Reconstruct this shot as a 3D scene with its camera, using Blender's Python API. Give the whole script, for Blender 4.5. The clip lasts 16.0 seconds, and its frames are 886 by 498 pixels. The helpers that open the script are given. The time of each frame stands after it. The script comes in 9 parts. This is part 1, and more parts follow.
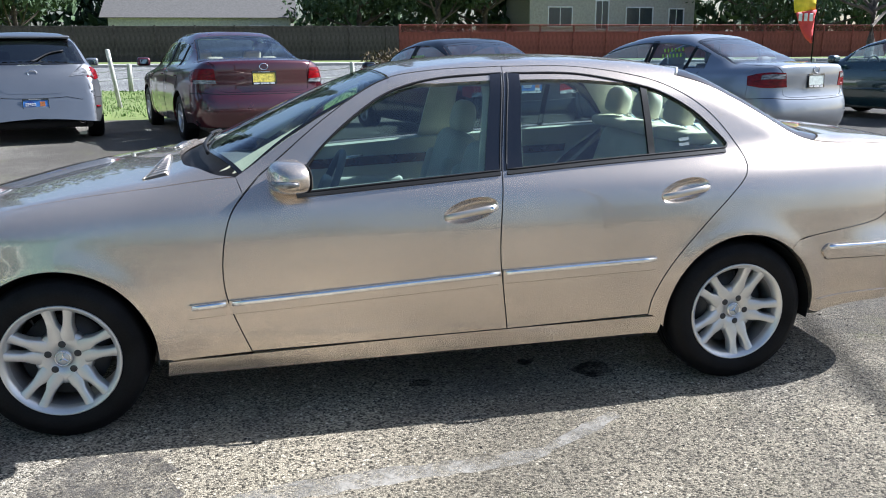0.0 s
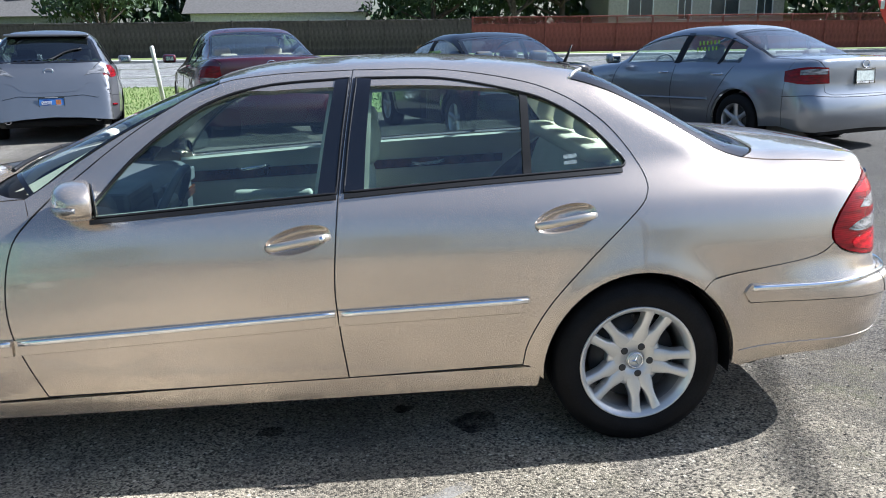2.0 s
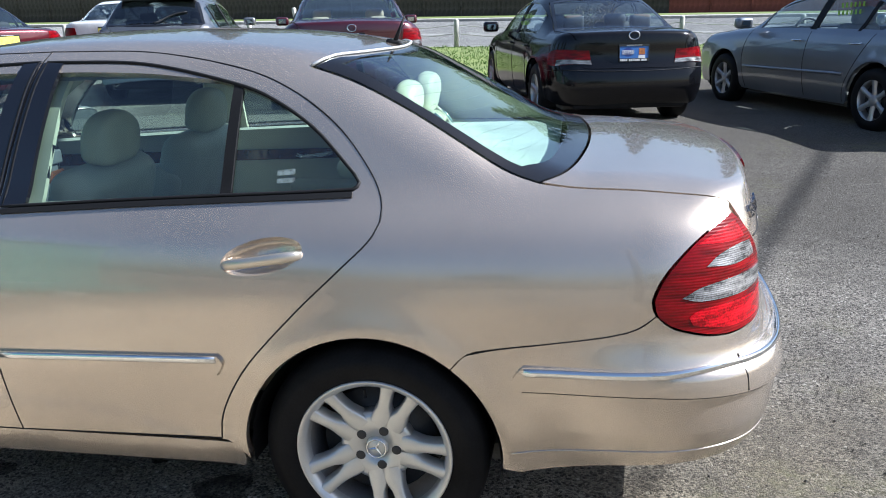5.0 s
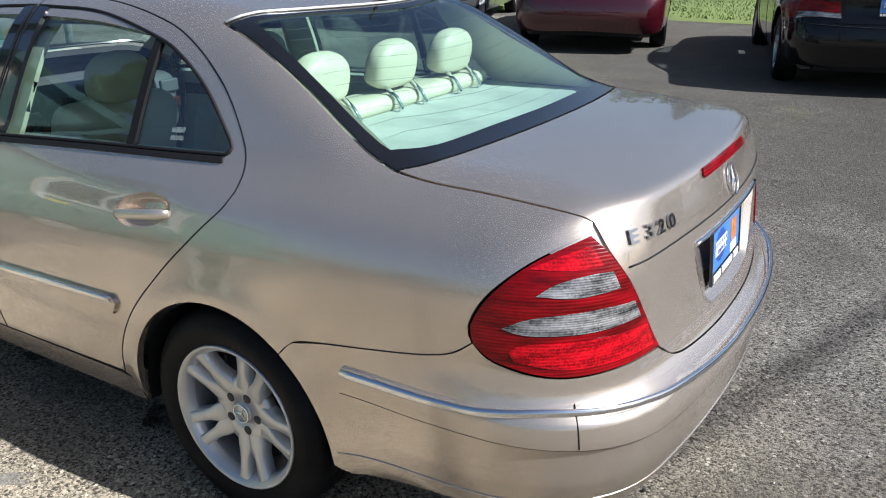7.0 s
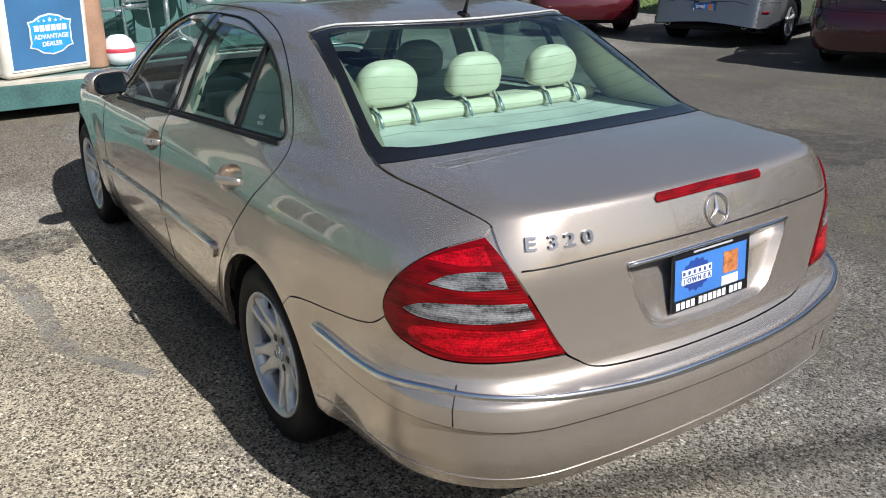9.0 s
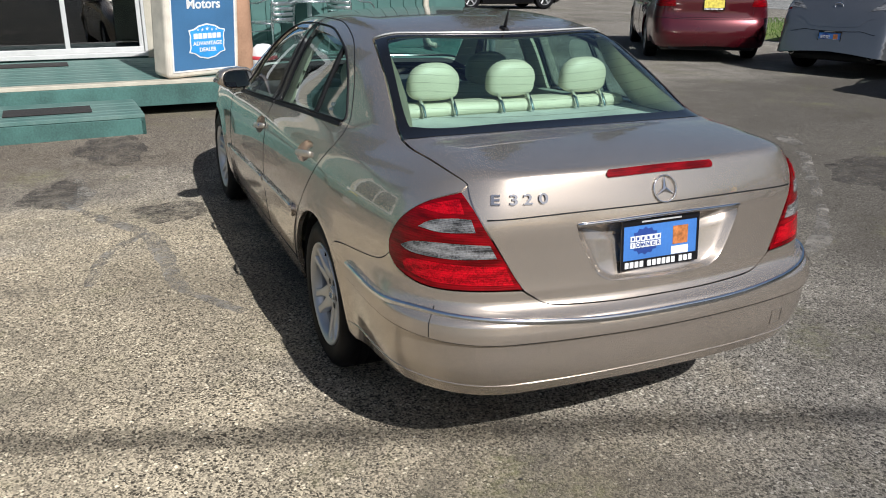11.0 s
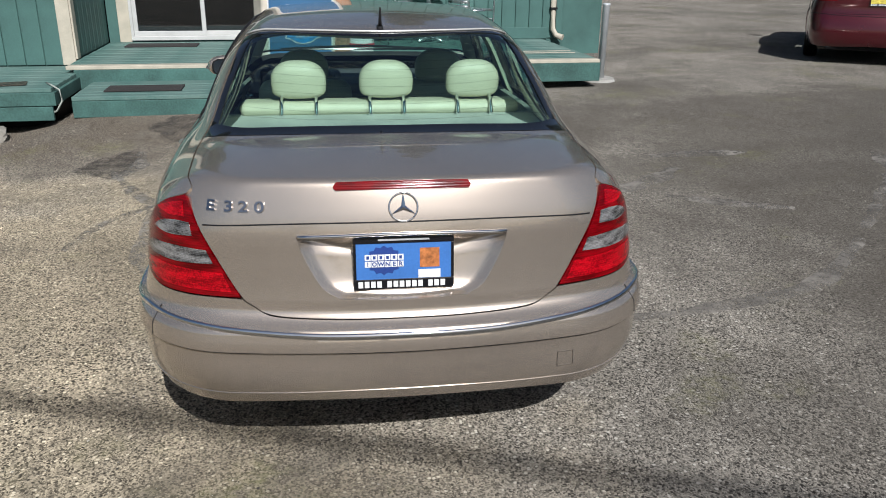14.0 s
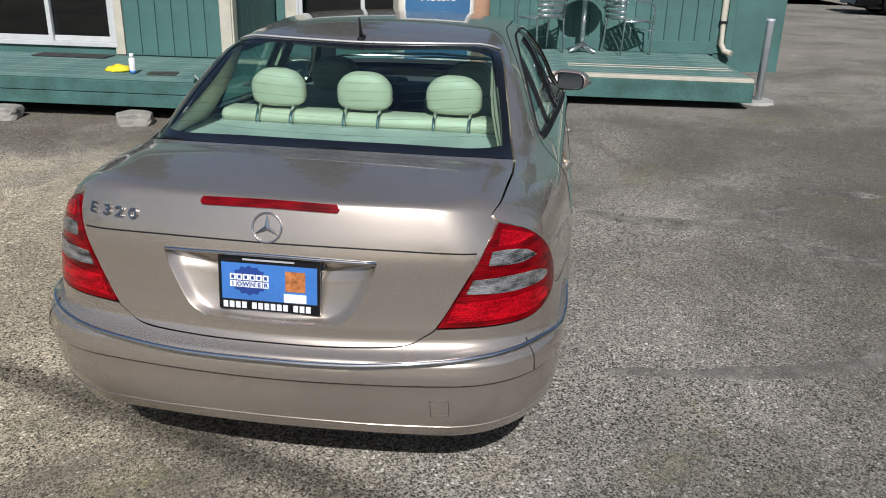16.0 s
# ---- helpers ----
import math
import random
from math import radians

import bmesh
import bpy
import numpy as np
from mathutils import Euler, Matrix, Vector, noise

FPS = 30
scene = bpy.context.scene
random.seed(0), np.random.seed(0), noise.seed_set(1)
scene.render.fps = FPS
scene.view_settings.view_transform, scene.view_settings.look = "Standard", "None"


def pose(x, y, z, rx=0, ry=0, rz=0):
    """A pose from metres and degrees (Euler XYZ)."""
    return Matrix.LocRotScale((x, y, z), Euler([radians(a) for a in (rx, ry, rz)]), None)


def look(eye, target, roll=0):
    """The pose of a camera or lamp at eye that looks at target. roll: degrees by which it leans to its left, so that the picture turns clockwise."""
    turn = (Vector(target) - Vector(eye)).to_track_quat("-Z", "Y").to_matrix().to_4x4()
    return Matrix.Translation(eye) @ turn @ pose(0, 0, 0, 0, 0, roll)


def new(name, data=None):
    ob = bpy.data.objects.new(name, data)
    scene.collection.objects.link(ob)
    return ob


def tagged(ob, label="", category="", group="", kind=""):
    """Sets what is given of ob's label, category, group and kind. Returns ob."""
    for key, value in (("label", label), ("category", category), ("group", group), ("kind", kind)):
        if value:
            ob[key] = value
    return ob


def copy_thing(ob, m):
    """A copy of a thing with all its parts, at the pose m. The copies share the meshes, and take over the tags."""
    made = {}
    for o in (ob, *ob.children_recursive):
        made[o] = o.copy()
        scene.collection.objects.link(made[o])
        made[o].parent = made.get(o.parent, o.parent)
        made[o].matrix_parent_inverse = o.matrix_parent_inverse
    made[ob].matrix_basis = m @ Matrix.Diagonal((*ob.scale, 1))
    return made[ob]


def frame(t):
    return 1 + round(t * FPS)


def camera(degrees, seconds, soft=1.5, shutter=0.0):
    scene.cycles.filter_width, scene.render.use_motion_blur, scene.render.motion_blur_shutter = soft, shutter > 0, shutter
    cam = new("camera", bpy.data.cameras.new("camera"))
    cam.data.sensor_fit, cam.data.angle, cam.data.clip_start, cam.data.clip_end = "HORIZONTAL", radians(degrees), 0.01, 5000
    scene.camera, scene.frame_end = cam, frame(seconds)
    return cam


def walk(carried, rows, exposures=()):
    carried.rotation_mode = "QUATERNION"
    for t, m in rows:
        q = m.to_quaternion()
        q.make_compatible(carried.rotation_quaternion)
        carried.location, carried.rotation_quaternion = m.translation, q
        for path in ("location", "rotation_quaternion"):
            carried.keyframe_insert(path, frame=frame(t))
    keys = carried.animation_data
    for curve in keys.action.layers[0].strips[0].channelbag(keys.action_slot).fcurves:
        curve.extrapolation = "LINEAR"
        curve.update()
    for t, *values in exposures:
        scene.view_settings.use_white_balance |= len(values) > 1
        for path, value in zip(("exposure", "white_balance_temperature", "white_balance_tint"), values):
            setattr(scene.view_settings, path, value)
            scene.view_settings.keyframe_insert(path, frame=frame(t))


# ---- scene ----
cam = camera(57.8, 16.0, soft=1.0)
PATH = [
    (0, (-0.547, -4.002, 1.48), (-0.169, -2.098, 0.996), -0.3),
    (0.5, (-0.291, -3.888, 1.494), (0.03, -1.977, 1.001), -0.6),
    (1, (-0.069, -3.79, 1.5), (0.202, -1.872, 1.002), -0.8),
    (1.5, (0.217, -3.711, 1.509), (0.44, -1.787, 1.011), -0.8),
    (2, (0.452, -3.617, 1.501), (0.624, -1.688, 1.002), -0.8),
    (2.5, (0.694, -3.467, 1.501), (0.805, -1.534, 1.0), -0.8),
    (3, (0.927, -3.341, 1.504), (0.963, -1.407, 0.995), -0.7),
    (3.5, (1.225, -3.253, 1.506), (1.176, -1.323, 0.985), -0.8),
    (4, (1.457, -3.15, 1.501), (1.32, -1.229, 0.964), -0.9),
    (4.5, (1.719, -2.95, 1.511), (1.491, -1.044, 0.95), -1.1),
    (5, (1.959, -2.803, 1.523), (1.64, -0.917, 0.94), -1.0),
    (5.2, (2.085, -2.749, 1.525), (1.724, -0.873, 0.933), -0.9),
    (7.3, (3.087, -2.112, 1.597), (1.99, -0.614, 0.854), -0.1),
    (7.5, (3.182, -2.048, 1.586), (2.012, -0.605, 0.844), -0.1),
    (8, (3.385, -1.872, 1.587), (2.066, -0.568, 0.838), -0.2),
    (8.5, (3.57, -1.78, 1.619), (2.118, -0.62, 0.88), -0.3),
    (9, (3.804, -1.739, 1.644), (2.246, -0.708, 0.931), -0.5),
    (9.2, (3.877, -1.747, 1.641), (2.283, -0.762, 0.94), -0.5),
    (11.3, (4.642, -1.624, 1.657), (2.897, -0.909, 0.991), 0.5),
    (11.5, (4.679, -1.561, 1.662), (2.927, -0.866, 0.993), 0.5),
    (12, (4.714, -1.325, 1.668), (2.941, -0.693, 0.992), 0.3),
    (12.5, (4.747, -1.073, 1.688), (2.953, -0.518, 1.001), 0.3),
    (13, (4.84, -0.762, 1.702), (3.022, -0.303, 1.007), 0.2),
    (13.5, (4.894, -0.46, 1.703), (3.053, -0.111, 1.004), 0.3),
    (14, (4.845, -0.186, 1.707), (2.986, 0.06, 1.01), 0.6),
    (14.5, (4.816, 0.06, 1.724), (2.943, 0.187, 1.034), 1.1),
    (15, (4.832, 0.344, 1.738), (2.953, 0.349, 1.054), 1.5),
    (15.5, (4.768, 0.59, 1.728), (2.894, 0.467, 1.041), 1.6),
    (16, (4.632, 0.812, 1.742), (2.774, 0.558, 1.046), 1.5),
]
walk(cam, [(t, look(eye, aim, roll)) for t, eye, aim, roll in PATH],
     exposures=[(0, 1.55, 5600, 10), (2.5, 1.60, 5550, 10), (4.5, 1.52, 5600, 10), (5.2, 1.38, 5650, 10), (7.3, 0.88, 5800, 10), (9.0, 0.50, 5900, 10), (11.4, 0.25, 6050, 10), (13, 0.12, 6050, 10), (16.0, 0.02, 5900, 10)])

# ---- world, sun, exposure ----
SUN = Vector((1.15, 0.20, 1.0)).normalized()
world = bpy.data.worlds.new("sky")
world.use_nodes = True
scene.world = world
wn = world.node_tree.nodes
sky = wn.new("ShaderNodeTexSky")
sky.sky_type, sky.sun_disc = "NISHITA", False
sky.sun_elevation = math.asin(SUN.z)
sky.sun_rotation = math.atan2(SUN.x, SUN.y)
sky.air_density, sky.dust_density, sky.ozone_density = 1.0, 2.2, 1.0
world.node_tree.links.new(sky.outputs["Color"], wn["Background"].inputs["Color"])
wn["Background"].inputs["Strength"].default_value = 0.052
sun = new("sun", bpy.data.lights.new("sun", "SUN"))
sun.data.energy, sun.data.angle, sun.data.color = 5.0, radians(0.55), (1.0, 0.955, 0.895)
sun.matrix_world = look(SUN * 30, (0, 0, 0))
scene.view_settings.exposure = -0.1


# ---- materials ----
def mat(name, color, rough=0.5, metal=0.0, vary=0.12, scale=6.0, fine=120.0, bump=0.0, coat=0.0, color2=None, spec=0.5, rvary=0.08):
    """A surface with two scales of variation in colour, roughness and relief."""
    m = bpy.data.materials.new(name)
    m.use_nodes = True
    nt = m.node_tree
    b = nt.nodes["Principled BSDF"]
    tc = nt.nodes.new("ShaderNodeTexCoord")
    n1 = nt.nodes.new("ShaderNodeTexNoise")
    n1.inputs["Scale"].default_value, n1.inputs["Detail"].default_value = scale, 5
    n2 = nt.nodes.new("ShaderNodeTexNoise")
    n2.inputs["Scale"].default_value, n2.inputs["Detail"].default_value = fine, 3
    for n in (n1, n2):
        nt.links.new(tc.outputs["Object"], n.inputs["Vector"])
    add = nt.nodes.new("ShaderNodeMath")
    add.operation = "ADD"
    nt.links.new(n1.outputs["Fac"], add.inputs[0])
    half = nt.nodes.new("ShaderNodeMath")
    half.operation = "MULTIPLY_ADD"
    half.inputs[1].default_value, half.inputs[2].default_value = 0.5, -0.25
    nt.links.new(n2.outputs["Fac"], half.inputs[0])
    nt.links.new(half.outputs[0], add.inputs[1])
    ramp = nt.nodes.new("ShaderNodeMix")
    ramp.data_type = "RGBA"
    c = Vector(color)
    c2 = Vector(color2) if color2 else c * (1 - vary * 1.6)
    c1 = c if color2 else c * (1 + vary)
    mr = nt.nodes.new("ShaderNodeMapRange")
    mr.inputs["From Min"].default_value, mr.inputs["From Max"].default_value = 0.3, 0.7
    nt.links.new(add.outputs[0], mr.inputs["Value"])
    nt.links.new(mr.outputs["Result"], ramp.inputs["Factor"])
    ramp.inputs["A"].default_value = (*c1, 1)
    ramp.inputs["B"].default_value = (*c2, 1)
    nt.links.new(ramp.outputs["Result"], b.inputs["Base Color"])
    rr = nt.nodes.new("ShaderNodeMapRange")
    rr.inputs["To Min"].default_value, rr.inputs["To Max"].default_value = max(rough - rvary, 0.02), min(rough + rvary, 1)
    nt.links.new(n1.outputs["Fac"], rr.inputs["Value"])
    nt.links.new(rr.outputs["Result"], b.inputs["Roughness"])
    b.inputs["Metallic"].default_value = metal
    b.inputs["Specular IOR Level"].default_value = spec
    b.inputs["Coat Weight"].default_value = coat
    b.inputs["Coat Roughness"].default_value = 0.03
    if bump:
        bp = nt.nodes.new("ShaderNodeBump")
        bp.inputs["Strength"].default_value, bp.inputs["Distance"].default_value = bump, 0.004
        nt.links.new(add.outputs[0], bp.inputs["Height"])
        nt.links.new(bp.outputs["Normal"], b.inputs["Normal"])
    return m


def paint(name, color, metal=0.7, rough=0.36, dirt=0.05):
    m = mat(name, color, rough, metal, dirt, 2.0, 900.0, 0.0, 1.0, rvary=0.03)
    m.node_tree.nodes["Principled BSDF"].inputs["Coat IOR"].default_value = 1.7
    m.node_tree.nodes["Principled BSDF"].inputs["Coat Roughness"].default_value = 0.02
    return m


def glass(name, tint, alpha=0.85, rough=0.0):
    """A thin tinted pane: mostly see-through, with a mirror-like coat by Fresnel."""
    m = bpy.data.materials.new(name)
    m.use_nodes = True
    nt = m.node_tree
    nt.nodes.remove(nt.nodes["Principled BSDF"])
    out = nt.nodes["Material Output"]
    tr, gl, mix, fr = (nt.nodes.new("ShaderNodeBsdf" + "Transparent"), nt.nodes.new("ShaderNodeBsdfGlossy"),
                       nt.nodes.new("ShaderNodeMixShader"), nt.nodes.new("ShaderNodeLayerWeight"))
    tr.inputs["Color"].default_value = (*tint, 1)
    gl.inputs["Roughness"].default_value = rough
    gl.inputs["Color"].default_value = (0.95, 0.97, 1, 1)
    fr.inputs["Blend"].default_value = 0.5
    pw, ma = nt.nodes.new("ShaderNodeMath"), nt.nodes.new("ShaderNodeMath")
    pw.operation, ma.operation = "POWER", "MULTIPLY_ADD"
    pw.inputs[1].default_value, ma.inputs[1].default_value, ma.inputs[2].default_value = 4.0, 0.88, 0.10
    nt.links.new(fr.outputs["Facing"], pw.inputs[0])
    nt.links.new(pw.outputs[0], ma.inputs[0])
    nt.links.new(ma.outputs[0], mix.inputs["Fac"])
    nt.links.new(tr.outputs["BSDF"], mix.inputs[1])
    nt.links.new(gl.outputs["BSDF"], mix.inputs[2])
    nt.links.new(mix.outputs["Shader"], out.inputs["Surface"])
    return m


def lens(name, deep, bright, rib, flecks, speck, metal=0.0):
    """Moulded lamp plastic: fine level ribs over a mottled reflector, glossy on top."""
    m = bpy.data.materials.new(name)
    m.use_nodes = True
    nt = m.node_tree
    b = nt.nodes["Principled BSDF"]
    L = nt.links.new
    tc, mp = nt.nodes.new("ShaderNodeTexCoord"), nt.nodes.new("ShaderNodeMapping")
    mp.inputs["Scale"].default_value = (0.7, 0.7, 3)
    L(tc.outputs["Object"], mp.inputs["Vector"])
    n1, vo, wv = nt.nodes.new("ShaderNodeTexNoise"), nt.nodes.new("ShaderNodeTexVoronoi"), nt.nodes.new("ShaderNodeTexWave")
    n1.inputs["Scale"].default_value, n1.inputs["Detail"].default_value = 16, 5
    vo.inputs["Scale"].default_value = flecks
    L(mp.outputs["Vector"], n1.inputs["Vector"])
    L(tc.outputs["Object"], vo.inputs["Vector"])
    wv.bands_direction = "Z"
    wv.inputs["Scale"].default_value, wv.inputs["Distortion"].default_value = rib, 0.6
    L(tc.outputs["Object"], wv.inputs["Vector"])
    sep = nt.nodes.new("ShaderNodeSeparateColor")
    L(vo.outputs["Color"], sep.inputs["Color"])
    k = nt.nodes.new("ShaderNodeMath")
    k.operation = "MULTIPLY_ADD"
    L(sep.outputs["Red"], k.inputs[0])
    k.inputs[1].default_value = speck
    L(n1.outputs["Fac"], k.inputs[2])
    mr = nt.nodes.new("ShaderNodeMapRange")
    mr.inputs["From Min"].default_value, mr.inputs["From Max"].default_value = 0.38 + speck * 0.4, 0.78 + speck * 0.5
    rb = nt.nodes.new("ShaderNodeMath")
    rb.operation = "MULTIPLY_ADD"
    L(wv.outputs["Fac"], rb.inputs[0])
    rb.inputs[1].default_value = 0.06
    L(k.outputs[0], rb.inputs[2])
    L(rb.outputs[0], mr.inputs["Value"])
    mx = nt.nodes.new("ShaderNodeMix")
    mx.data_type = "RGBA"
    mx.inputs["A"].default_value, mx.inputs["B"].default_value = (*deep, 1), (*bright, 1)
    L(mr.outputs["Result"], mx.inputs["Factor"])
    L(mx.outputs["Result"], b.inputs["Base Color"])
    b.inputs["Roughness"].default_value = 0.16
    b.inputs["Metallic"].default_value = metal
    b.inputs["Specular IOR Level"].default_value = 0.25
    b.inputs["Coat Weight"].default_value, b.inputs["Coat Roughness"].default_value = 0.15, 0.01
    bp = nt.nodes.new("ShaderNodeBump")
    bp.inputs["Strength"].default_value, bp.inputs["Distance"].default_value = 0.4, 0.0012
    L(wv.outputs["Fac"], bp.inputs["Height"])
    L(bp.outputs["Normal"], b.inputs["Normal"])
    return m


M = dict(
    gold=paint("champagne_paint", (0.58, 0.50, 0.42), 0.80, 0.25),
    glass=glass("car_glass", (0.70, 0.84, 0.80)),
    rear_glass=glass("rear_glass", (0.60, 0.84, 0.76)),
    frit=mat("black_frit", (0.008, 0.008, 0.009), 0.12, coat=0.5),
    gap=mat("black_plastic", (0.010, 0.010, 0.011), 0.6, bump=0.1, spec=0.2),
    gloss_black=mat("gloss_black", (0.006, 0.006, 0.008), 0.1, coat=1.0, rvary=0.02),
    rubber=mat("tyre_rubber", (0.009, 0.009, 0.010), 0.55, fine=160, bump=0.2, vary=0.3, spec=0.12),
    alloy=mat("silver_alloy", (0.62, 0.62, 0.61), 0.34, 0.65, 0.06, 8, 400, coat=0.5),
    barrel=mat("dusty_barrel", (0.42, 0.42, 0.42), 0.4, 0.6),
    alloy_dark=mat("brake_dark", (0.05, 0.05, 0.052), 0.5, 0.4),
    chrome=mat("chrome", (0.85, 0.86, 0.88), 0.07, 1.0, 0.02, rvary=0.03),
    red_lens=lens("red_lens", (0.075, 0.0001, 0.001), (0.24, 0.0004, 0.004), 42, 300, 0.05),
    red_bright=lens("red_reflector", (0.16, 0.0003, 0.003), (0.55, 0.002, 0.010), 42, 240, 0.30),
    clear_lens=lens("clear_lens", (0.055, 0.054, 0.054), (0.62, 0.61, 0.60), 60, 170, 0.12, 0.6),
    cream=mat("cream_leather", (0.56, 0.535, 0.40), 0.5, vary=0.06, scale=9, fine=260, bump=0.15),
    cream_dark=mat("grey_beige_trim", (0.30, 0.295, 0.26), 0.55, vary=0.08, fine=220, bump=0.12),
    dash=mat("dash_vinyl", (0.10, 0.105, 0.11), 0.55, fine=260, bump=0.2),
    wood=mat("walnut_trim", (0.10, 0.035, 0.015), 0.2, scale=14, vary=0.4, coat=1.0),
    carpet=mat("carpet", (0.10, 0.095, 0.085), 0.95, fine=300, bump=0.4),
    white=mat("white_plastic", (0.75, 0.75, 0.74), 0.4),
    blue=mat("plate_blue", (0.055, 0.17, 0.47), 0.35, vary=0.1),
    mirror=mat("mirror_glass", (0.42, 0.46, 0.47), 0.01, 1.0, 0.0, rvary=0.0),
)


# ---- building tools ----
from mathutils.geometry import delaunay_2d_cdt


def part(name, bm, material, parent=None, label="", smooth=False):
    me = bpy.data.meshes.new(name)
    bm.normal_update()
    bm.to_mesh(me)
    bm.free()
    if smooth:
        for p in me.polygons:
            p.use_smooth = True
    me.materials.append(material)
    ob = new(name, me)
    if parent is not None:
        ob.parent = parent
    if label:
        ob["label"] = label
    return ob


def thing(name, m, label, category, group="", kind=""):
    ob = new(name)
    ob.empty_display_size = 0.2
    ob.matrix_world = m
    return tagged(ob, label, category, group, kind)


def add_box(bm, lo, hi, bevel=0.0, seg=2, m=None):
    """A box from corner lo to corner hi with rounded edges, turned by m."""
    b = bmesh.new()
    bmesh.ops.create_cube(b, size=1)
    for v in b.verts:
        v.co = Vector([lo[i] if v.co[i] < 0 else hi[i] for i in range(3)])
    if bevel:
        bmesh.ops.bevel(b, geom=b.edges[:], offset=bevel, segments=seg, affect="EDGES", profile=0.5)
    merge(bm, b, m)


def merge(bm, b, m=None):
    if m is not None:
        bmesh.ops.transform(b, matrix=m, verts=b.verts)
    vs = [bm.verts.new(v.co) for v in b.verts]
    b.verts.index_update()
    for f in b.faces:
        try:
            nf = bm.faces.new([vs[v.index] for v in f.verts])
            nf.smooth = f.smooth
        except ValueError:
            pass
    b.free()


def box(lo, hi, bevel=0.0, seg=2, m=None):
    bm = bmesh.new()
    add_box(bm, lo, hi, bevel, seg, m)
    return bm


def add_tube(bm, pts, r, n=10, closed=False, flat=1.0, up=Vector((0, 0, 1)), caps=True):
    """A round or oval bar along points; r may be a list."""
    pts = [Vector(p) for p in pts]
    rings = []
    for i, p in enumerate(pts):
        a = pts[(i - 1) % len(pts)] if closed or i else p
        b = pts[(i + 1) % len(pts)] if closed or i < len(pts) - 1 else p
        t = (b - a).normalized()
        s = t.cross(up)
        if s.length < 1e-4:
            s = t.cross(Vector((1, 0, 0)))
        s.normalize()
        u = s.cross(t)
        rr = r[i] if isinstance(r, (list, tuple)) else r
        rings.append([bm.verts.new(p + s * (math.cos(k * 2 * math.pi / n) * rr) + u * (math.sin(k * 2 * math.pi / n) * rr * flat)) for k in range(n)])
    last = len(rings) if closed else len(rings) - 1
    for i in range(last):
        A, B = rings[i], rings[(i + 1) % len(rings)]
        for k in range(n):
            f = bm.faces.new((A[k], A[(k + 1) % n], B[(k + 1) % n], B[k]))
            f.smooth = True
    if caps and not closed:
        bm.faces.new(rings[0])
        bm.faces.new(list(reversed(rings[-1])))


def tube(pts, r, n=10, closed=False, flat=1.0, up=Vector((0, 0, 1))):
    bm = bmesh.new()
    add_tube(bm, pts, r, n, closed, flat, up)
    bmesh.ops.recalc_face_normals(bm, faces=bm.faces)
    return bm


def add_lathe(bm, prof, n=32, m=None):
    """Turn a profile of (radius, along) about the y axis."""
    b = bmesh.new()
    rings = []
    for r, a in prof:
        rings.append([b.verts.new((r * math.cos(k * 2 * math.pi / n), a, r * math.sin(k * 2 * math.pi / n))) for k in range(n)] if r > 1e-5 else [b.verts.new((0, a, 0))])
    for A, B in zip(rings, rings[1:]):
        for k in range(n):
            q = [A[k % len(A)], A[(k + 1) % len(A)], B[(k + 1) % len(B)], B[k % len(B)]]
            q = list(dict.fromkeys(q))
            if len(q) > 2:
                b.faces.new(q).smooth = True
    bmesh.ops.recalc_face_normals(b, faces=b.faces)
    merge(bm, b, m)


def lathe(prof, n=32, m=None):
    bm = bmesh.new()
    add_lathe(bm, prof, n, m)
    return bm


def add_prism(bm, outline, depth, m=None, bevel=0.0):
    """A flat outline (x, z) pushed along y from 0 to depth, rounded at its front edge."""
    b = bmesh.new()
    vs = [b.verts.new((x, 0, z)) for x, z in outline]
    f = b.faces.new(vs)
    r = bmesh.ops.extrude_face_region(b, geom=[f])
    for v in r["geom"]:
        if isinstance(v, bmesh.types.BMVert):
            v.co.y += depth
    bmesh.ops.recalc_face_normals(b, faces=b.faces)
    if bevel:
        bmesh.ops.bevel(b, geom=[e for e in b.edges], offset=bevel, segments=2, affect="EDGES", profile=0.5)
    merge(bm, b, m)


def text_mesh(body, size, depth, material, name, parent, m, label="", bold=0.0, squash=1.0):
    """Raised lettering as a mesh; it lies in the xz plane of m, facing -y."""
    cu = bpy.data.curves.new(name, "FONT")
    cu.body, cu.size, cu.extrude, cu.offset = body, size, depth, bold
    cu.align_x, cu.align_y = "CENTER", "CENTER"
    tmp = bpy.data.objects.new(name, cu)
    me = bpy.data.meshes.new_from_object(tmp)
    bpy.data.objects.remove(tmp)
    me.transform(Matrix.Diagonal((squash, 1, 1, 1)))
    me.materials.append(material)
    ob = new(name, me)
    ob.parent = parent
    ob.matrix_basis = m @ pose(0, 0, 0, 90, 0, 0)
    if label:
        ob["label"] = label
    return ob


def knots(*pts):
    """A smooth curve through (x, y) knots, held flat past its ends."""
    xs = np.array([p[0] for p in pts], float)
    ys = np.array([p[1] for p in pts], float)
    ms = np.gradient(ys, xs)

    def f(x):
        x = np.clip(x, xs[0], xs[-1])
        i = np.clip(np.searchsorted(xs, x, side="right") - 1, 0, len(xs) - 2)
        h = xs[i + 1] - xs[i]
        t = (x - xs[i]) / h
        t2, t3 = t * t, t * t * t
        return (2 * t3 - 3 * t2 + 1) * ys[i] + (t3 - 2 * t2 + t) * h * ms[i] + (3 * t2 - 2 * t3) * ys[i + 1] + (t3 - t2) * h * ms[i + 1]
    return f


def smax(a, b, k):
    h = np.maximum(k - np.abs(a - b), 0) / k
    return np.maximum(a, b) + h * h * k * 0.25


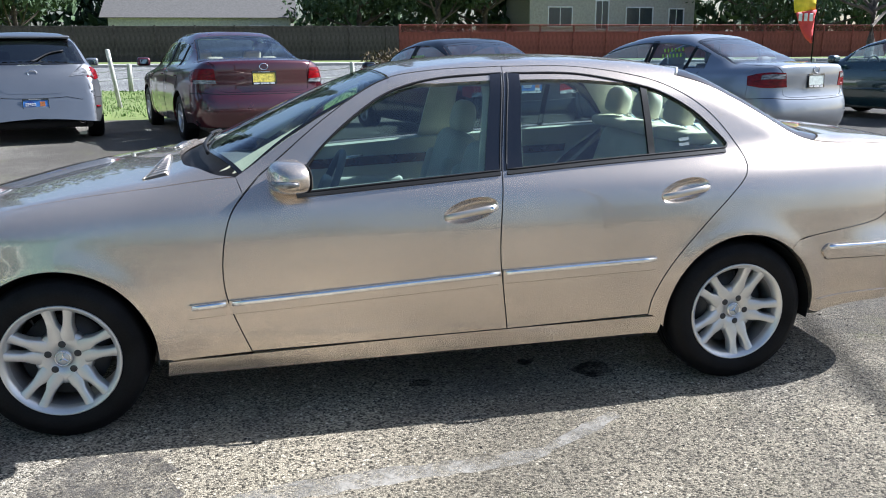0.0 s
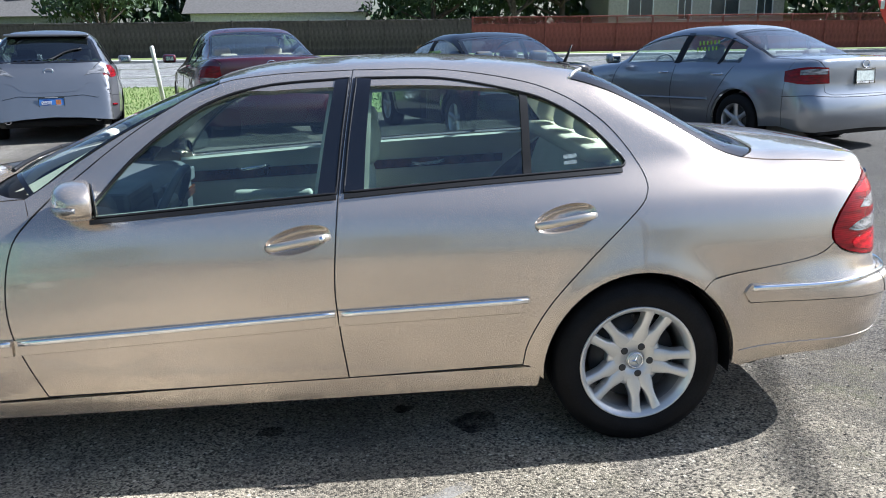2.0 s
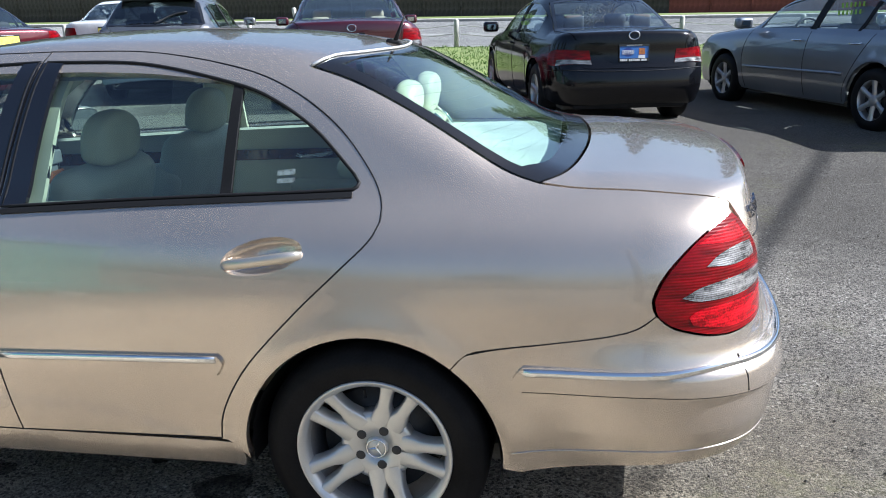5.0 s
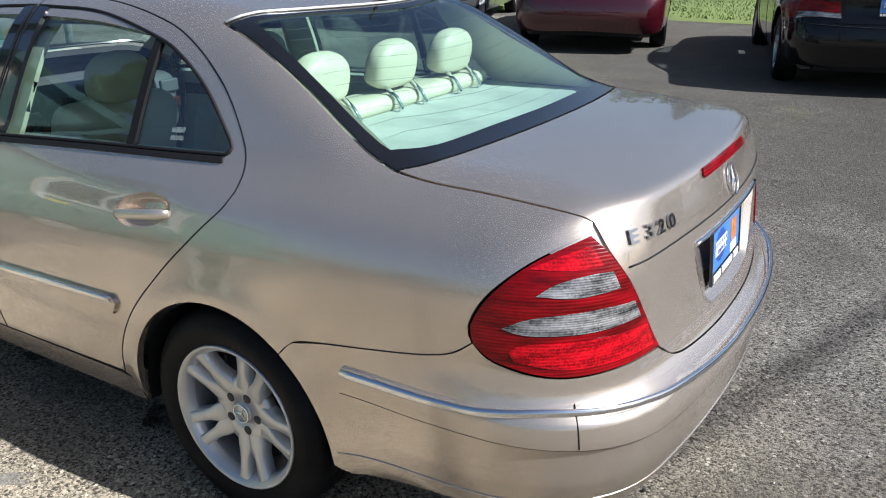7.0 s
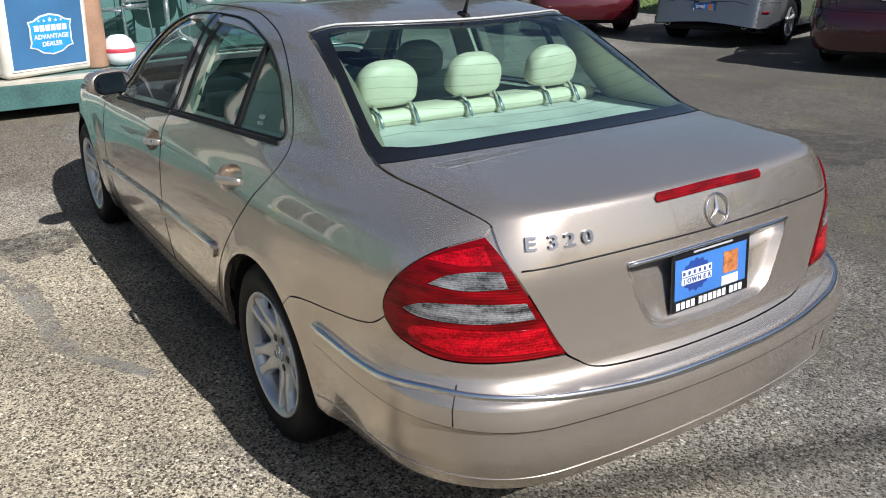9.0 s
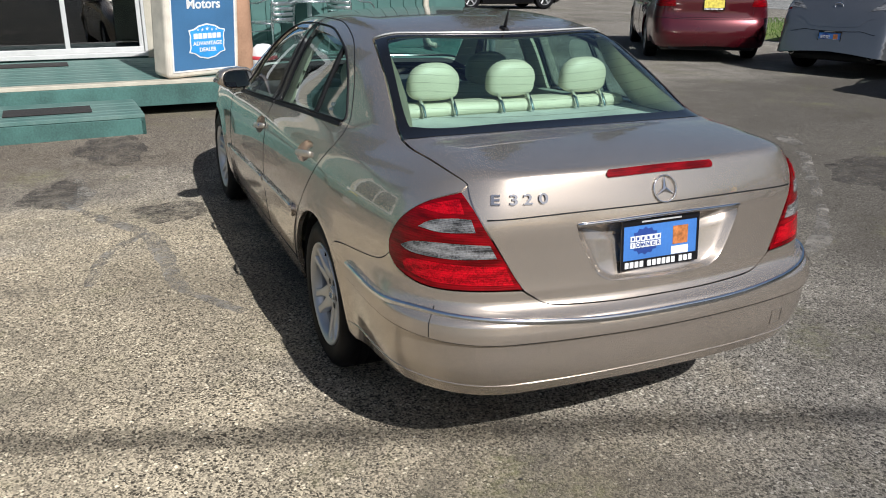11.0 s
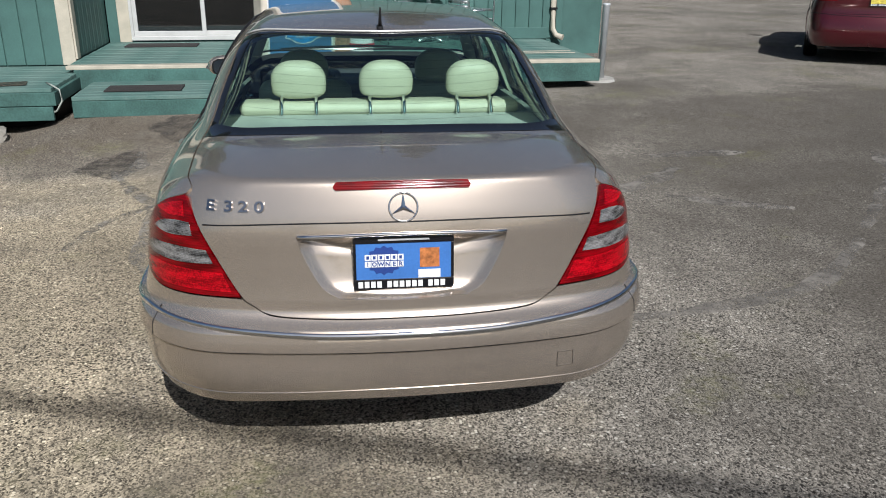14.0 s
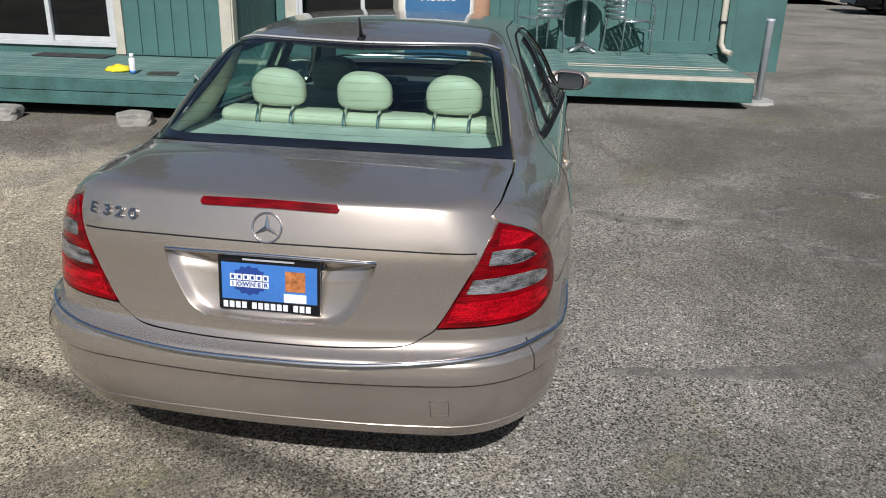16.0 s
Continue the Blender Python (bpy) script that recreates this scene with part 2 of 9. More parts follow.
def smin(a, b, k):
    return -smax(-a, -b, k)


class Shell:
    """A car's outer form as a smooth field, negative inside: nose at -x, y counted outward, z up."""

    def __init__(s, wide, lean, top, tail, nose, cab, roof, arches, bow=0.195, crown=0.05, lip=0.03, shoulder=0.14, slope=0.40, corner=0.24, rcrown=0.10, flare=0.012, arch_r=0.36, wheel_z=0.318, bumper=0.0):
        s.wide, s.lean, s.top, s.tail, s.nose, s.cab, s.roof, s.arches = wide, lean, top, tail, nose, cab, roof, arches
        s.bow, s.crown, s.lip, s.shoulder, s.slope, s.corner, s.rcrown = bow, crown, lip, shoulder, slope, corner, rcrown
        s.flare, s.arch_r, s.wheel_z, s.bumper = flare, arch_r, wheel_z, bumper

    def __call__(s, x, y, z):
        ay = np.sqrt(y * y + 1e-8)
        side = ay - s.wide(x) - s.lean(z)
        for ax in s.arches:
            r = np.sqrt((x - ax) ** 2 + (z - s.wheel_z) ** 2)
            side = side - s.flare * np.exp(-((r - s.arch_r) / 0.07) ** 2)
        if s.bumper:
            low = np.exp(-np.abs((z - 0.46) / 0.19) ** 4)
            aft = 1 / (1 + np.exp(-(x - 2.0) * 14))
            tuck = np.clip((x - 1.80) / 0.75, 0, 1)
            side = side - s.bumper * low * aft + 0.30 * np.maximum(0.43 - z, 0) * tuck
            g = smax(side, x - s.tail(z) + s.bow * (1 - 0.16 * low) * y * y, s.corner * (1 + 0.18 * low))
        else:
            g = smax(side, x - s.tail(z) + s.bow * y * y, s.corner)
        g = smax(g, s.nose(z) + 0.28 * y * y - x, 0.3)
        end = s.tail(0.95) - 0.05
        k = s.lip + (s.shoulder - s.lip) / (1 + np.exp((x - end + 0.18) * 22))
        body = smax(g, z - s.top(x) + s.crown * y * y, k)
        u = np.maximum(z - 1.0, -0.08)
        cab = smax(ay - s.cab(x) + s.slope * u + 0.25 * u * u, z - s.roof(x) + s.rcrown * y * y, 0.13)
        return smin(body, cab, 0.06)

    def normal(s, p):
        e = 0.002
        x, y, z = p.T
        n = np.stack([s(x + e, y, z) - s(x - e, y, z), s(x, y + e, z) - s(x, y - e, z), s(x, y, z + e) - s(x, y, z - e)], 1)
        return n / np.maximum(np.linalg.norm(n, axis=1, keepdims=True), 1e-9)

    def settle(s, p):
        """Points moved square onto the shell."""
        p = np.array(p, float)
        for _ in range(8):
            n = s.normal(p)
            e = 0.003
            f = s(*p.T)
            g = (s(*(p + n * e).T) - f) / e
            p = p - n * np.clip(f / np.maximum(g, 0.3), -0.2, 0.2)[:, None]
        return p

    def cast(s, o, d, level=0.0, far=3.2, steps=110):
        """Where rays from o along d first come to the field's level."""
        f = lambda t: s(*(o + d * t[:, None]).T) - level
        lo = np.zeros(len(o))
        hi = np.full(len(o), np.nan)
        prev = lo
        for t in np.linspace(0, far, steps)[1:]:
            tt = np.full(len(o), t)
            inside = (f(tt) < 0) & np.isnan(hi)
            hi[inside] = t
            lo[inside] = prev[inside]
            prev = tt
        ok = ~np.isnan(hi)
        hi = np.where(ok, hi, far)
        for _ in range(20):
            mid = (lo + hi) / 2
            i = f(mid) < 0
            hi = np.where(i, mid, hi)
            lo = np.where(i, lo, mid)
        return o + d * lo[:, None], ok


class Flat:
    """Looks at the shell along one direction d (outward)."""

    def __init__(s, *d):
        s.d = np.array(d, float) / np.linalg.norm(d)
        a = np.array((0, 0, 1.0)) if abs(s.d[2]) < 0.95 and abs(s.d[1]) > 0.3 else np.array((0, 1.0, 0))
        s.e1 = np.cross(a, s.d)
        s.e1 /= np.linalg.norm(s.e1)
        s.e2 = np.cross(s.d, s.e1)

    def flat(s, p):
        return np.stack([p @ s.e1, p @ s.e2], 1)

    def rays(s, q):
        return q[:, :1] * s.e1 + q[:, 1:] * s.e2 + s.d * 3.0 - 0 * q[:, :1], np.broadcast_to(-s.d, (len(q), 3))


class Round:
    """Looks at the shell from all round an upright axis at (x0, 0)."""

    def __init__(s, x0, way=1):
        s.x0, s.way = x0, way

    def flat(s, p):
        return np.stack([np.arctan2(p[:, 1], (p[:, 0] - s.x0) * s.way) * 1.0, p[:, 2]], 1)

    def rays(s, q):
        d = np.stack([np.cos(q[:, 0]) * s.way, np.sin(q[:, 0]), 0 * q[:, 0]], 1)
        o = np.stack([s.x0 + 0 * q[:, 0], 0 * q[:, 0], q[:, 1]], 1) + d * 2.4
        return o, -d


def smooth_line(pts, step):
    """A rounded line through pts with points about step apart."""
    p = np.array(pts, float)
    if len(p) == 2:
        n = max(int(np.linalg.norm(p[1] - p[0]) / step), 1)
        return p[0] + (p[1] - p[0]) * np.linspace(0, 1, n + 1)[:, None]
    q = np.vstack([2 * p[0] - p[1], p, 2 * p[-1] - p[-2]])
    out = []
    for i in range(1, len(q) - 2):
        a, b, c, d = q[i - 1], q[i], q[i + 1], q[i + 2]
        n = max(int(np.linalg.norm(c - b) / step), 2)
        t = np.linspace(0, 1, n, endpoint=False)[:, None]
        out.append(0.5 * (2 * b + (c - a) * t + (2 * a - 5 * b + 4 * c - d) * t * t + (3 * b - a - 3 * c + d) * t ** 3))
    out.append(p[-1:])
    return np.vstack(out)


def loop(segments, step):
    """A closed outline out of lines that join at corners."""
    return np.vstack([smooth_line(s, step)[:-1] for s in segments])


def inside(poly, q):
    x, y = q[:, 0], q[:, 1]
    c = np.zeros(len(q), bool)
    a = poly
    b = np.roll(poly, -1, 0)
    for (x1, y1), (x2, y2) in zip(a, b):
        if y1 != y2:
            c ^= ((y1 > y) != (y2 > y)) & (x < (x2 - x1) * (y - y1) / (y2 - y1) + x1)
    return c


def shrink(poly, d):
    area = 0.5 * np.sum(poly[:, 0] * np.roll(poly[:, 1], -1) - np.roll(poly[:, 0], -1) * poly[:, 1])
    e1 = poly - np.roll(poly, 1, 0)
    e2 = np.roll(poly, -1, 0) - poly
    n = np.stack([-(e1[:, 1] / np.maximum(np.linalg.norm(e1, axis=1), 1e-6) + e2[:, 1] / np.maximum(np.linalg.norm(e2, axis=1), 1e-6)),
                  e1[:, 0] / np.maximum(np.linalg.norm(e1, axis=1), 1e-6) + e2[:, 0] / np.maximum(np.linalg.norm(e2, axis=1), 1e-6)], 1)
    n /= np.maximum(np.linalg.norm(n, axis=1, keepdims=True), 1e-6)
    return poly + n * d * np.sign(area)


def panel(name, shell, chart, outline, material, parent, holes=(), res=0.03, gap=0.0025, skirt=0.022, level=0.0, side=1, label="", hole_gap=0.0):
    """One pressed panel of the shell: an outline seen in a chart, laid on the field and turned in at its edges."""
    fix = (lambda p: p) if chart in (SIDE, TOP, REAR) else shell.settle
    polys = [shrink(chart.flat(fix(loop(outline, res))), gap)] + [shrink(chart.flat(fix(loop(h, res))), -hole_gap) for h in holes]
    outer = polys[0]
    lo, hi = outer.min(0), outer.max(0)
    ru = res / (1.0 if isinstance(chart, Flat) else 0.9)
    gx = np.arange(lo[0], hi[0], ru)
    gy = np.arange(lo[1], hi[1], res * 0.9)
    G = np.array([(x + (ru / 2 if j % 2 else 0), y) for j, y in enumerate(gy) for x in gx]).reshape(-1, 2)
    keep = inside(outer, G)
    for h in polys[1:]:
        keep &= ~inside(h, G)
    G = G[keep]
    edge = np.vstack(polys)
    if len(G):
        dd = np.min(np.linalg.norm(G[:, None] - edge[None], axis=2), axis=1)
        G = G[dd > res * 0.45]
    verts = np.vstack([edge, G])
    edges, at = [], 0
    for p in polys:
        n = len(p)
        edges += [(at + i, at + (i + 1) % n) for i in range(n)]
        at += n
    v2, _, f2, _, _, _ = delaunay_2d_cdt([Vector(v) for v in verts], edges, [], 0, 1e-6)
    q = np.array([(v.x, v.y) for v in v2])
    tri = np.array([f for f in f2 if len(f) == 3])
    cen = q[tri].mean(1)
    good = inside(outer, cen)
    for h in polys[1:]:
        good &= ~inside(h, cen)
    tri = tri[good]
    o, d = chart.rays(q)
    P, ok = shell.cast(o, d, level)
    tri = tri[ok[tri].all(1)]
    N = shell.normal(P)
    a, b, c = P[tri[:, 0]], P[tri[:, 1]], P[tri[:, 2]]
    flip = np.einsum("ij,ij->i", np.cross(b - a, c - a), N[tri].mean(1)) < 0
    tri[flip] = tri[flip][:, ::-1]
    count = {}
    for t in tri:
        for i in range(3):
            e = (t[i], t[(i + 1) % 3])
            count[e] = 1
    rim = [e for e in count if (e[1], e[0]) not in count]
    used = sorted({v for e in rim for v in e})
    idx = {v: len(P) + i for i, v in enumerate(used)}
    idx2 = {v: len(P) + len(used) + i for i, v in enumerate(used)}
    if skirt:
        V = np.vstack([P, P[used], P[used] - N[used] * skirt])
        faces = [tuple(t) for t in tri] + [(idx[b], idx[a], idx2[a], idx2[b]) for a, b in rim]
    else:
        V, faces = P, [tuple(t) for t in tri]
    if side < 0:
        V = V * (1, -1, 1)
        N = N * (1, -1, 1)
        faces = [f[::-1] for f in faces]
    me = bpy.data.meshes.new(name)
    me.from_pydata(V.tolist(), [], [tuple(int(i) for i in f) for f in faces])
    me.polygons.foreach_set("use_smooth", [True] * len(faces))
    nv = np.zeros((len(V), 3))
    nv[:len(P)] = N
    me.normals_split_custom_set_from_vertices(nv.tolist())
    me.materials.append(material)
    ob = new(name, me)
    ob.parent = parent
    if label:
        ob["label"] = label
    return ob


def on_shell(shell, chart, pts, level=0.0, step=0.03, side=1):
    """A smooth line through pts, laid on the shell."""
    line = smooth_line(pts, step)
    q = chart.flat(line if chart in (SIDE, TOP, REAR) else shell.settle(line))
    o, d = chart.rays(q)
    P, ok = shell.cast(o, d, level)
    return [Vector((p[0], p[1] * side, p[2])) for p in P[ok]]


SIDE, TOP, REAR = Flat(0, 1, 0), Flat(0, 0, 1), Flat(1, 0, 0)


# ---- the champagne saloon ----
SALOON = Shell(
    wide=knots((-2.3, 0.70), (-2.0, 0.80), (-1.6, 0.868), (-1.0, 0.896), (0.0, 0.905), (1.0, 0.905), (1.6, 0.900), (2.0, 0.872), (2.3, 0.835), (2.6, 0.79)),
    lean=knots((0.15, -0.075), (0.22, -0.05), (0.32, -0.020), (0.45, -0.004), (0.56, 0.0), (0.68, -0.005), (0.80, -0.017), (0.90, -0.040), (0.98, -0.080), (1.06, -0.145), (1.16, -0.25)),
    top=knots((-2.35, 0.66), (-2.1, 0.79), (-1.8, 0.875), (-1.4, 0.955), (-1.0, 1.012), (-0.6, 1.045), (1.2, 1.07), (1.75, 1.085), (2.1, 1.09), (2.35, 1.07), (2.6, 1.03)),
    tail=knots((0.16, 2.42), (0.24, 2.50), (0.30, 2.548), (0.38, 2.583), (0.50, 2.60), (0.58, 2.60), (0.598, 2.593), (0.613, 2.566), (0.63, 2.549), (0.68, 2.541), (0.80, 2.530), (0.90, 2.522), (0.935, 2.514), (0.98, 2.500), (1.04, 2.478), (1.12, 2.44)),
    nose=knots((0.2, -2.15), (0.4, -2.26), (0.6, -2.28), (0.75, -2.22), (0.9, -2.0)),
    cab=knots((-1.2, 0.74), (-0.7, 0.775), (0.0, 0.800), (0.7, 0.802), (1.3, 0.780), (1.7, 0.735), (2.1, 0.66)),
    roof=knots((-4, -2.0), (-2.0, 0.45), (-1.4, 0.80), (-1.0, 1.015), (-0.6, 1.20), (-0.3, 1.33), (-0.05, 1.41), (0.2, 1.442), (0.5, 1.455), (0.8, 1.452), (1.05, 1.437), (1.205, 1.418), (1.34, 1.392), (1.5, 1.318), (1.8, 1.158), (2.0, 1.057), (2.15, 0.95), (2.3, 0.6), (2.5, -0.6), (4, -8.0)),
    arches=(-1.427, 1.427), bumper=0.036, lip=0.014)

BQ = [(1.695, 0.9, 0.647), (1.78, 0.9, 0.664), (1.9, 0.89, 0.680), (2.06, 0.87, 0.703), (2.13, 0.855, 0.722), (2.175, 0.845, 0.755)]  # bumper and quarter meet
OBL = Flat(0.1, 1, 0.75)
AFT = Flat(1, 0, 1)
GLASS_AFT = Flat(0.5, 0, 0.87)
GLASS_FORE = Flat(-0.5, 0, 0.87)
BUMP = Round(1.2)

# door and window lines in side view: x, y, z
B_SEAM = [(0.347, 0.86, 0.325), (0.322, 0.9, 0.53), (0.312, 0.9, 0.70), (0.335, 0.8, 0.98), (0.365, 0.7, 1.2), (0.40, 0.62, 1.405)]
F_EDGE = [(-0.645, 0.785, 1.00), (-0.71, 0.83, 0.93), (-0.76, 0.86, 0.86), (-0.79, 0.88, 0.75), (-0.80, 0.9, 0.62), (-0.78, 0.9, 0.50), (-0.71, 0.87, 0.305)]
F_TOP = [(0.40, 0.62, 1.405), (0.1, 0.63, 1.392), (-0.13, 0.65, 1.350), (-0.37, 0.70, 1.212), (-0.645, 0.785, 1.00)]
R_TOP = [(0.40, 0.62, 1.405), (0.72, 0.62, 1.402), (1.0, 0.63, 1.362), (1.17, 0.65, 1.305), (1.31, 0.69, 1.215), (1.41, 0.75, 1.10), (1.455, 0.79, 1.01),
         (1.44, 0.82, 0.945), (1.355, 0.86, 0.86), (1.23, 0.88, 0.74), (1.085, 0.9, 0.58), (1.005, 0.89, 0.44), (0.985, 0.87, 0.345)]
F_HOLE = [[(-0.505, 0.79, 0.935), (-0.1, 0.79, 0.963), (0.327, 0.8, 0.992)], [(0.327, 0.8, 0.992), (0.352, 0.72, 1.18), (0.385, 0.64, 1.378)],
          [(0.385, 0.64, 1.378), (0.1, 0.65, 1.358), (-0.09, 0.67, 1.312), (-0.23, 0.7, 1.235), (-0.38, 0.74, 1.115), (-0.505, 0.79, 0.975)], [(-0.505, 0.79, 0.975), (-0.505, 0.79, 0.935)]]
R_HOLE = [[(0.355, 0.8, 0.994), (0.8, 0.8, 1.022), (1.37, 0.79, 1.050)], [(1.37, 0.79, 1.050), (1.385, 0.77, 1.068), (1.345, 0.75, 1.115), (1.25, 0.7, 1.205), (1.13, 0.67, 1.278), (1.0, 0.65, 1.322), (0.72, 0.64, 1.372), (0.412, 0.64, 1.378)],
          [(0.412, 0.64, 1.378), (0.378, 0.72, 1.18), (0.355, 0.8, 0.994)]]


def arch(ax, r, a0, a1, n=9, z0=0.318):
    return [(ax + r * math.cos(math.radians(a0 + (a1 - a0) * i / (n - 1))), 0.9, z0 + r * math.sin(math.radians(a0 + (a1 - a0) * i / (n - 1)))) for i in range(n)]


def off(seg, dy=0.0, dz=0.0, dx=0.0):
    return [(p[0] + dx, p[1] + dy, p[2] + dz) for p in seg]


def tyre(parent, r, width, rim_r, y0):
    prof = [(rim_r - 0.012, y0 + 0.012), (rim_r + 0.004, y0 + 0.002), (rim_r + 0.02, y0 - 0.004), ((rim_r + r) / 2, y0 - 0.011), (r - 0.04, y0 - 0.006), (r - 0.016, y0 + 0.006), (r - 0.006, y0 + 0.02)]
    for g in range(4):
        a = y0 + 0.035 + g * (width - 0.07) / 3.4
        prof += [(r - 0.001, a), (r, a + 0.03), (r - 0.008, a + 0.031), (r - 0.008, a + 0.036)]
    prof += [(r - 0.006, y0 + width - 0.02), (r - 0.04, y0 + width), (rim_r, y0 + width - 0.01)]
    return part("tyre", lathe(prof, 64), M["rubber"], parent, "black rubber tyre with a worn tread")


def saloon_wheel(parent, x, side):
    """A five twin-spoke alloy; its face looks along -y, turned over for the other side."""
    w = new("wheel")
    w.parent = parent
    w.matrix_basis = pose(x, side * 0.775, 0.321, 0, 0, 0 if side < 0 else 180) @ pose(0, 0, 0, 0, 23 if x > 0 else 1, 0)
    tyre(w, 0.325, 0.215, 0.2215, -0.105)
    rim = new("rim")
    rim.parent = w
    part("barrel", lathe([(0.214, -0.098), (0.218, -0.092), (0.212, -0.086), (0.200, -0.080), (0.196, -0.06), (0.196, 0.09), (0.205, 0.095)], 56), M["barrel"], rim)
    part("lip", lathe([(0.196, -0.066), (0.199, -0.086), (0.204, -0.096), (0.212, -0.1025), (0.2185, -0.1085), (0.2225, -0.1085), (0.2245, -0.105), (0.2245, -0.085)], 56), M["alloy"], rim, "bright rim lip with light scuffs")
    part("brake_disc", lathe([(0.02, -0.02), (0.165, -0.02), (0.165, 0.01), (0.02, 0.01)], 40), M["alloy_dark"], rim)
    bm = bmesh.new()
    add_lathe(bm, [(0.034, -0.060), (0.036, -0.068), (0.092, -0.068), (0.106, -0.062), (0.112, -0.035), (0.05, -0.03)], 40)
    part("hub", bm, M["alloy"], rim)
    for i in range(5):
        a = radians(90 + 72 * i)
        sp = bmesh.new()
        for s in (-1, 1):
            pts, wid = [], []
            for r, lat, dep in ((0.070, 0.020, -0.0690), (0.104, 0.0225, -0.077), (0.122, 0.0250, -0.081), (0.138, 0.0290, -0.085), (0.165, 0.0335, -0.090), (0.190, 0.0380, -0.0945), (0.207, 0.041, -0.0985)):
                pts.append((r, s * lat, dep))
            prev = None
            for k, (r, lat, dep) in enumerate(pts):
                hw = (0.030, 0.0265, 0.0215, 0.0170, 0.0165, 0.0180, 0.0215)[k]
                c, n2 = math.cos(a), math.sin(a)
                ring = []
                for l2, d2 in ((-hw * 1.12, 0.040), (-hw, 0.004), (-hw * 0.78, 0.0), (hw * 0.78, 0.0), (hw, 0.004), (hw * 1.12, 0.040)):
                    ll = lat + l2
                    ring.append(sp.verts.new((r * c - ll * n2, dep + d2, r * n2 + ll * c)))
                if prev:
                    for j in range(5):
                        sp.faces.new((prev[j], prev[j + 1], ring[j + 1], ring[j])).smooth = True
                prev = ring
        bmesh.ops.recalc_face_normals(sp, faces=sp.faces)
        part("spoke", sp, M["alloy"], rim)
        b = math.radians(90 + 72 * i)
        # dark disc proud of the hub, painting the shade of a lug hole
        part("lug_bolt", lathe([(0.0, -0.0675), (0.0125, -0.0675), (0.0140, -0.0665), (0.0145, -0.060)], 14, pose(0.057 * math.cos(b), -0.0025, 0.056 * math.sin(b))), M["alloy_dark"], rim)
    cap = part("centre_cap", lathe([(0.0, -0.074), (0.030, -0.072), (0.033, -0.068), (0.035, -0.06)], 32), M["alloy"], rim, "silver centre cap with a silver three-pointed emblem")
    emblem(cap, 0.028, pose(0, -0.0755, 0), 0.0035)
    bm = bmesh.new()
    add_tube(bm, [(0.19 * math.cos(2.1), -0.085, 0.19 * math.sin(2.1)), (0.165 * math.cos(2.1), -0.088, 0.165 * math.sin(2.1))], 0.004, 8)
    part("valve", bm, M["rubber"], rim)


def emblem(parent, r, m, thick):
    """Ring with three tapering points."""
    bm = bmesh.new()
    add_tube(bm, [(r * math.cos(k * math.pi / 18), 0, r * math.sin(k * math.pi / 18)) for k in range(36)], thick * 0.62, 8, True, up=Vector((0, 1, 0)))
    for k in range(3):
        a = radians(90 + 120 * k)
        tip = bm.verts.new((r * math.cos(a), -thick * 0.2, r * math.sin(a)))
        c0 = bm.verts.new((0, -thick, 0))
        l, q = [bm.verts.new((r * 0.17 * math.cos(a + s), 0, r * 0.17 * math.sin(a + s))) for s in (1.05, -1.05)]
        bm.faces.new((c0, l, tip))
        bm.faces.new((c0, tip, q))
    bmesh.ops.recalc_face_normals(bm, faces=bm.faces)
    ob = part("emblem", bm, M["chrome"], parent, "chrome ring with three points")
    ob.matrix_basis = m
    return ob


def recess_hole(x, z):
    """Outline of the oval handle recess in side view."""
    q = [(x + 0.114 * math.cos(a), 0.87, z + 0.047 * math.sin(a) + 0.114 * math.cos(a) * 0.19) for a in [k * math.pi / 16 for k in range(33)]]
    return [q[0:9], q[8:17], q[16:25], q[24:33]]


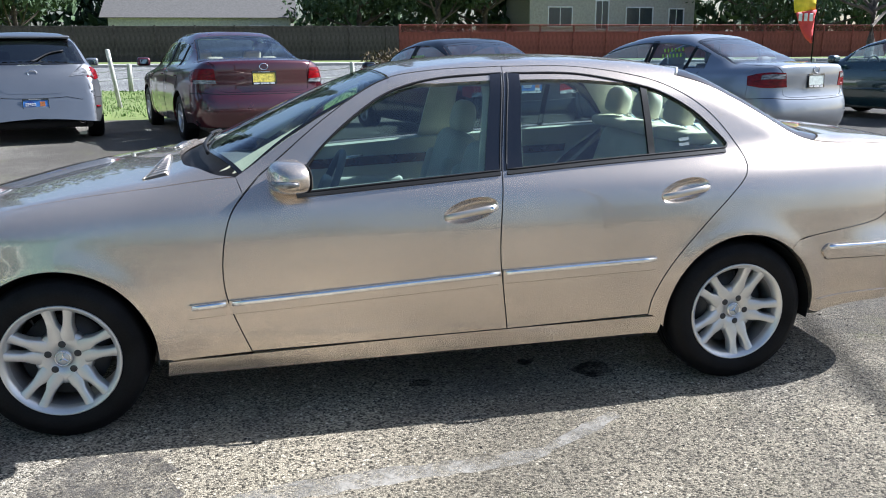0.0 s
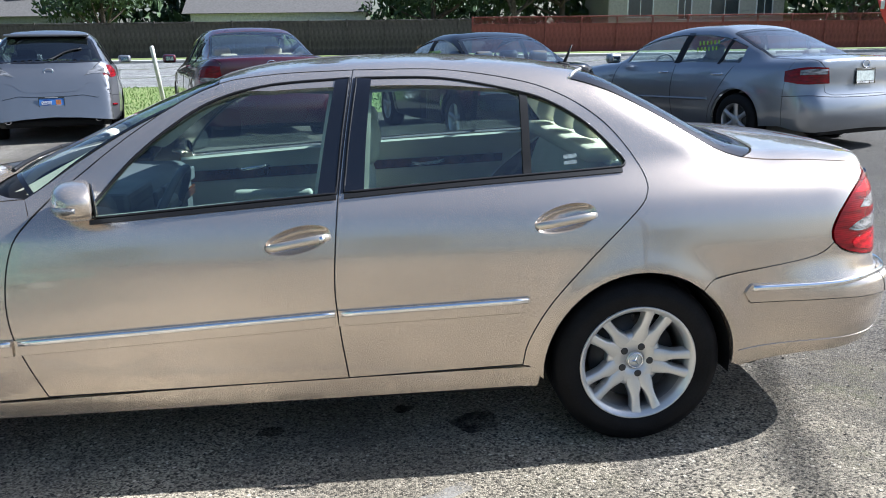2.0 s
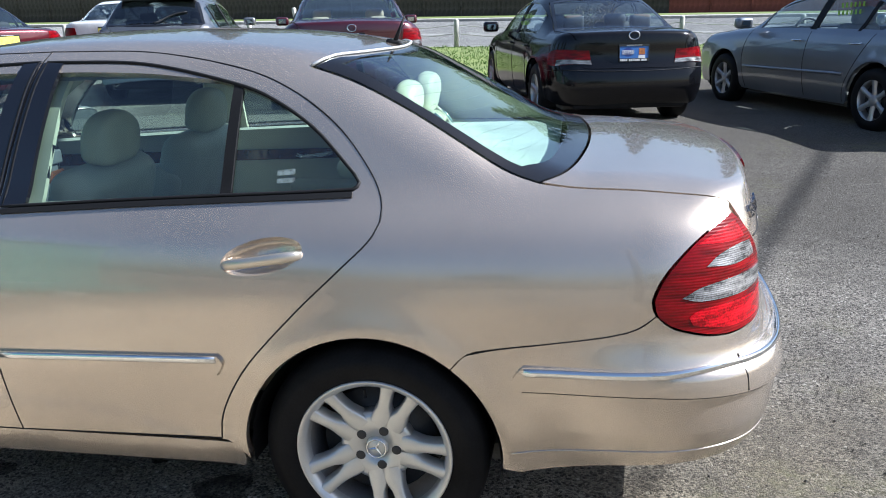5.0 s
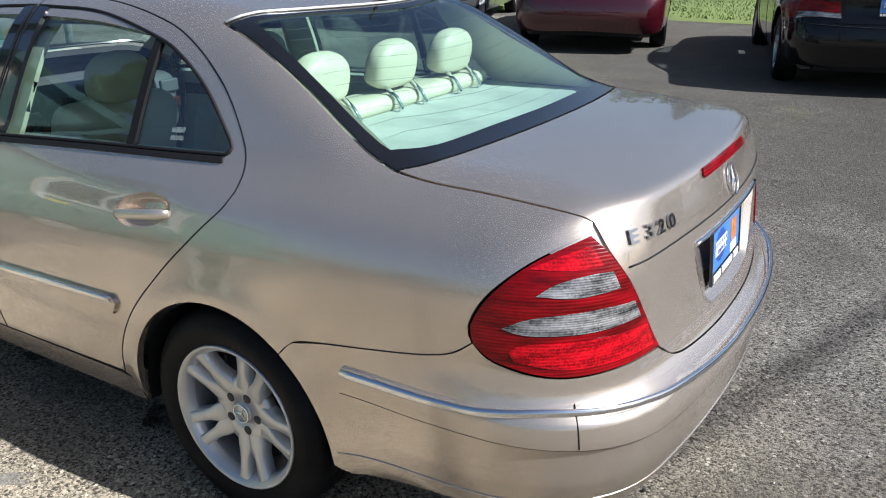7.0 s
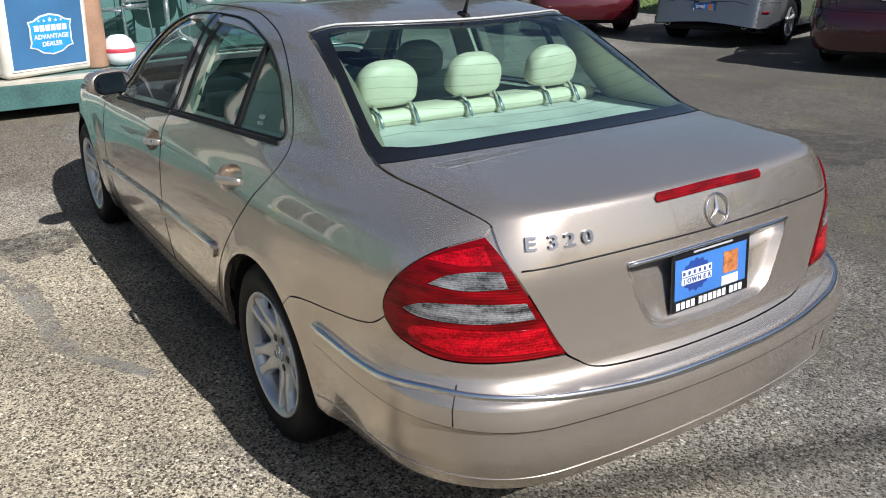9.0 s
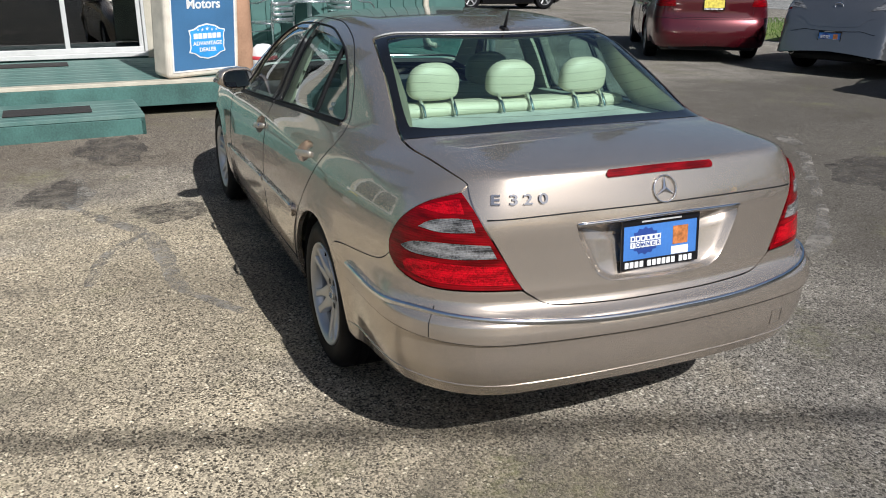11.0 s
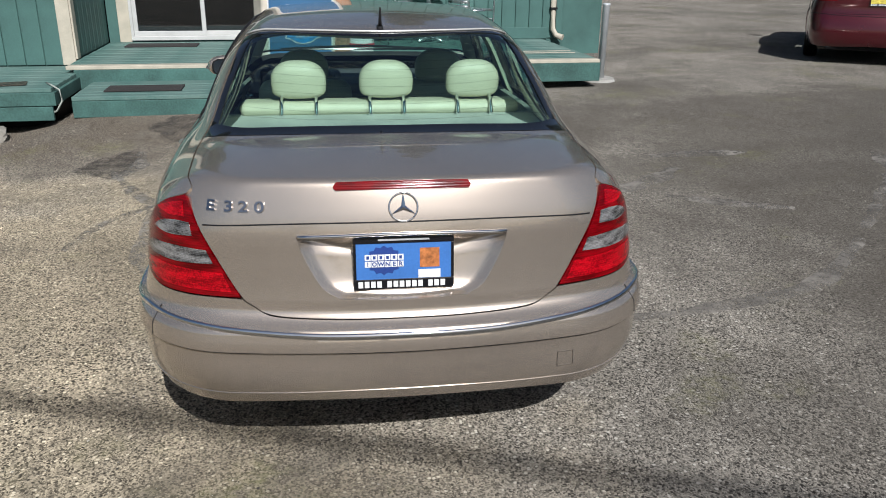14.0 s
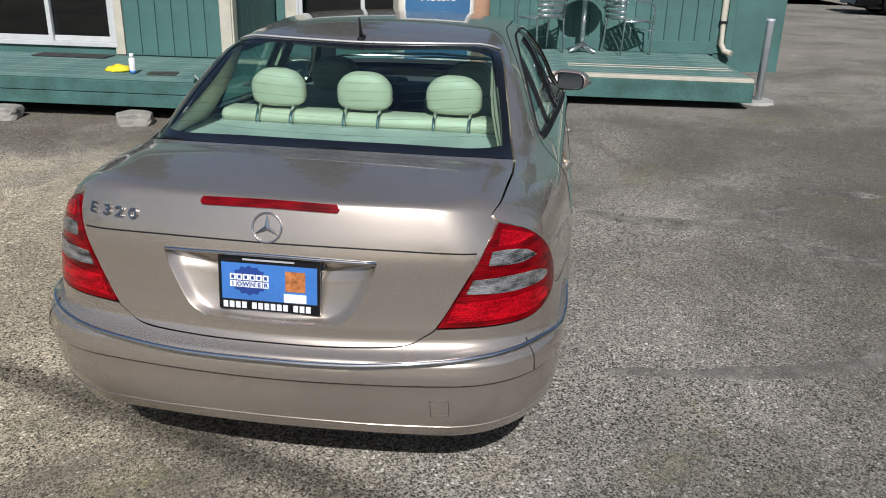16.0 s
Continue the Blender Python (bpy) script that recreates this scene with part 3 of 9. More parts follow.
def door_handle(door, x, z, side, lock):
    """Oval dished recess with a bow handle across it."""
    rim = [Vector((p[0], p[1] * side, p[2])) for p in on_shell_loop(SALOON, SIDE, recess_hole(x, z), 0.0)]
    mid = sum(rim, Vector()) / len(rim)
    P = on_shell(SALOON, SIDE, [(x - 0.01, 0, z), (x + 0.01, 0, z)], 0, 0.01, side)
    mid.y = P[len(P) // 2].y
    n = Vector((0, side, 0.18)).normalized()
    bm = bmesh.new()
    rings = []
    for f, deep in ((1.03, -0.001), (0.97, -0.004), (0.88, -0.013), (0.74, -0.022), (0.55, -0.029), (0.3, -0.033), (0.1, -0.034)):
        rings.append([bm.verts.new(mid + (p - mid) * f + n * deep) for p in rim])
    for A, B in zip(rings, rings[1:]):
        for k in range(len(rim)):
            bm.faces.new((A[k], A[(k + 1) % len(rim)], B[(k + 1) % len(rim)], B[k])).smooth = True
    bm.faces.new(rings[-1])
    bmesh.ops.recalc_face_normals(bm, faces=bm.faces)
    if sum((f.normal.y * side for f in bm.faces)) < 0:
        bmesh.ops.reverse_faces(bm, faces=bm.faces)
    part("handle_recess", bm, M["gold"], door, "dished oval recess")
    bm = bmesh.new()
    pts, rad = [], []
    for k in range(15):
        t = k / 14 * 2 - 1
        lift = 0.026 * (1 - abs(t) ** 4) - 0.004
        q = Vector((mid.x + t * 0.112, mid.y, mid.z + t * 0.019 - 0.009))
        pts.append(q + n * lift)
        rad.append(0.0150 if abs(t) < 0.8 else 0.0150 * (1 - (abs(t) - 0.8) * 1.6))
    add_tube(bm, pts, rad, 12, flat=0.62, up=Vector((0, side, 0)))
    bmesh.ops.recalc_face_normals(bm, faces=bm.faces)
    h = part("handle", bm, M["silver"], door, "silver-painted bow handle")
    if lock:
        part("lock", lathe([(0.0, -0.004), (0.007, -0.004), (0.008, 0.0), (0.011, 0.001), (0.011, 0.004)], 16, pose(mid.x + 0.084, mid.y + side * 0.0265, mid.z + 0.007) @ pose(0, 0, 0, 0, 0, 0 if side < 0 else 180)), M["chrome"], h)


def mirror(car, side):
    m = new("door_mirror")
    m.parent = car
    m.matrix_basis = pose(-0.52, side * 0.890, 1.002, 0, 0, -side * 20)
    bm = bmesh.new()
    bmesh.ops.create_uvsphere(bm, u_segments=28, v_segments=18, radius=1)
    for v in bm.verts:
        x, y, z = v.co
        s = lambda a, e: math.copysign(abs(a) ** e, a)
        v.co = (max(s(x, 0.75) * 0.085, -0.085) if x < 0 else min(s(x, 0.4) * 0.045, 0.04), s(y, 0.7) * 0.112, s(z, 0.72) * (0.066 if z > 0 else 0.060) * (1 - 0.14 * y * side))
    part("mirror_housing", bm, M["gold"], m, "champagne mirror housing", True)
    pw = lambda a, e: math.copysign(abs(a) ** e, a)
    oval = lambda w, h: [(w * pw(math.cos(k * math.pi / 18), 0.55), h * pw(math.sin(k * math.pi / 18), 0.65)) for k in range(36)]
    bm = bmesh.new()
    add_prism(bm, oval(0.099, 0.053), 0.004, pose(0.044, 0, 0, 0, 0, 90))
    part("mirror_bezel", bm, M["gap"], m)
    bm = bmesh.new()
    add_prism(bm, oval(0.092, 0.047), 0.003, pose(0.049, 0, 0, 0, 0, 90) @ pose(0, 0, 0, -3, 0, 0))
    part("mirror_glass", bm, M["mirror"], m, "silvered mirror glass")
    bm = tube([(-0.072, side * (-0.025), -0.012), (-0.076, side * 0.03, -0.012), (-0.068, side * 0.075, -0.011), (-0.045, side * 0.106, -0.01), (-0.015, side * 0.1125, -0.009)], [0.010, 0.014, 0.014, 0.0135, 0.008], 12)
    part("side_repeater", bm, M["clear_lens"], m, "clear ribbed side repeater")
    bm = bmesh.new()
    add_box(bm, (-0.035, -side * 0.15 if side > 0 else 0.06, -0.062), (0.028, -0.06 if side > 0 else 0.15, -0.030), 0.012, 3)
    part("mirror_arm", bm, M["gold"], m)


def number_plate(parent, m, name="dealer_plate", w=0.315, h=0.17, face=None):
    """A framed dealer plate, facing -y of m; its lettering is plain bars."""
    p = new(name)
    p.parent = parent
    p.matrix_basis = m
    bm = bmesh.new()
    for lo, hi in (((-w / 2, -0.004, -h / 2), (w / 2, 0.004, -h / 2 + 0.032)), ((-w / 2, -0.004, h / 2 - 0.022), (w / 2, 0.004, h / 2)),
                   ((-w / 2, -0.004, -h / 2 + 0.032), (-w / 2 + 0.009, 0.004, h / 2 - 0.022)), ((w / 2 - 0.009, -0.004, -h / 2 + 0.032), (w / 2, 0.004, h / 2 - 0.022))):
        add_box(bm, lo, hi, 0.0018, 2)
    part("plate_frame", bm, M["gloss_black"], p, "black plastic frame")
    part("plate_face", box((-w / 2 + 0.005, -0.0005, -h / 2 + 0.028), (w / 2 - 0.005, 0.003, h / 2 - 0.018), 0.001, 1), face or M["blue"], p, "printed advert face")
    def tile(nm, lo, hi, m, label=""):
        o = part(nm, box((lo[0], -0.0056, lo[1]), (hi[0], -0.0006 if m is not M["white"] or lo[1] > -h / 2 + 0.03 else -0.0038, hi[1])), m, p, label)
        return o
    x = -w / 2 + 0.014
    for n in (4, 6, 3):
        for _ in range(n):
            tile("frame_letter", (x, -h / 2 + 0.006), (x + 0.0145, -h / 2 + 0.026), M["white"], "white letter, as a plain bar")
            x += 0.0195
        x += 0.012
    tile("frame_caption", (-0.08, h / 2 - 0.013), (0.08, h / 2 - 0.0075), M["line_grey"], "small grey lettering, as a plain bar")
    if face is None:
        star = bmesh.new()
        k = 28
        add_prism(star, [((0.058 if i % 2 else 0.050) * math.cos(2 * math.pi * i / k) - 0.062, (0.048 if i % 2 else 0.041) * math.sin(2 * math.pi * i / k) + 0.008) for i in range(k)], 0.0008, pose(0, -0.0014, 0))
        part("star_print", star, M["navy"], p, "dark blue star burst")
        for j, z in enumerate((0.009, -0.013)):
            for i in range(6):
                u = -0.122 + i * 0.0205
                t = part("letter_tile", box((u, -0.0030, z), (u + 0.0185, -0.0012, z + 0.0185)), M["white"], p)
                if j:
                    text_mesh("1OWNER"[i], 0.0185, 0.0004, M["navy"], "letter", t, pose(u + 0.00925, -0.0034, z + 0.009), bold=0.0006)
                else:
                    part("tile_mark", box((u + 0.005, -0.0036, z + 0.004), (u + 0.0135, -0.0028, z + 0.0145)), M["navy"], t)
        part("print_patch", box((0.045, -0.0016, -0.052), (0.115, -0.0006, -0.025)), M["white"], p, "white printed patch")
        part("print_patch", box((0.050, -0.0016, -0.018), (0.112, -0.0006, 0.045), 0.0004, 1), M["fox"], p, "orange-brown printed patch")
    return p


def car_seat(car, x, y, face=1):
    s = new("front_seat")
    s.parent = car
    s.matrix_basis = pose(x, y, 0.30)
    bm = bmesh.new()
    add_box(bm, (-0.30, -0.25, 0.02), (0.22, 0.25, 0.20), 0.07, 4, pose(0, 0, 0, 0, 4, 0))
    part("seat_cushion", bm, M["cream"], s, "", True)
    bm = bmesh.new()
    add_box(bm, (-0.075, -0.25, 0.0), (0.075, 0.25, 0.64), 0.07, 4, pose(0.25, 0, 0.13, 0, 17, 0))
    add_box(bm, (-0.10, -0.265, 0.08), (0.05, -0.185, 0.50), 0.038, 3, pose(0.25, 0, 0.13, 0, 17, 0))
    add_box(bm, (-0.10, 0.185, 0.08), (0.05, 0.265, 0.50), 0.038, 3, pose(0.25, 0, 0.13, 0, 17, 0))
    part("backrest", bm, M["cream_shaded"], s, "", True)
    hr = new("headrest")
    hr.parent = s
    hr.matrix_basis = pose(0.455, 0, 0.815, 0, 10, 0)
    head_cushion(hr, 0.128, 0.088, 0.06)
    for dy in (-0.055, 0.055):
        part("post", tube([(0.0, dy, -0.16), (0.0, dy, -0.06)], 0.006, 8), M["chrome"], hr)


def head_cushion(hr, w, h, d):
    bm = bmesh.new()
    bmesh.ops.create_uvsphere(bm, u_segments=28, v_segments=18, radius=1)
    for v in bm.verts:
        x, y, z = v.co
        s = lambda a, e: math.copysign(abs(a) ** e, a)
        v.co = (s(x, 0.7) * d, s(y, 0.68) * w * (1.0 if z < 0 else 1 - 0.10 * z * z), s(z, 0.9) * h * 1.08 if z > 0 else s(z, 0.42) * h * 0.92)
    part("head_cushion", bm, M["cream"], hr, "padded cream leather cushion", True)


def saloon():
    car = thing("saloon_car", pose(0, 0, 0), "champagne metallic four-door saloon parked on worn asphalt", "car")
    g = M["gold"]
    for side in (-1, 1):
        S = dict(side=side)
        panel("front_fender", SALOON, OBL, [F_EDGE[1:], [F_EDGE[-1], (-1.035, 0.87, 0.285)], arch(-1.427, 0.362, -4, 186, 13), [(-1.797, 0.87, 0.28), (-2.0, 0.76, 0.45), (-1.99, 0.74, 0.62)],
              [(-1.99, 0.74, 0.62), (-1.85, 0.712, 0.80), (-1.6, 0.737, 0.90), (-1.2, 0.767, 0.97), (-0.90, 0.777, 0.99), (-0.735, 0.779, 0.992)], [(-0.735, 0.779, 0.992), F_EDGE[1]]], g, car, res=0.024, gap=0.001, **S)
        d = panel("front_door", SALOON, SIDE, [B_SEAM, F_TOP, F_EDGE, [F_EDGE[-1], B_SEAM[0]]], g, car, [F_HOLE, recess_hole(0.190, 0.842)], res=0.022, label="champagne front door, shut", **S)
        panel("window_pane", SALOON, SIDE, F_HOLE, M["glass"], d, level=-0.010, gap=-0.004, skirt=0.0, side=side, label="lightly green-tinted glass")
        strip = [[(0.262, 0.8, 0.988), (0.333, 0.8, 0.992)], [(0.333, 0.8, 0.992), (0.359, 0.72, 1.18), (0.391, 0.64, 1.378)], [(0.391, 0.64, 1.378), (0.335, 0.64, 1.374)], [(0.335, 0.64, 1.374), (0.295, 0.72, 1.18), (0.262, 0.8, 0.988)]]
        panel("pillar_cover", SALOON, SIDE, strip, M["gloss_black"], d, gap=0.0, skirt=0.014, res=0.02, level=0.0035, label="gloss black pillar cover", **S)
        ring(d, F_HOLE, side, ((-0.52, 0.94), (0.34, 1.02)))
        door_handle(d, 0.190, 0.842, side, side < 0)
        d2 = panel("rear_door", SALOON, SIDE, [R_TOP, [R_TOP[-1], B_SEAM[0]], B_SEAM], g, car, [R_HOLE, recess_hole(1.138, 0.886)], res=0.022, label="champagne rear door, shut", **S)
        panel("window_pane", SALOON, SIDE, R_HOLE, M["glass"], d2, level=-0.010, gap=-0.004, skirt=0.0, side=side, label="lightly green-tinted glass")
        strip = [[(0.342, 0.8, 0.993), (0.425, 0.8, 1.0)], [(0.425, 0.8, 1.0), (0.44, 0.72, 1.18), (0.465, 0.64, 1.376)], [(0.465, 0.64, 1.376), (0.400, 0.64, 1.378)], [(0.400, 0.64, 1.378), (0.367, 0.72, 1.18), (0.342, 0.8, 0.993)]]
        panel("pillar_cover", SALOON, SIDE, strip, M["gloss_black"], d2, gap=0.0, skirt=0.014, res=0.02, level=0.0035, label="gloss black pillar cover", **S)
        strip = [[(1.000, 0.8, 1.033), (1.030, 0.8, 1.035)], [(1.030, 0.8, 1.035), (1.036, 0.66, 1.308)], [(1.036, 0.66, 1.308), (1.008, 0.66, 1.318)], [(1.008, 0.66, 1.318), (1.000, 0.8, 1.033)]]
        panel("window_divider", SALOON, SIDE, strip, M["gap"], d2, gap=0.0, skirt=0.014, res=0.02, level=0.001, label="black divider bar", **S)
        ring(d2, R_HOLE, side, ((0.34, 0.99), (1.4, 1.06)))
        if side < 0:
            st = on_shell(SALOON, SIDE, [(1.155, 0, 1.062), (1.205, 0, 1.066)], -0.008, 0.01, side)
            bm = bmesh.new()
            for (z0, z1) in ((0.0, 0.012), (0.020, 0.034)):
                vs = [bm.verts.new(p + Vector((0, -side * z * 0.45, z))) for p, z in ((st[0], z0), (st[-1], z0), (st[-1], z1), (st[0], z1))]
                bm.faces.new(vs)
            part("sticker", bm, M["sticker"], d2, "small white sticker inside the glass")
        for owner, line in ((d, F_EDGE), (d, F_TOP), (d, [F_EDGE[-1], B_SEAM[0]]), (d2, B_SEAM), (d2, R_TOP), (d2, [B_SEAM[0], R_TOP[-1]])):
            part("door_gap", tube(on_shell(SALOON, SIDE, line, -0.0012, 0.025, side), 0.0029, 6), M["gap"], owner, "dark shut line")
        part("shut_line", tube(on_shell(SALOON, OBL, BQ, -0.001, 0.025, side), 0.0020, 6), M["gap"], car)
        door_handle(d2, 1.138, 0.886, side, False)
        panel("sill", SALOON, SIDE, [[(-1.045, 0.86, 0.212), (0.0, 0.86, 0.232), (1.045, 0.86, 0.248)], [(1.045, 0.86, 0.248), (1.052, 0.86, 0.29), (1.035, 0.87, 0.336)], [(1.035, 0.87, 0.336), (0.9, 0.87, 0.334), (0.0, 0.87, 0.318), (-1.035, 0.87, 0.282)], [(-1.035, 0.87, 0.282), (-1.045, 0.86, 0.212)]], g, car, skirt=0.05, **S)
        # quarter panel: behind the door, over the shoulder to the boot seam and up to the roof
        q_arch = arch(1.427, 0.364, 187, 52, 12)
        panel("quarter_panel", SALOON, OBL, [R_TOP[2:], [R_TOP[-1], (1.03, 0.88, 0.34)], [q_arch[0], *q_arch[1:]], [q_arch[-1], *BQ],
              [BQ[-1], (2.163, 0.842, 0.795), (2.20, 0.835, 0.87), (2.28, 0.79, 0.95), (2.385, 0.69, 1.012)],
              [(2.385, 0.69, 1.012), (2.39, 0.672, 1.04)], [(2.39, 0.672, 1.04), (2.2, 0.690, 1.075), (2.0, 0.704, 1.09), (1.872, 0.705, 1.10)],
              [(1.872, 0.705, 1.10), (1.75, 0.695, 1.155), (1.5, 0.647, 1.295), (1.21, 0.582, 1.385)], [(1.21, 0.582, 1.385), R_TOP[2]]], g, car, res=0.022, gap=0.0018, label="champagne rear quarter panel", **S)
        lamp = panel("tail_lamp", SALOON, BUMP, LAMP, M["red_lens"], car, res=0.016, skirt=0.05, gap=0.0, level=0.004, label="red tail lamp with two clear bands", **S)
        for name, seg in (("clear_band", LAMP_C1), ("clear_band", LAMP_C2)):
            panel(name, SALOON, BUMP, seg, M["clear_lens"], lamp, res=0.012, skirt=0.004, gap=0.0, level=0.006, label="clear silvered band", **S)
        for name, seg in (("reflector_band", LAMP_R1), ("reflector_band", LAMP_R2)):
            panel(name, SALOON, BUMP, seg, M["red_bright"], lamp, res=0.012, skirt=0.003, gap=0.0, level=0.0055, label="bright red reflector", **S)
        a_pillar = [[F_TOP[1], *F_TOP[2:]], [F_TOP[-1], F_EDGE[1]], [F_EDGE[1], (-0.737, 0.776, 0.991)], [(-0.737, 0.776, 0.991), (-0.53, 0.715, 1.15), (-0.32, 0.655, 1.285), (-0.09, 0.60, 1.376)], [(-0.09, 0.60, 1.376), F_TOP[1]]]
        panel("roof_pillar", SALOON, Flat(-0.3, 0.8, 0.8), a_pillar, g, car, res=0.02, **S)
        # rub strips with their chrome line
        for x0, x1, z0, z1 in ((-0.938, -0.795, 0.497, 0.507), (-0.785, 0.309, 0.508, 0.566), (0.320, 1.002, 0.567, 0.588)):
            owner = car if x1 < -0.79 else d if x1 < 0.31 else d2
            t = 0.034
            seg = [[(x0, 0, z0 - t), ((x0 + x1) / 2, 0, (z0 + z1) / 2 - t), (x1, 0, z1 - t)], [(x1, 0, z1 - t), (x1 + (0.018 if x1 > 1 else 0), 0, z1), (x1, 0, z1 + t * 0.7)],
                   [(x1, 0, z1 + t * 0.7), ((x0 + x1) / 2, 0, (z0 + z1) / 2 + t * 0.7), (x0, 0, z0 + t * 0.7)], [(x0, 0, z0 + t * 0.7), (x0 - (0.018 if x0 < -0.9 else 0), 0, z0), (x0, 0, z0 - t)]]
            panel("rub_strip", SALOON, SIDE, seg, g, owner, res=0.02, gap=0.001, skirt=0.016, level=0.011, label="body-coloured rub strip", **S)
            part("seam", tube(on_shell(SALOON, SIDE, seg[0], 0.003, 0.05, side), 0.0022, 6), M["gap"], owner)
            P = on_shell(SALOON, SIDE, [(x0 + 0.012, 0, z0 + 0.011), ((x0 + x1) / 2, 0, (z0 + z1) / 2 + 0.011), (x1 - 0.002, 0, z1 + 0.011)], 0.0115, 0.05, side)
            part("chrome_strip", tube(P, 0.0045, 10, flat=2.3), M["chrome"], owner)
        # bumper strip round the tail
        mirror(car, side)
        for x in (-1.427, 1.427):
            saloon_wheel(car, x, side)
            bm = bmesh.new()
            b = bmesh.new()
            n = 20
            rows = []
            for yy in (0.878, 0.60):
                rows.append([b.verts.new((x + 0.357 * math.cos(math.radians(-8 + 196 * k / n)), side * yy, 0.318 + 0.357 * math.sin(math.radians(-8 + 196 * k / n)))) for k in range(n + 1)])
            for k in range(n):
                b.faces.new((rows[0][k], rows[0][k + 1], rows[1][k + 1], rows[1][k]))
            b.faces.new(rows[1])
            merge(bm, b)
            part("wheel_liner", bm, M["gap"], car, "black wheel-house liner")
    # full-width panels
    hood = [[(-0.74, -0.775, 0.992), (-0.90, -0.775, 0.99), (-1.2, -0.765, 0.97), (-1.6, -0.735, 0.90), (-1.85, -0.71, 0.80), (-1.97, -0.66, 0.70)], [(-1.97, -0.66, 0.70), (-2.12, -0.35, 0.74), (-2.17, 0, 0.75), (-2.12, 0.35, 0.74), (-1.97, 0.66, 0.70)],
            [(-1.97, 0.66, 0.70), (-1.85, 0.71, 0.80), (-1.6, 0.735, 0.90), (-1.2, 0.765, 0.97), (-0.90, 0.775, 0.99), (-0.74, 0.775, 0.992)], [(-0.74, 0.775, 0.992), (-0.83, 0.74, 1.0), (-0.935, 0.60, 1.03), (-0.985, 0.40, 1.045), (-1.03, 0, 1.055), (-0.985, -0.40, 1.045), (-0.935, -0.60, 1.03), (-0.83, -0.74, 1.0), (-0.74, -0.775, 0.992)]]
    panel("bonnet", SALOON, Flat(-0.15, 0, 1), hood, g, car, res=0.026, gap=0.0008, label="champagne bonnet with tree reflections")
    cowl = [hood[3], [(-0.74, -0.775, 0.992), (-0.71, -0.76, 0.998)], [(-0.71, -0.76, 0.998), (-0.80, -0.6, 1.05), (-0.86, -0.3, 1.07), (-0.885, 0, 1.08), (-0.86, 0.3, 1.07), (-0.80, 0.6, 1.05), (-0.71, 0.76, 0.998)], [(-0.71, 0.76, 0.998), (-0.74, 0.775, 0.992)]]
    panel("cowl", SALOON, Flat(-0.15, 0, 1), cowl, M["gap"], car, level=-0.03, gap=-0.01, skirt=0.03, label="black plastic cowl under the wipers")
    for y0, y1, xx in ((-0.56, 0.02, -0.855), (-0.02, 0.58, -0.87)):
        pts = on_shell(SALOON, GLASS_FORE, [(xx + 0.02, y0, 1.03), (xx - 0.01, (y0 + y1) / 2, 1.03), (xx, y1, 1.04)], 0.012, 0.05)
        part("wiper", tube(pts, 0.008, 6), M["gap"], car, "black wiper blade at rest")
    for s in (-1, 1):
        vent = new("bonnet_vent")
        vent.parent = car
        vent["label"] = "curved black air vent with body-coloured slats"
        fore = lambda y: -1.105 + 0.03 * ((0.66 - y) / 0.5)
        aft = lambda y: -1.015 - 0.035 * ((0.66 - y) / 0.5) ** 1.6
        ys = np.linspace(0.16, 0.66, 7)
        B = Flat(-0.15, 0, 1)
        seg = [[(fore(y), s * y, 1.02) for y in ys], [(fore(0.66), s * 0.66, 1.0), (aft(0.66), s * 0.66, 1.0)], [(aft(y), s * y, 1.02) for y in ys[::-1]], [(aft(0.16), s * 0.16, 1.03), (fore(0.16), s * 0.16, 1.03)]]
        panel("vent_well", SALOON, B, seg, M["gap"], vent, res=0.02, level=0.002, gap=0, skirt=0.003)
        for k in range(9):
            y = 0.20 + 0.44 * k / 8
            pts = on_shell(SALOON, B, [(fore(y) + 0.008, s * y, 1.02), ((fore(y) + aft(y)) / 2, s * (y - 0.015), 1.02), (aft(y) - 0.004, s * (y - 0.02), 1.02)], 0.004, 0.02)
            part("slat", tube(pts, 0.0065, 6), g, vent)
        for edge in (fore, aft):
            part("vent_rim", tube(on_shell(SALOON, B, [(edge(y), s * y, 1.02) for y in ys], 0.003, 0.03), 0.005, 6), g, vent)
    roof = [[(1.205, -0.577, 1.385), (1.0, -0.625, 1.365), (0.72, -0.62, 1.404), (0.40, -0.62, 1.408), (0.1, -0.62, 1.395)], [(0.1, -0.62, 1.395), (-0.085, -0.60, 1.378)], [(-0.085, -0.60, 1.378), (-0.11, -0.3, 1.40), (-0.125, 0, 1.41), (-0.11, 0.3, 1.40), (-0.085, 0.60, 1.378)],
            [(-0.085, 0.60, 1.378), (0.1, 0.62, 1.395)], [(0.1, 0.62, 1.395), (0.40, 0.62, 1.408), (0.72, 0.62, 1.404), (1.0, 0.625, 1.365), (1.205, 0.577, 1.385)], [(1.205, 0.577, 1.385), (1.305, 0.33, 1.388), (1.348, 0, 1.39), (1.305, -0.33, 1.388), (1.205, -0.577, 1.385)]]
    panel("roof", SALOON, TOP, roof, g, car, res=0.026, gap=-0.002, label="champagne roof skin")
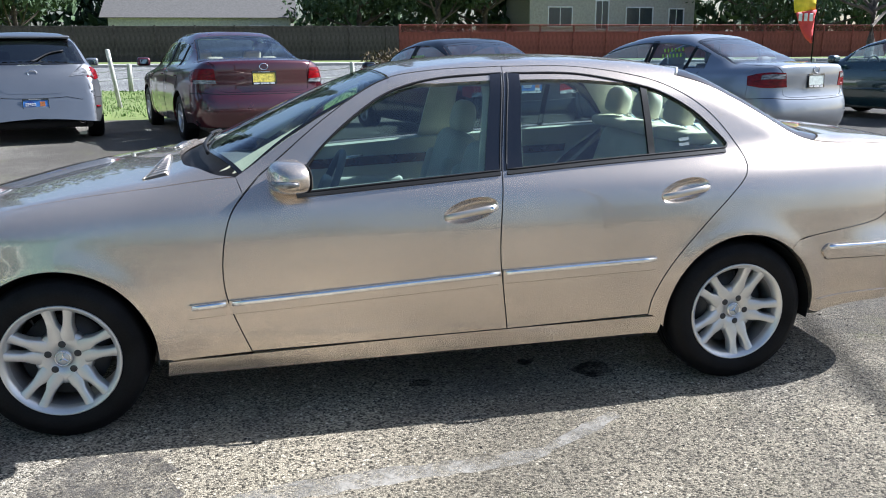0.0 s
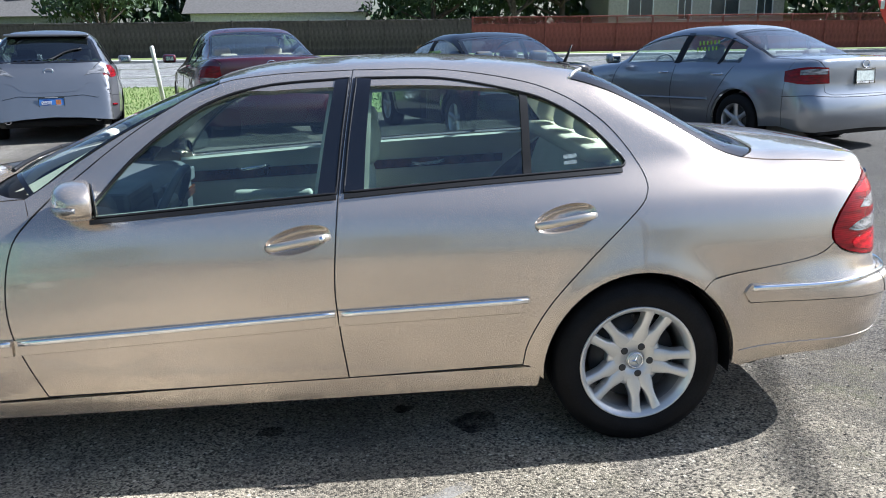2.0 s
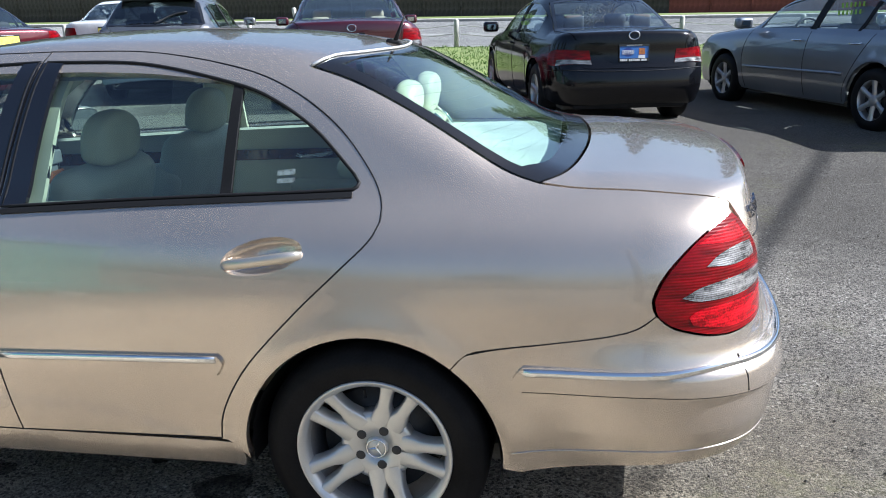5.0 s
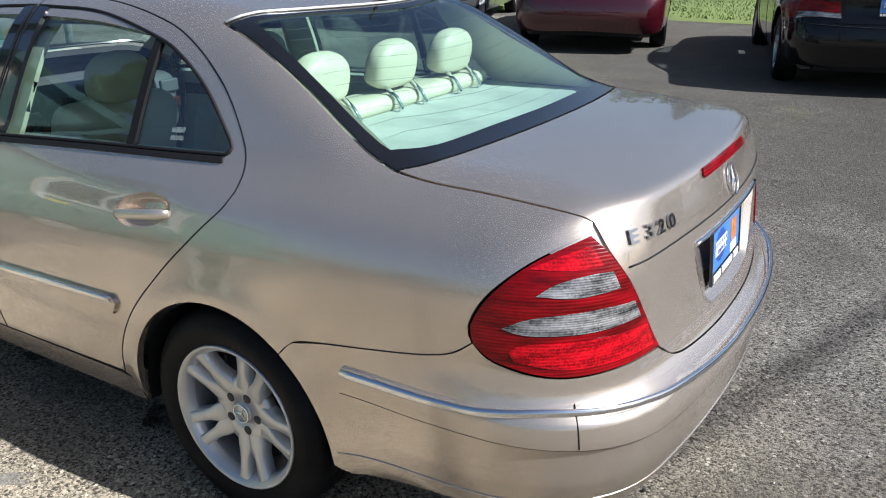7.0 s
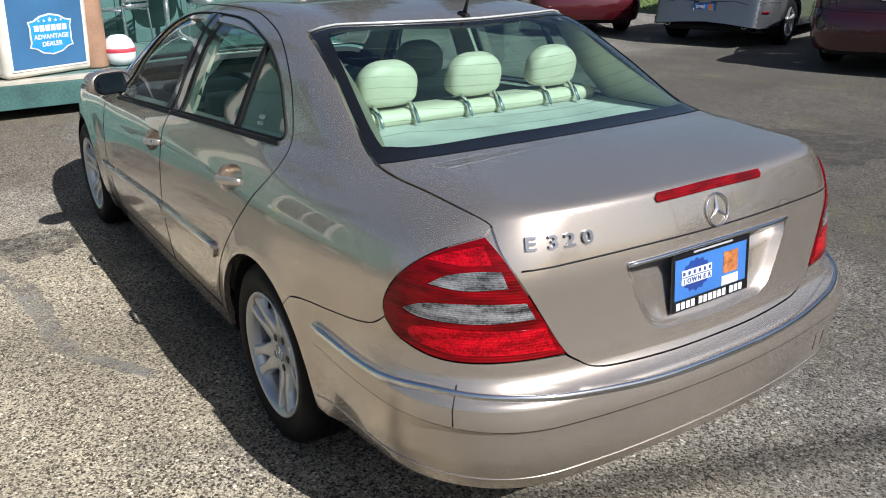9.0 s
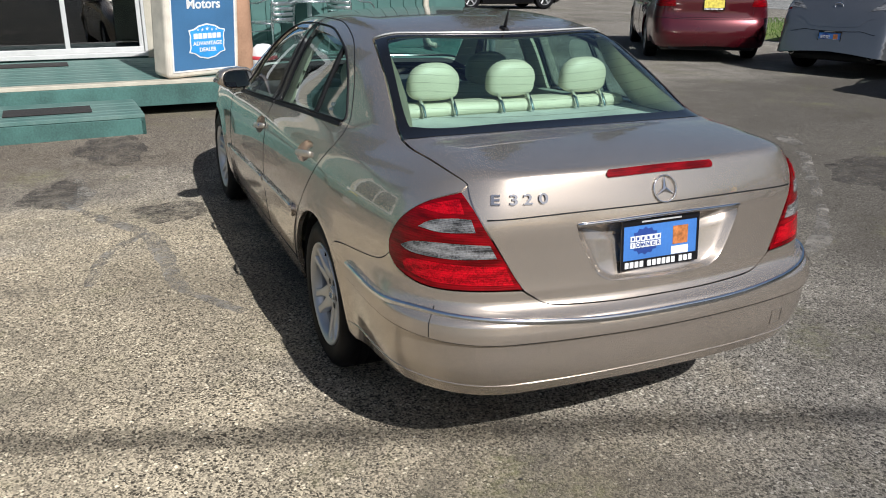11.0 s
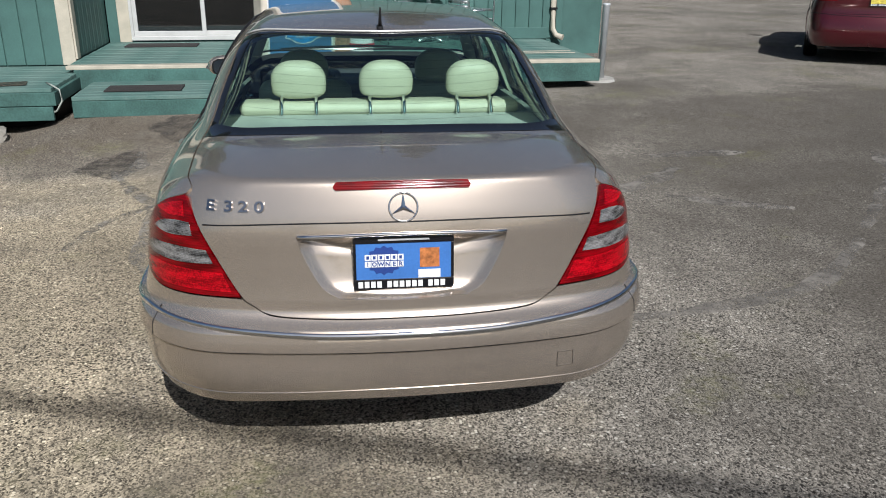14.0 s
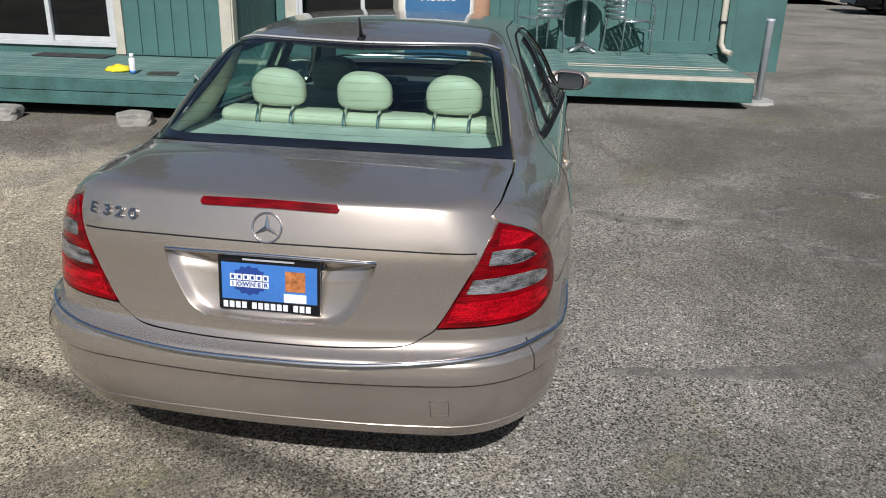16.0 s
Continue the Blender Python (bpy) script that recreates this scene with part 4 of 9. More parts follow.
    rg = [[(1.872, 0.700, 1.10), (1.75, 0.690, 1.155), (1.5, 0.642, 1.295), (1.215, 0.575, 1.383)], [(1.215, 0.575, 1.383), (1.315, 0.33, 1.385), (1.358, 0, 1.385), (1.315, -0.33, 1.385), (1.215, -0.575, 1.383)], [(1.215, -0.575, 1.383), (1.5, -0.642, 1.295), (1.75, -0.690, 1.155), (1.872, -0.700, 1.10)],
          [(1.872, -0.700, 1.10), (1.94, -0.58, 1.075), (1.985, -0.3, 1.065), (2.0, 0, 1.06), (1.985, 0.3, 1.065), (1.94, 0.58, 1.075), (1.872, 0.700, 1.10)]]
    rh = [[(1.822, 0.640, 1.12), (1.74, 0.630, 1.15), (1.5, 0.582, 1.28), (1.290, 0.528, 1.36)], [(1.290, 0.528, 1.36), (1.318, 0.44, 1.365), (1.400, 0, 1.37), (1.318, -0.44, 1.365), (1.290, -0.528, 1.36)], [(1.290, -0.528, 1.36), (1.5, -0.582, 1.28), (1.74, -0.630, 1.15), (1.822, -0.640, 1.12)],
          [(1.822, -0.640, 1.12), (1.885, -0.53, 1.095), (1.915, -0.25, 1.09), (1.925, 0, 1.085), (1.915, 0.25, 1.09), (1.885, 0.53, 1.095), (1.822, 0.640, 1.12)]]
    rw = panel("rear_window", SALOON, GLASS_AFT, rg, M["rear_glass"], car, level=-0.004, res=0.03, skirt=0.0, label="green-tinted rear window with fine heater lines")
    rw.visible_shadow = False
    panel("window_border", SALOON, GLASS_AFT, rg, M["frit"], rw, [rh], res=0.03, level=-0.001, skirt=0.01, gap=0.004, label="black printed border")
    bm = bmesh.new()
    for k in range(11):
        t = 0.08 + 0.86 * k / 10
        xc, bend, hw = 1.37 + 0.545 * t, -0.36 + 0.08 * t, 0.49 + 0.13 * t
        pts = on_shell(SALOON, TOP, [(xc + bend * y * y, y, 1.2) for y in np.linspace(-hw, hw, 9)], -0.006, 0.06)
        add_tube(bm, pts, 0.0004, 4)
    part("heater_lines", bm, M["heater"], rw, "fine brown heater lines")
    # added silver strip: the highlight on the roof's rear edge, put in as colour
    part("roof_edge", tube(on_shell(SALOON, GLASS_AFT, rg[1], 0.002, 0.05), 0.006, 8, flat=0.7), M["edge_glint"], rw, "silver strip added as the highlight on the roof edge")
    wg = [[(-0.72, 0.77, 0.995), (-0.53, 0.71, 1.15), (-0.32, 0.65, 1.285), (-0.10, 0.595, 1.375)], [(-0.10, 0.595, 1.375), (-0.12, 0.3, 1.40), (-0.135, 0, 1.41), (-0.12, -0.3, 1.40), (-0.10, -0.595, 1.375)], [(-0.10, -0.595, 1.375), (-0.32, -0.65, 1.285), (-0.53, -0.71, 1.15), (-0.72, -0.77, 0.995)],
          [(-0.72, -0.77, 0.995), (-0.82, -0.6, 1.05), (-0.885, -0.3, 1.06), (-0.91, 0, 1.06), (-0.885, 0.3, 1.06), (-0.82, 0.6, 1.05), (-0.72, 0.77, 0.995)]]
    ws = panel("windscreen", SALOON, GLASS_FORE, wg, M["glass"], car, level=-0.004, skirt=0.0, label="lightly tinted windscreen reflecting trees")
    ws.visible_shadow = False
    wh = [off([(x * 0.96 - 0.015, y * 0.965, z) for x, y, z in s]) for s in wg]
    panel("window_border", SALOON, GLASS_FORE, wg, M["frit"], ws, [wh], res=0.03, level=-0.001, skirt=0.008, gap=0.003)
    # boot lid: deck, lip and rear face in one pressing, with the plate recess
    lid = [[(2.385, 0.668, 1.035), (2.2, 0.686, 1.075), (2.0, 0.699, 1.09), (1.877, 0.698, 1.10)], [(1.877, 0.698, 1.10), (1.945, 0.58, 1.08), (1.99, 0.3, 1.075), (2.005, 0, 1.07), (1.99, -0.3, 1.075), (1.945, -0.58, 1.08), (1.877, -0.698, 1.10)],
           [(1.877, -0.698, 1.10), (2.0, -0.699, 1.09), (2.2, -0.686, 1.075), (2.385, -0.668, 1.035)],
           [(2.385, -0.668, 1.035), (2.42, -0.655, 0.96), (2.44, -0.60, 0.86), (2.49, -0.525, 0.715), (2.515, -0.475, 0.660), (2.53, -0.40, 0.636), (2.555, -0.2, 0.629), (2.56, 0, 0.627), (2.555, 0.2, 0.629), (2.53, 0.40, 0.636), (2.515, 0.475, 0.660), (2.49, 0.525, 0.715), (2.44, 0.60, 0.86), (2.42, 0.655, 0.96), (2.385, 0.668, 1.035)]]
    rec = [[(2.52, -0.33, 0.885), (2.53, 0, 0.893), (2.52, 0.33, 0.885)], [(2.52, 0.33, 0.885), (2.52, 0.31, 0.82), (2.53, 0.255, 0.72), (2.54, 0.20, 0.685)], [(2.54, 0.20, 0.685), (2.545, 0, 0.678), (2.54, -0.20, 0.685)], [(2.54, -0.20, 0.685), (2.53, -0.255, 0.72), (2.52, -0.31, 0.82), (2.52, -0.33, 0.885)]]
    bl = panel("boot_lid", SALOON, AFT, lid, g, car, [rec], res=0.0125, gap=0.0014, label="champagne boot lid, shut")
    bm = bmesh.new()
    rim = [Vector(p) for p in on_shell_loop(SALOON, REAR, rec, 0.0)]
    cen = Vector((2.53, 0, 0.78))
    rows = [rim]
    for f, dep in ((0.975, 0.004), (0.93, 0.016), (0.86, 0.026), (0.5, 0.028)):
        rows.append([Vector((p.x - dep - (0.010 if p.z > 0.86 else 0), cen.y + (p.y - cen.y) * f, cen.z + (p.z - cen.z) * f)) for p in rim])
    vr = [[bm.verts.new(p) for p in r] for r in rows]
    for A, B in zip(vr, vr[1:]):
        for k in range(len(A)):
            bm.faces.new((A[k], A[(k + 1) % len(A)], B[(k + 1) % len(A)], B[k])).smooth = True
    bm.faces.new(vr[-1])
    bmesh.ops.recalc_face_normals(bm, faces=bm.faces)
    if sum(f.normal.x for f in bm.faces) < 0:
        bmesh.ops.reverse_faces(bm, faces=bm.faces)
    part("plate_recess", bm, g, bl, "dished plate recess")
    gp = on_shell(SALOON, REAR, [(2.5, -0.325, 0.884), (2.5, 0, 0.892), (2.5, 0.325, 0.884)], 0.002, 0.03)
    part("grip", tube(gp, 0.006, 10, flat=1.0), M["chrome"], bl, "chrome grip over the plate")
    # black line laid on as the shadow along the grip recess's top edge
    cr = on_shell(SALOON, REAR, [(2.45, -0.612, 0.912), (2.5, -0.3, 0.925), (2.5, 0, 0.928), (2.5, 0.3, 0.925), (2.45, 0.612, 0.912)], 0.0004, 0.03)
    part("seam", tube(cr, 0.0024, 6), M["gap"], bl, "narrow black line for the shadowed edge over the grip")
    bseg = [[(2.5, -0.205, 1.022), (2.5, 0, 1.026), (2.5, 0.205, 1.022)], [(2.5, 0.205, 1.022), (2.5, 0.212, 1.033), (2.5, 0.202, 1.046)], [(2.5, 0.202, 1.046), (2.5, 0, 1.050), (2.5, -0.202, 1.046)], [(2.5, -0.202, 1.046), (2.5, -0.212, 1.033), (2.5, -0.205, 1.022)]]
    panel("brake_lamp", SALOON, REAR, bseg, M["red_lens"], bl, res=0.012, level=0.006, skirt=0.01, gap=0, label="slim red high-level brake lamp")
    sx = on_shell(SALOON, REAR, [(2.5, -0.01, 0.972), (2.5, 0.01, 0.972)], 0.004, 0.02)[0]
    emblem(bl, 0.044, pose(sx.x + 0.001, 0, 0.972, 0, 0, 90) @ pose(0, 0, 0, -17, 0, 0), 0.0042)
    for ch, y in (("E", -0.581), ("3", -0.527), ("2", -0.483), ("0", -0.434)):
        q = np.array([on_shell(SALOON, REAR, [(2.4, y - 0.004, 0.972), (2.4, y + 0.004, 0.972)], 0.0, 0.02)[0]])
        n = SALOON.normal(q)[0]
        turn = math.degrees(math.atan2(n[1], n[0]))
        lean = math.degrees(math.atan2(n[2], math.hypot(n[0], n[1])))
        text_mesh(ch, 0.046, 0.0032, M["badge"], "badge_character", bl, pose(q[0][0] + 0.006 * n[0], y + 0.006 * n[1], 0.972, 0, 0, 90 + turn) @ pose(0, 0, 0, -lean, 0, 0), "raised chrome character", 0.0008, 1.38)
    number_plate(bl, pose(2.511, 0, 0.793, 0, 0, 90) @ pose(0, 0, 0, -5, 0, 0))
    for s in (-1, 1):
        gus = [[(2.31, s * 0.755, 0.985), (2.36, s * 0.70, 1.03), (2.43, s * 0.60, 1.03)], [(2.43, s * 0.60, 1.03), (2.49, s * 0.54, 0.84)], [(2.49, s * 0.54, 0.84), (2.40, s * 0.67, 0.88)], [(2.40, s * 0.67, 0.88), (2.31, s * 0.755, 0.985)]]
        panel("lamp_surround", SALOON, AFT, gus if s > 0 else gus, g, car, level=-0.007, res=0.02, gap=0, skirt=0.0)
    # rear bumper
    L = lambda s: [(p[0], -p[1], p[2]) for p in reversed(s)]
    up = arch(1.427, 0.364, -3, 52, 6), [arch(1.427, 0.364, -3, 52, 6)[-1], *BQ], [BQ[-1], (2.23, 0.83, 0.715), (2.36, 0.75, 0.682), (2.505, 0.508, 0.6835)], [(2.505, 0.508, 0.6835), (2.515, 0.475, 0.6585), (2.53, 0.40, 0.6345), (2.555, 0.2, 0.6275), (2.56, 0, 0.6255), (2.555, -0.2, 0.6275), (2.53, -0.40, 0.6345), (2.515, -0.475, 0.6585), (2.505, -0.508, 0.6835)]
    low = [(1.84, -0.88, 0.282), (2.1, -0.87, 0.312), (2.38, -0.74, 0.336), (2.53, -0.4, 0.344), (2.57, 0, 0.348), (2.53, 0.4, 0.344), (2.38, 0.74, 0.336), (2.1, 0.87, 0.312), (1.84, 0.88, 0.282)]
    ar = [(1.84, 0.88, 0.282), up[0][0]]
    bump = panel("rear_bumper", SALOON, BUMP, [up[0], up[1], up[2], up[3], L(up[2]), L(up[1]), L(up[0]), L(ar), low, ar], g, car, res=0.014, gap=0.0014, skirt=0.04, label="champagne rear bumper")
    strip = [(1.835, 0.9, 0.605), (2.1, 0.88, 0.606), (2.3, 0.80, 0.600), (2.45, 0.65, 0.594), (2.58, 0.3, 0.590), (2.6, 0, 0.589)]
    seg = off(strip, dz=0.014)
    bot = off(strip, dz=-0.055)
    full = [off(seg)] + [[(p[0], -p[1], p[2]) for p in reversed(seg)]]
    top_line = seg + [(p[0], -p[1], p[2]) for p in reversed(seg[:-1])]
    bot_line = bot + [(p[0], -p[1], p[2]) for p in reversed(bot[:-1])]
    end = [(1.835, 0.9, 0.619), (1.810, 0.9, 0.585), (1.835, 0.9, 0.550)]
    panel("bumper_strip", SALOON, BUMP, [top_line, [(p[0], -p[1], p[2]) for p in end], list(reversed(bot_line)), list(reversed(end))], g, bump, res=0.02, gap=0, skirt=0.014, level=0.010, label="body-coloured bumper strip")
    cl = strip + [(p[0], -p[1], p[2]) for p in reversed(strip[:-1])]
    part("chrome_strip", tube(on_shell(SALOON, BUMP, cl, 0.0115, 0.03), 0.0070, 10, flat=1.6), M["chrome"], bump, "chrome strip round the bumper")
    dl = bot_line
    part("seam", tube(on_shell(SALOON, BUMP, dl, 0.007, 0.03), 0.0032, 6), M["gap"], bump, "dark line under the strip")
    cl = [(1.815, 0.9, 0.355), (2.1, 0.89, 0.374), (2.4, 0.74, 0.386), (2.55, 0.3, 0.386), (2.58, 0, 0.388)]
    cl = cl + [(p[0], -p[1], p[2]) for p in reversed(cl[:-1])]
    part("seam", tube(on_shell(SALOON, BUMP, cl, 0.0, 0.03), 0.0030, 8), g, bump, "raised lip line")
    sq = [(2.55, 0.50, 0.475), (2.55, 0.555, 0.475), (2.55, 0.558, 0.42), (2.55, 0.503, 0.42), (2.55, 0.50, 0.475)]
    part("tow_cover", tube([p for a, b in zip(sq, sq[1:]) for p in on_shell(SALOON, REAR, [a, b], 0.0006, 0.02)[:-1]], 0.0018, 5, True), M["seam"], bump, "square tow-hook cover")
    for s in (-1, 1):
        y = s * 0.735
        v = on_shell(SALOON, BUMP, [(2.36, y, 0.60), (2.365, y, 0.545)], 0.0105, 0.02)
        part("seam", tube(v, 0.0018, 5), M["gap"], bump)
    # nose, out of sight: bumper with grille and lamps
    nb = [[(-1.81, 0.88, 0.285), (-1.80, 0.87, 0.40), (-1.98, 0.76, 0.60)], [(-1.98, 0.76, 0.60), (-2.1, 0.5, 0.68), (-2.17, 0, 0.72), (-2.1, -0.5, 0.68), (-1.98, -0.76, 0.60)], [(-1.98, -0.76, 0.60), (-1.80, -0.87, 0.40), (-1.81, -0.88, 0.285)], [(-1.81, -0.88, 0.285), (-2.1, -0.6, 0.24), (-2.2, 0, 0.24), (-2.1, 0.6, 0.24), (-1.81, 0.88, 0.285)]]
    panel("front_bumper", SALOON, Round(-1.2, -1), nb, g, car, skirt=0.04)
    # roof aerial
    an = new("aerial")
    an.parent = car
    an.matrix_basis = pose(1.325, 0.0, 1.393, 0, 10, 0)
    bm = bmesh.new()
    add_box(bm, (-0.030, -0.014, -0.012), (0.030, 0.014, 0.016), 0.011, 3)
    part("aerial_base", bm, M["gap"], an)
    part("aerial_mast", tube([(0.0, 0, 0.0), (0.012, 0, 0.05), (0.022, 0, 0.095)], [0.009, 0.006, 0.0035], 8), M["gap"], an, "short black shark-fin mast")
    # floor and underside
    part("floor_pan", box((-2.0, -0.70, 0.21), (2.0, 0.70, 0.28), 0.03), M["carpet"], car)
    part("underbody", box((-1.0, -0.845, 0.222), (1.0, 0.845, 0.262), 0.01), M["gap"], car, "black underbody shield")
    part("firewall", box((-0.98, -0.72, 0.22), (-0.90, 0.72, 0.92), 0.02), M["gap"], car)
    part("rear_bulkhead", box((1.36, -0.66, 0.25), (1.42, 0.66, 1.02), 0.02), M["cream_dark"], car)
    part("boot_liner", box((1.42, -0.58, 0.27), (2.38, 0.58, 0.60), 0.03), M["gap"], car)
    inside_of(car)
    return car


def on_shell_loop(shell, chart, segs, level):
    q = chart.flat(loop(segs, 0.02))
    o, d = chart.rays(q)
    P, ok = shell.cast(o, d, level)
    return P[ok]


def ring(door, hole, side, ends):
    """Black rubber seal round a window opening."""
    q = SIDE.flat(loop(hole, 0.03))
    o, d = SIDE.rays(q)
    P, ok = SALOON.cast(o, d, 0.0)
    part("window_seal", tube([Vector((p[0], p[1] * side, p[2])) for p in P[ok]], 0.0055, 8, True), M["gap"], door, "black rubber window seal")
    low = [p for p in hole[0]]
    a = off(low, dz=-0.016)
    seg = [off(low, dz=-0.003), [off(low, dz=-0.003)[-1], a[-1]], list(reversed(a)), [a[0], off(low, dz=-0.003)[0]]]
    panel("belt_moulding", SALOON, SIDE, seg, M["gap"], door, res=0.02, gap=0, skirt=0.008, level=0.006, side=side)


LAMP = [[(2.178, 0.843, 0.752), (2.166, 0.842, 0.795), (2.203, 0.833, 0.87), (2.28, 0.787, 0.95), (2.385, 0.688, 1.010)], [(2.385, 0.688, 1.010), (2.42, 0.650, 0.945), (2.445, 0.605, 0.86), (2.485, 0.540, 0.74), (2.505, 0.510, 0.690)],
        [(2.505, 0.510, 0.690), (2.36, 0.75, 0.688), (2.23, 0.83, 0.720), (2.178, 0.843, 0.752)]]
LAMP_C1 = [[(2.30, 0.80, 0.880), (2.36, 0.73, 0.868), (2.42, 0.64, 0.874)], [(2.42, 0.64, 0.874), (2.415, 0.655, 0.915)], [(2.415, 0.655, 0.915), (2.38, 0.70, 0.915), (2.33, 0.76, 0.903), (2.30, 0.80, 0.880)]]
LAMP_C2 = [[(2.235, 0.832, 0.802), (2.28, 0.80, 0.788), (2.38, 0.70, 0.785), (2.46, 0.585, 0.793)], [(2.46, 0.585, 0.793), (2.45, 0.605, 0.835)], [(2.45, 0.605, 0.835), (2.38, 0.70, 0.835), (2.29, 0.80, 0.826), (2.235, 0.832, 0.802)]]
LAMP_R1 = [[(2.27, 0.785, 0.935), (2.35, 0.73, 0.928), (2.40, 0.672, 0.930)], [(2.40, 0.672, 0.930), (2.385, 0.69, 0.985)], [(2.385, 0.69, 0.985), (2.33, 0.745, 0.965), (2.27, 0.785, 0.935)]]
LAMP_R2 = [[(2.26, 0.81, 0.725), (2.36, 0.74, 0.705), (2.49, 0.535, 0.705)], [(2.49, 0.535, 0.705), (2.475, 0.56, 0.765)], [(2.475, 0.56, 0.765), (2.38, 0.70, 0.768), (2.28, 0.79, 0.765), (2.25, 0.815, 0.748)], [(2.25, 0.815, 0.748), (2.26, 0.81, 0.725)]]


SIDEWAYS = {k: Matrix.Diagonal((1, k, 1)) for k in (-1, 1)}


def inside_of(car):
    """Cabin seen through the glass: seats, dash, wheel, trims, parcel shelf."""
    car_seat(car, -0.02, -0.36)
    car_seat(car, -0.02, 0.36)
    bm = bmesh.new()
    add_box(bm, (0.80, -0.57, 0.30), (1.28, 0.57, 0.52), 0.08, 4)
    part("rear_bench", bm, M["cream"], car, "cream leather rear bench", True)
    bm = bmesh.new()
    add_box(bm, (-0.07, -0.57, 0.0), (0.08, 0.57, 0.60), 0.06, 4, pose(1.22, 0, 0.46, 0, 18, 0))
    part("rear_backrest", bm, M["cream"], car, "cream leather rear backrest", True)
    bm = bmesh.new()
    add_box(bm, (1.36, -0.655, 1.030), (1.90, 0.655, 1.048), 0.008, 2)
    part("parcel_shelf", bm, M["shelf"], car, "pale parcel shelf")
    for y in (-0.33, 0.04, 0.415):
        hr = new("rear_headrest")
        hr.parent = car
        hr.matrix_basis = pose(1.36, y - 0.02, 1.185, 0, 12, 0)
        head_cushion(hr, 0.116, 0.079, 0.052)
        for dy in (-0.072, 0.072):
            part("loop", tube([(0.04, dy, -0.055), (0.085, dy, -0.075), (0.112, dy, -0.10), (0.118, dy, -0.150)], 0.0085, 8), M["chrome"], hr, "chrome support loop")
    bm = bmesh.new()
    add_box(bm, (1.27, -0.60, 1.04), (1.42, 0.60, 1.10), 0.03, 3)
    part("backrest_top", bm, M["cream"], car, "", True)
    # dashboard
    bm = bmesh.new()
    add_box(bm, (-0.95, -0.68, 0.62), (-0.48, 0.68, 0.93), 0.07, 4)
    add_box(bm, (-0.66, -0.60, 0.86), (-0.50, -0.16, 0.965), 0.045, 4)
    dash = part("dashboard", bm, M["dash"], car, "dark grey dashboard", True)
    part("instrument_hood", box((-0.56, -0.56, 0.89), (-0.455, -0.20, 0.965), 0.02), M["dash"], dash)
    part("wood_trim", box((-0.485, -0.66, 0.75), (-0.47, 0.66, 0.80), 0.006), M["wood"], dash, "glossy walnut trim")
    for y in (-0.6, -0.07, 0.07, 0.6):
        v = part("air_vent", box((-0.485, y - 0.055, 0.83), (-0.465, y + 0.055, 0.895), 0.008), M["dash"], dash)
    part("centre_console", box((-0.50, -0.12, 0.28), (0.35, 0.12, 0.55), 0.04, 3), M["cream_dark"], car, "", True)
    wheel = new("steering_wheel")
    wheel.parent = car
    wheel.matrix_basis = pose(-0.36, -0.37, 0.86, 0, 24, 0)
    part("wheel_rim", tube([(0, 0.185 * math.cos(k * math.pi / 20), 0.185 * math.sin(k * math.pi / 20)) for k in range(40)], 0.016, 10, True, up=Vector((1, 0, 0))), M["dash"], wheel)
    part("wheel_hub", box((-0.04, -0.085, -0.07), (0.01, 0.085, 0.06), 0.02, 3), M["cream_dark"], wheel)
    for a in (0, 180, 270):
        part("wheel_spoke", tube([(-0.015, 0.06 * math.cos(radians(a)), 0.06 * math.sin(radians(a))), (0, 0.18 * math.cos(radians(a)), 0.18 * math.sin(radians(a)))], 0.014, 8), M["cream_dark"], wheel)
    part("rear_view_mirror", box((-0.155, -0.12, 1.265), (-0.125, 0.12, 1.33), 0.012, 3), M["dash"], car)
    for side in (-1, 1):
        low = [[(-0.72, 0.8, 0.34), (0.92, 0.8, 0.36)], [(0.92, 0.8, 0.36), (1.10, 0.8, 0.74), (1.40, 0.8, 1.04)], [(1.40, 0.8, 1.04), (0.34, 0.8, 0.985), (-0.55, 0.8, 0.925)], [(-0.55, 0.8, 0.925), (-0.72, 0.8, 0.34)]]
        t = panel("door_trim", SALOON, SIDE, low, M["cream_trim"], car, level=-0.075, gap=0, skirt=0.02, side=side, res=0.06, label="beige door lining with a walnut inlay")
        w = [[(-0.6, 0.8, 0.84), (1.18, 0.8, 0.905)], [(1.18, 0.8, 0.905), (1.18, 0.8, 0.86)], [(1.18, 0.8, 0.86), (-0.6, 0.8, 0.78)], [(-0.6, 0.8, 0.78), (-0.6, 0.8, 0.84)]]
        panel("wood_inlay", SALOON, SIDE, w, M["wood"], t, level=-0.084, gap=0, skirt=0.004, side=side, res=0.06)
        for x0 in (-0.28, 0.66):
            part("armrest", box((x0, side * 0.70 - 0.05, 0.70), (x0 + 0.42, side * 0.70 + 0.05, 0.755), 0.022, 3), M["cream_trim"], t, "", True)
            part("door_pull", tube([(x0 + 0.02, side * 0.735, 0.865), (x0 + 0.06, side * 0.705, 0.862), (x0 + 0.15, side * 0.705, 0.872), (x0 + 0.19, side * 0.735, 0.878)], 0.009, 8), M["chrome"], t, "chrome inner handle")
        bp = [[(0.24, 0.8, 0.95), (0.44, 0.8, 0.97)], [(0.44, 0.8, 0.97), (0.47, 0.6, 1.38)], [(0.47, 0.6, 1.38), (0.32, 0.6, 1.38)], [(0.32, 0.6, 1.38), (0.24, 0.8, 0.95)]]
        panel("pillar_trim", SALOON, SIDE, bp, M["cream"], car, level=-0.045, gap=0, skirt=0.015, side=side, res=0.05)
        bm = bmesh.new()
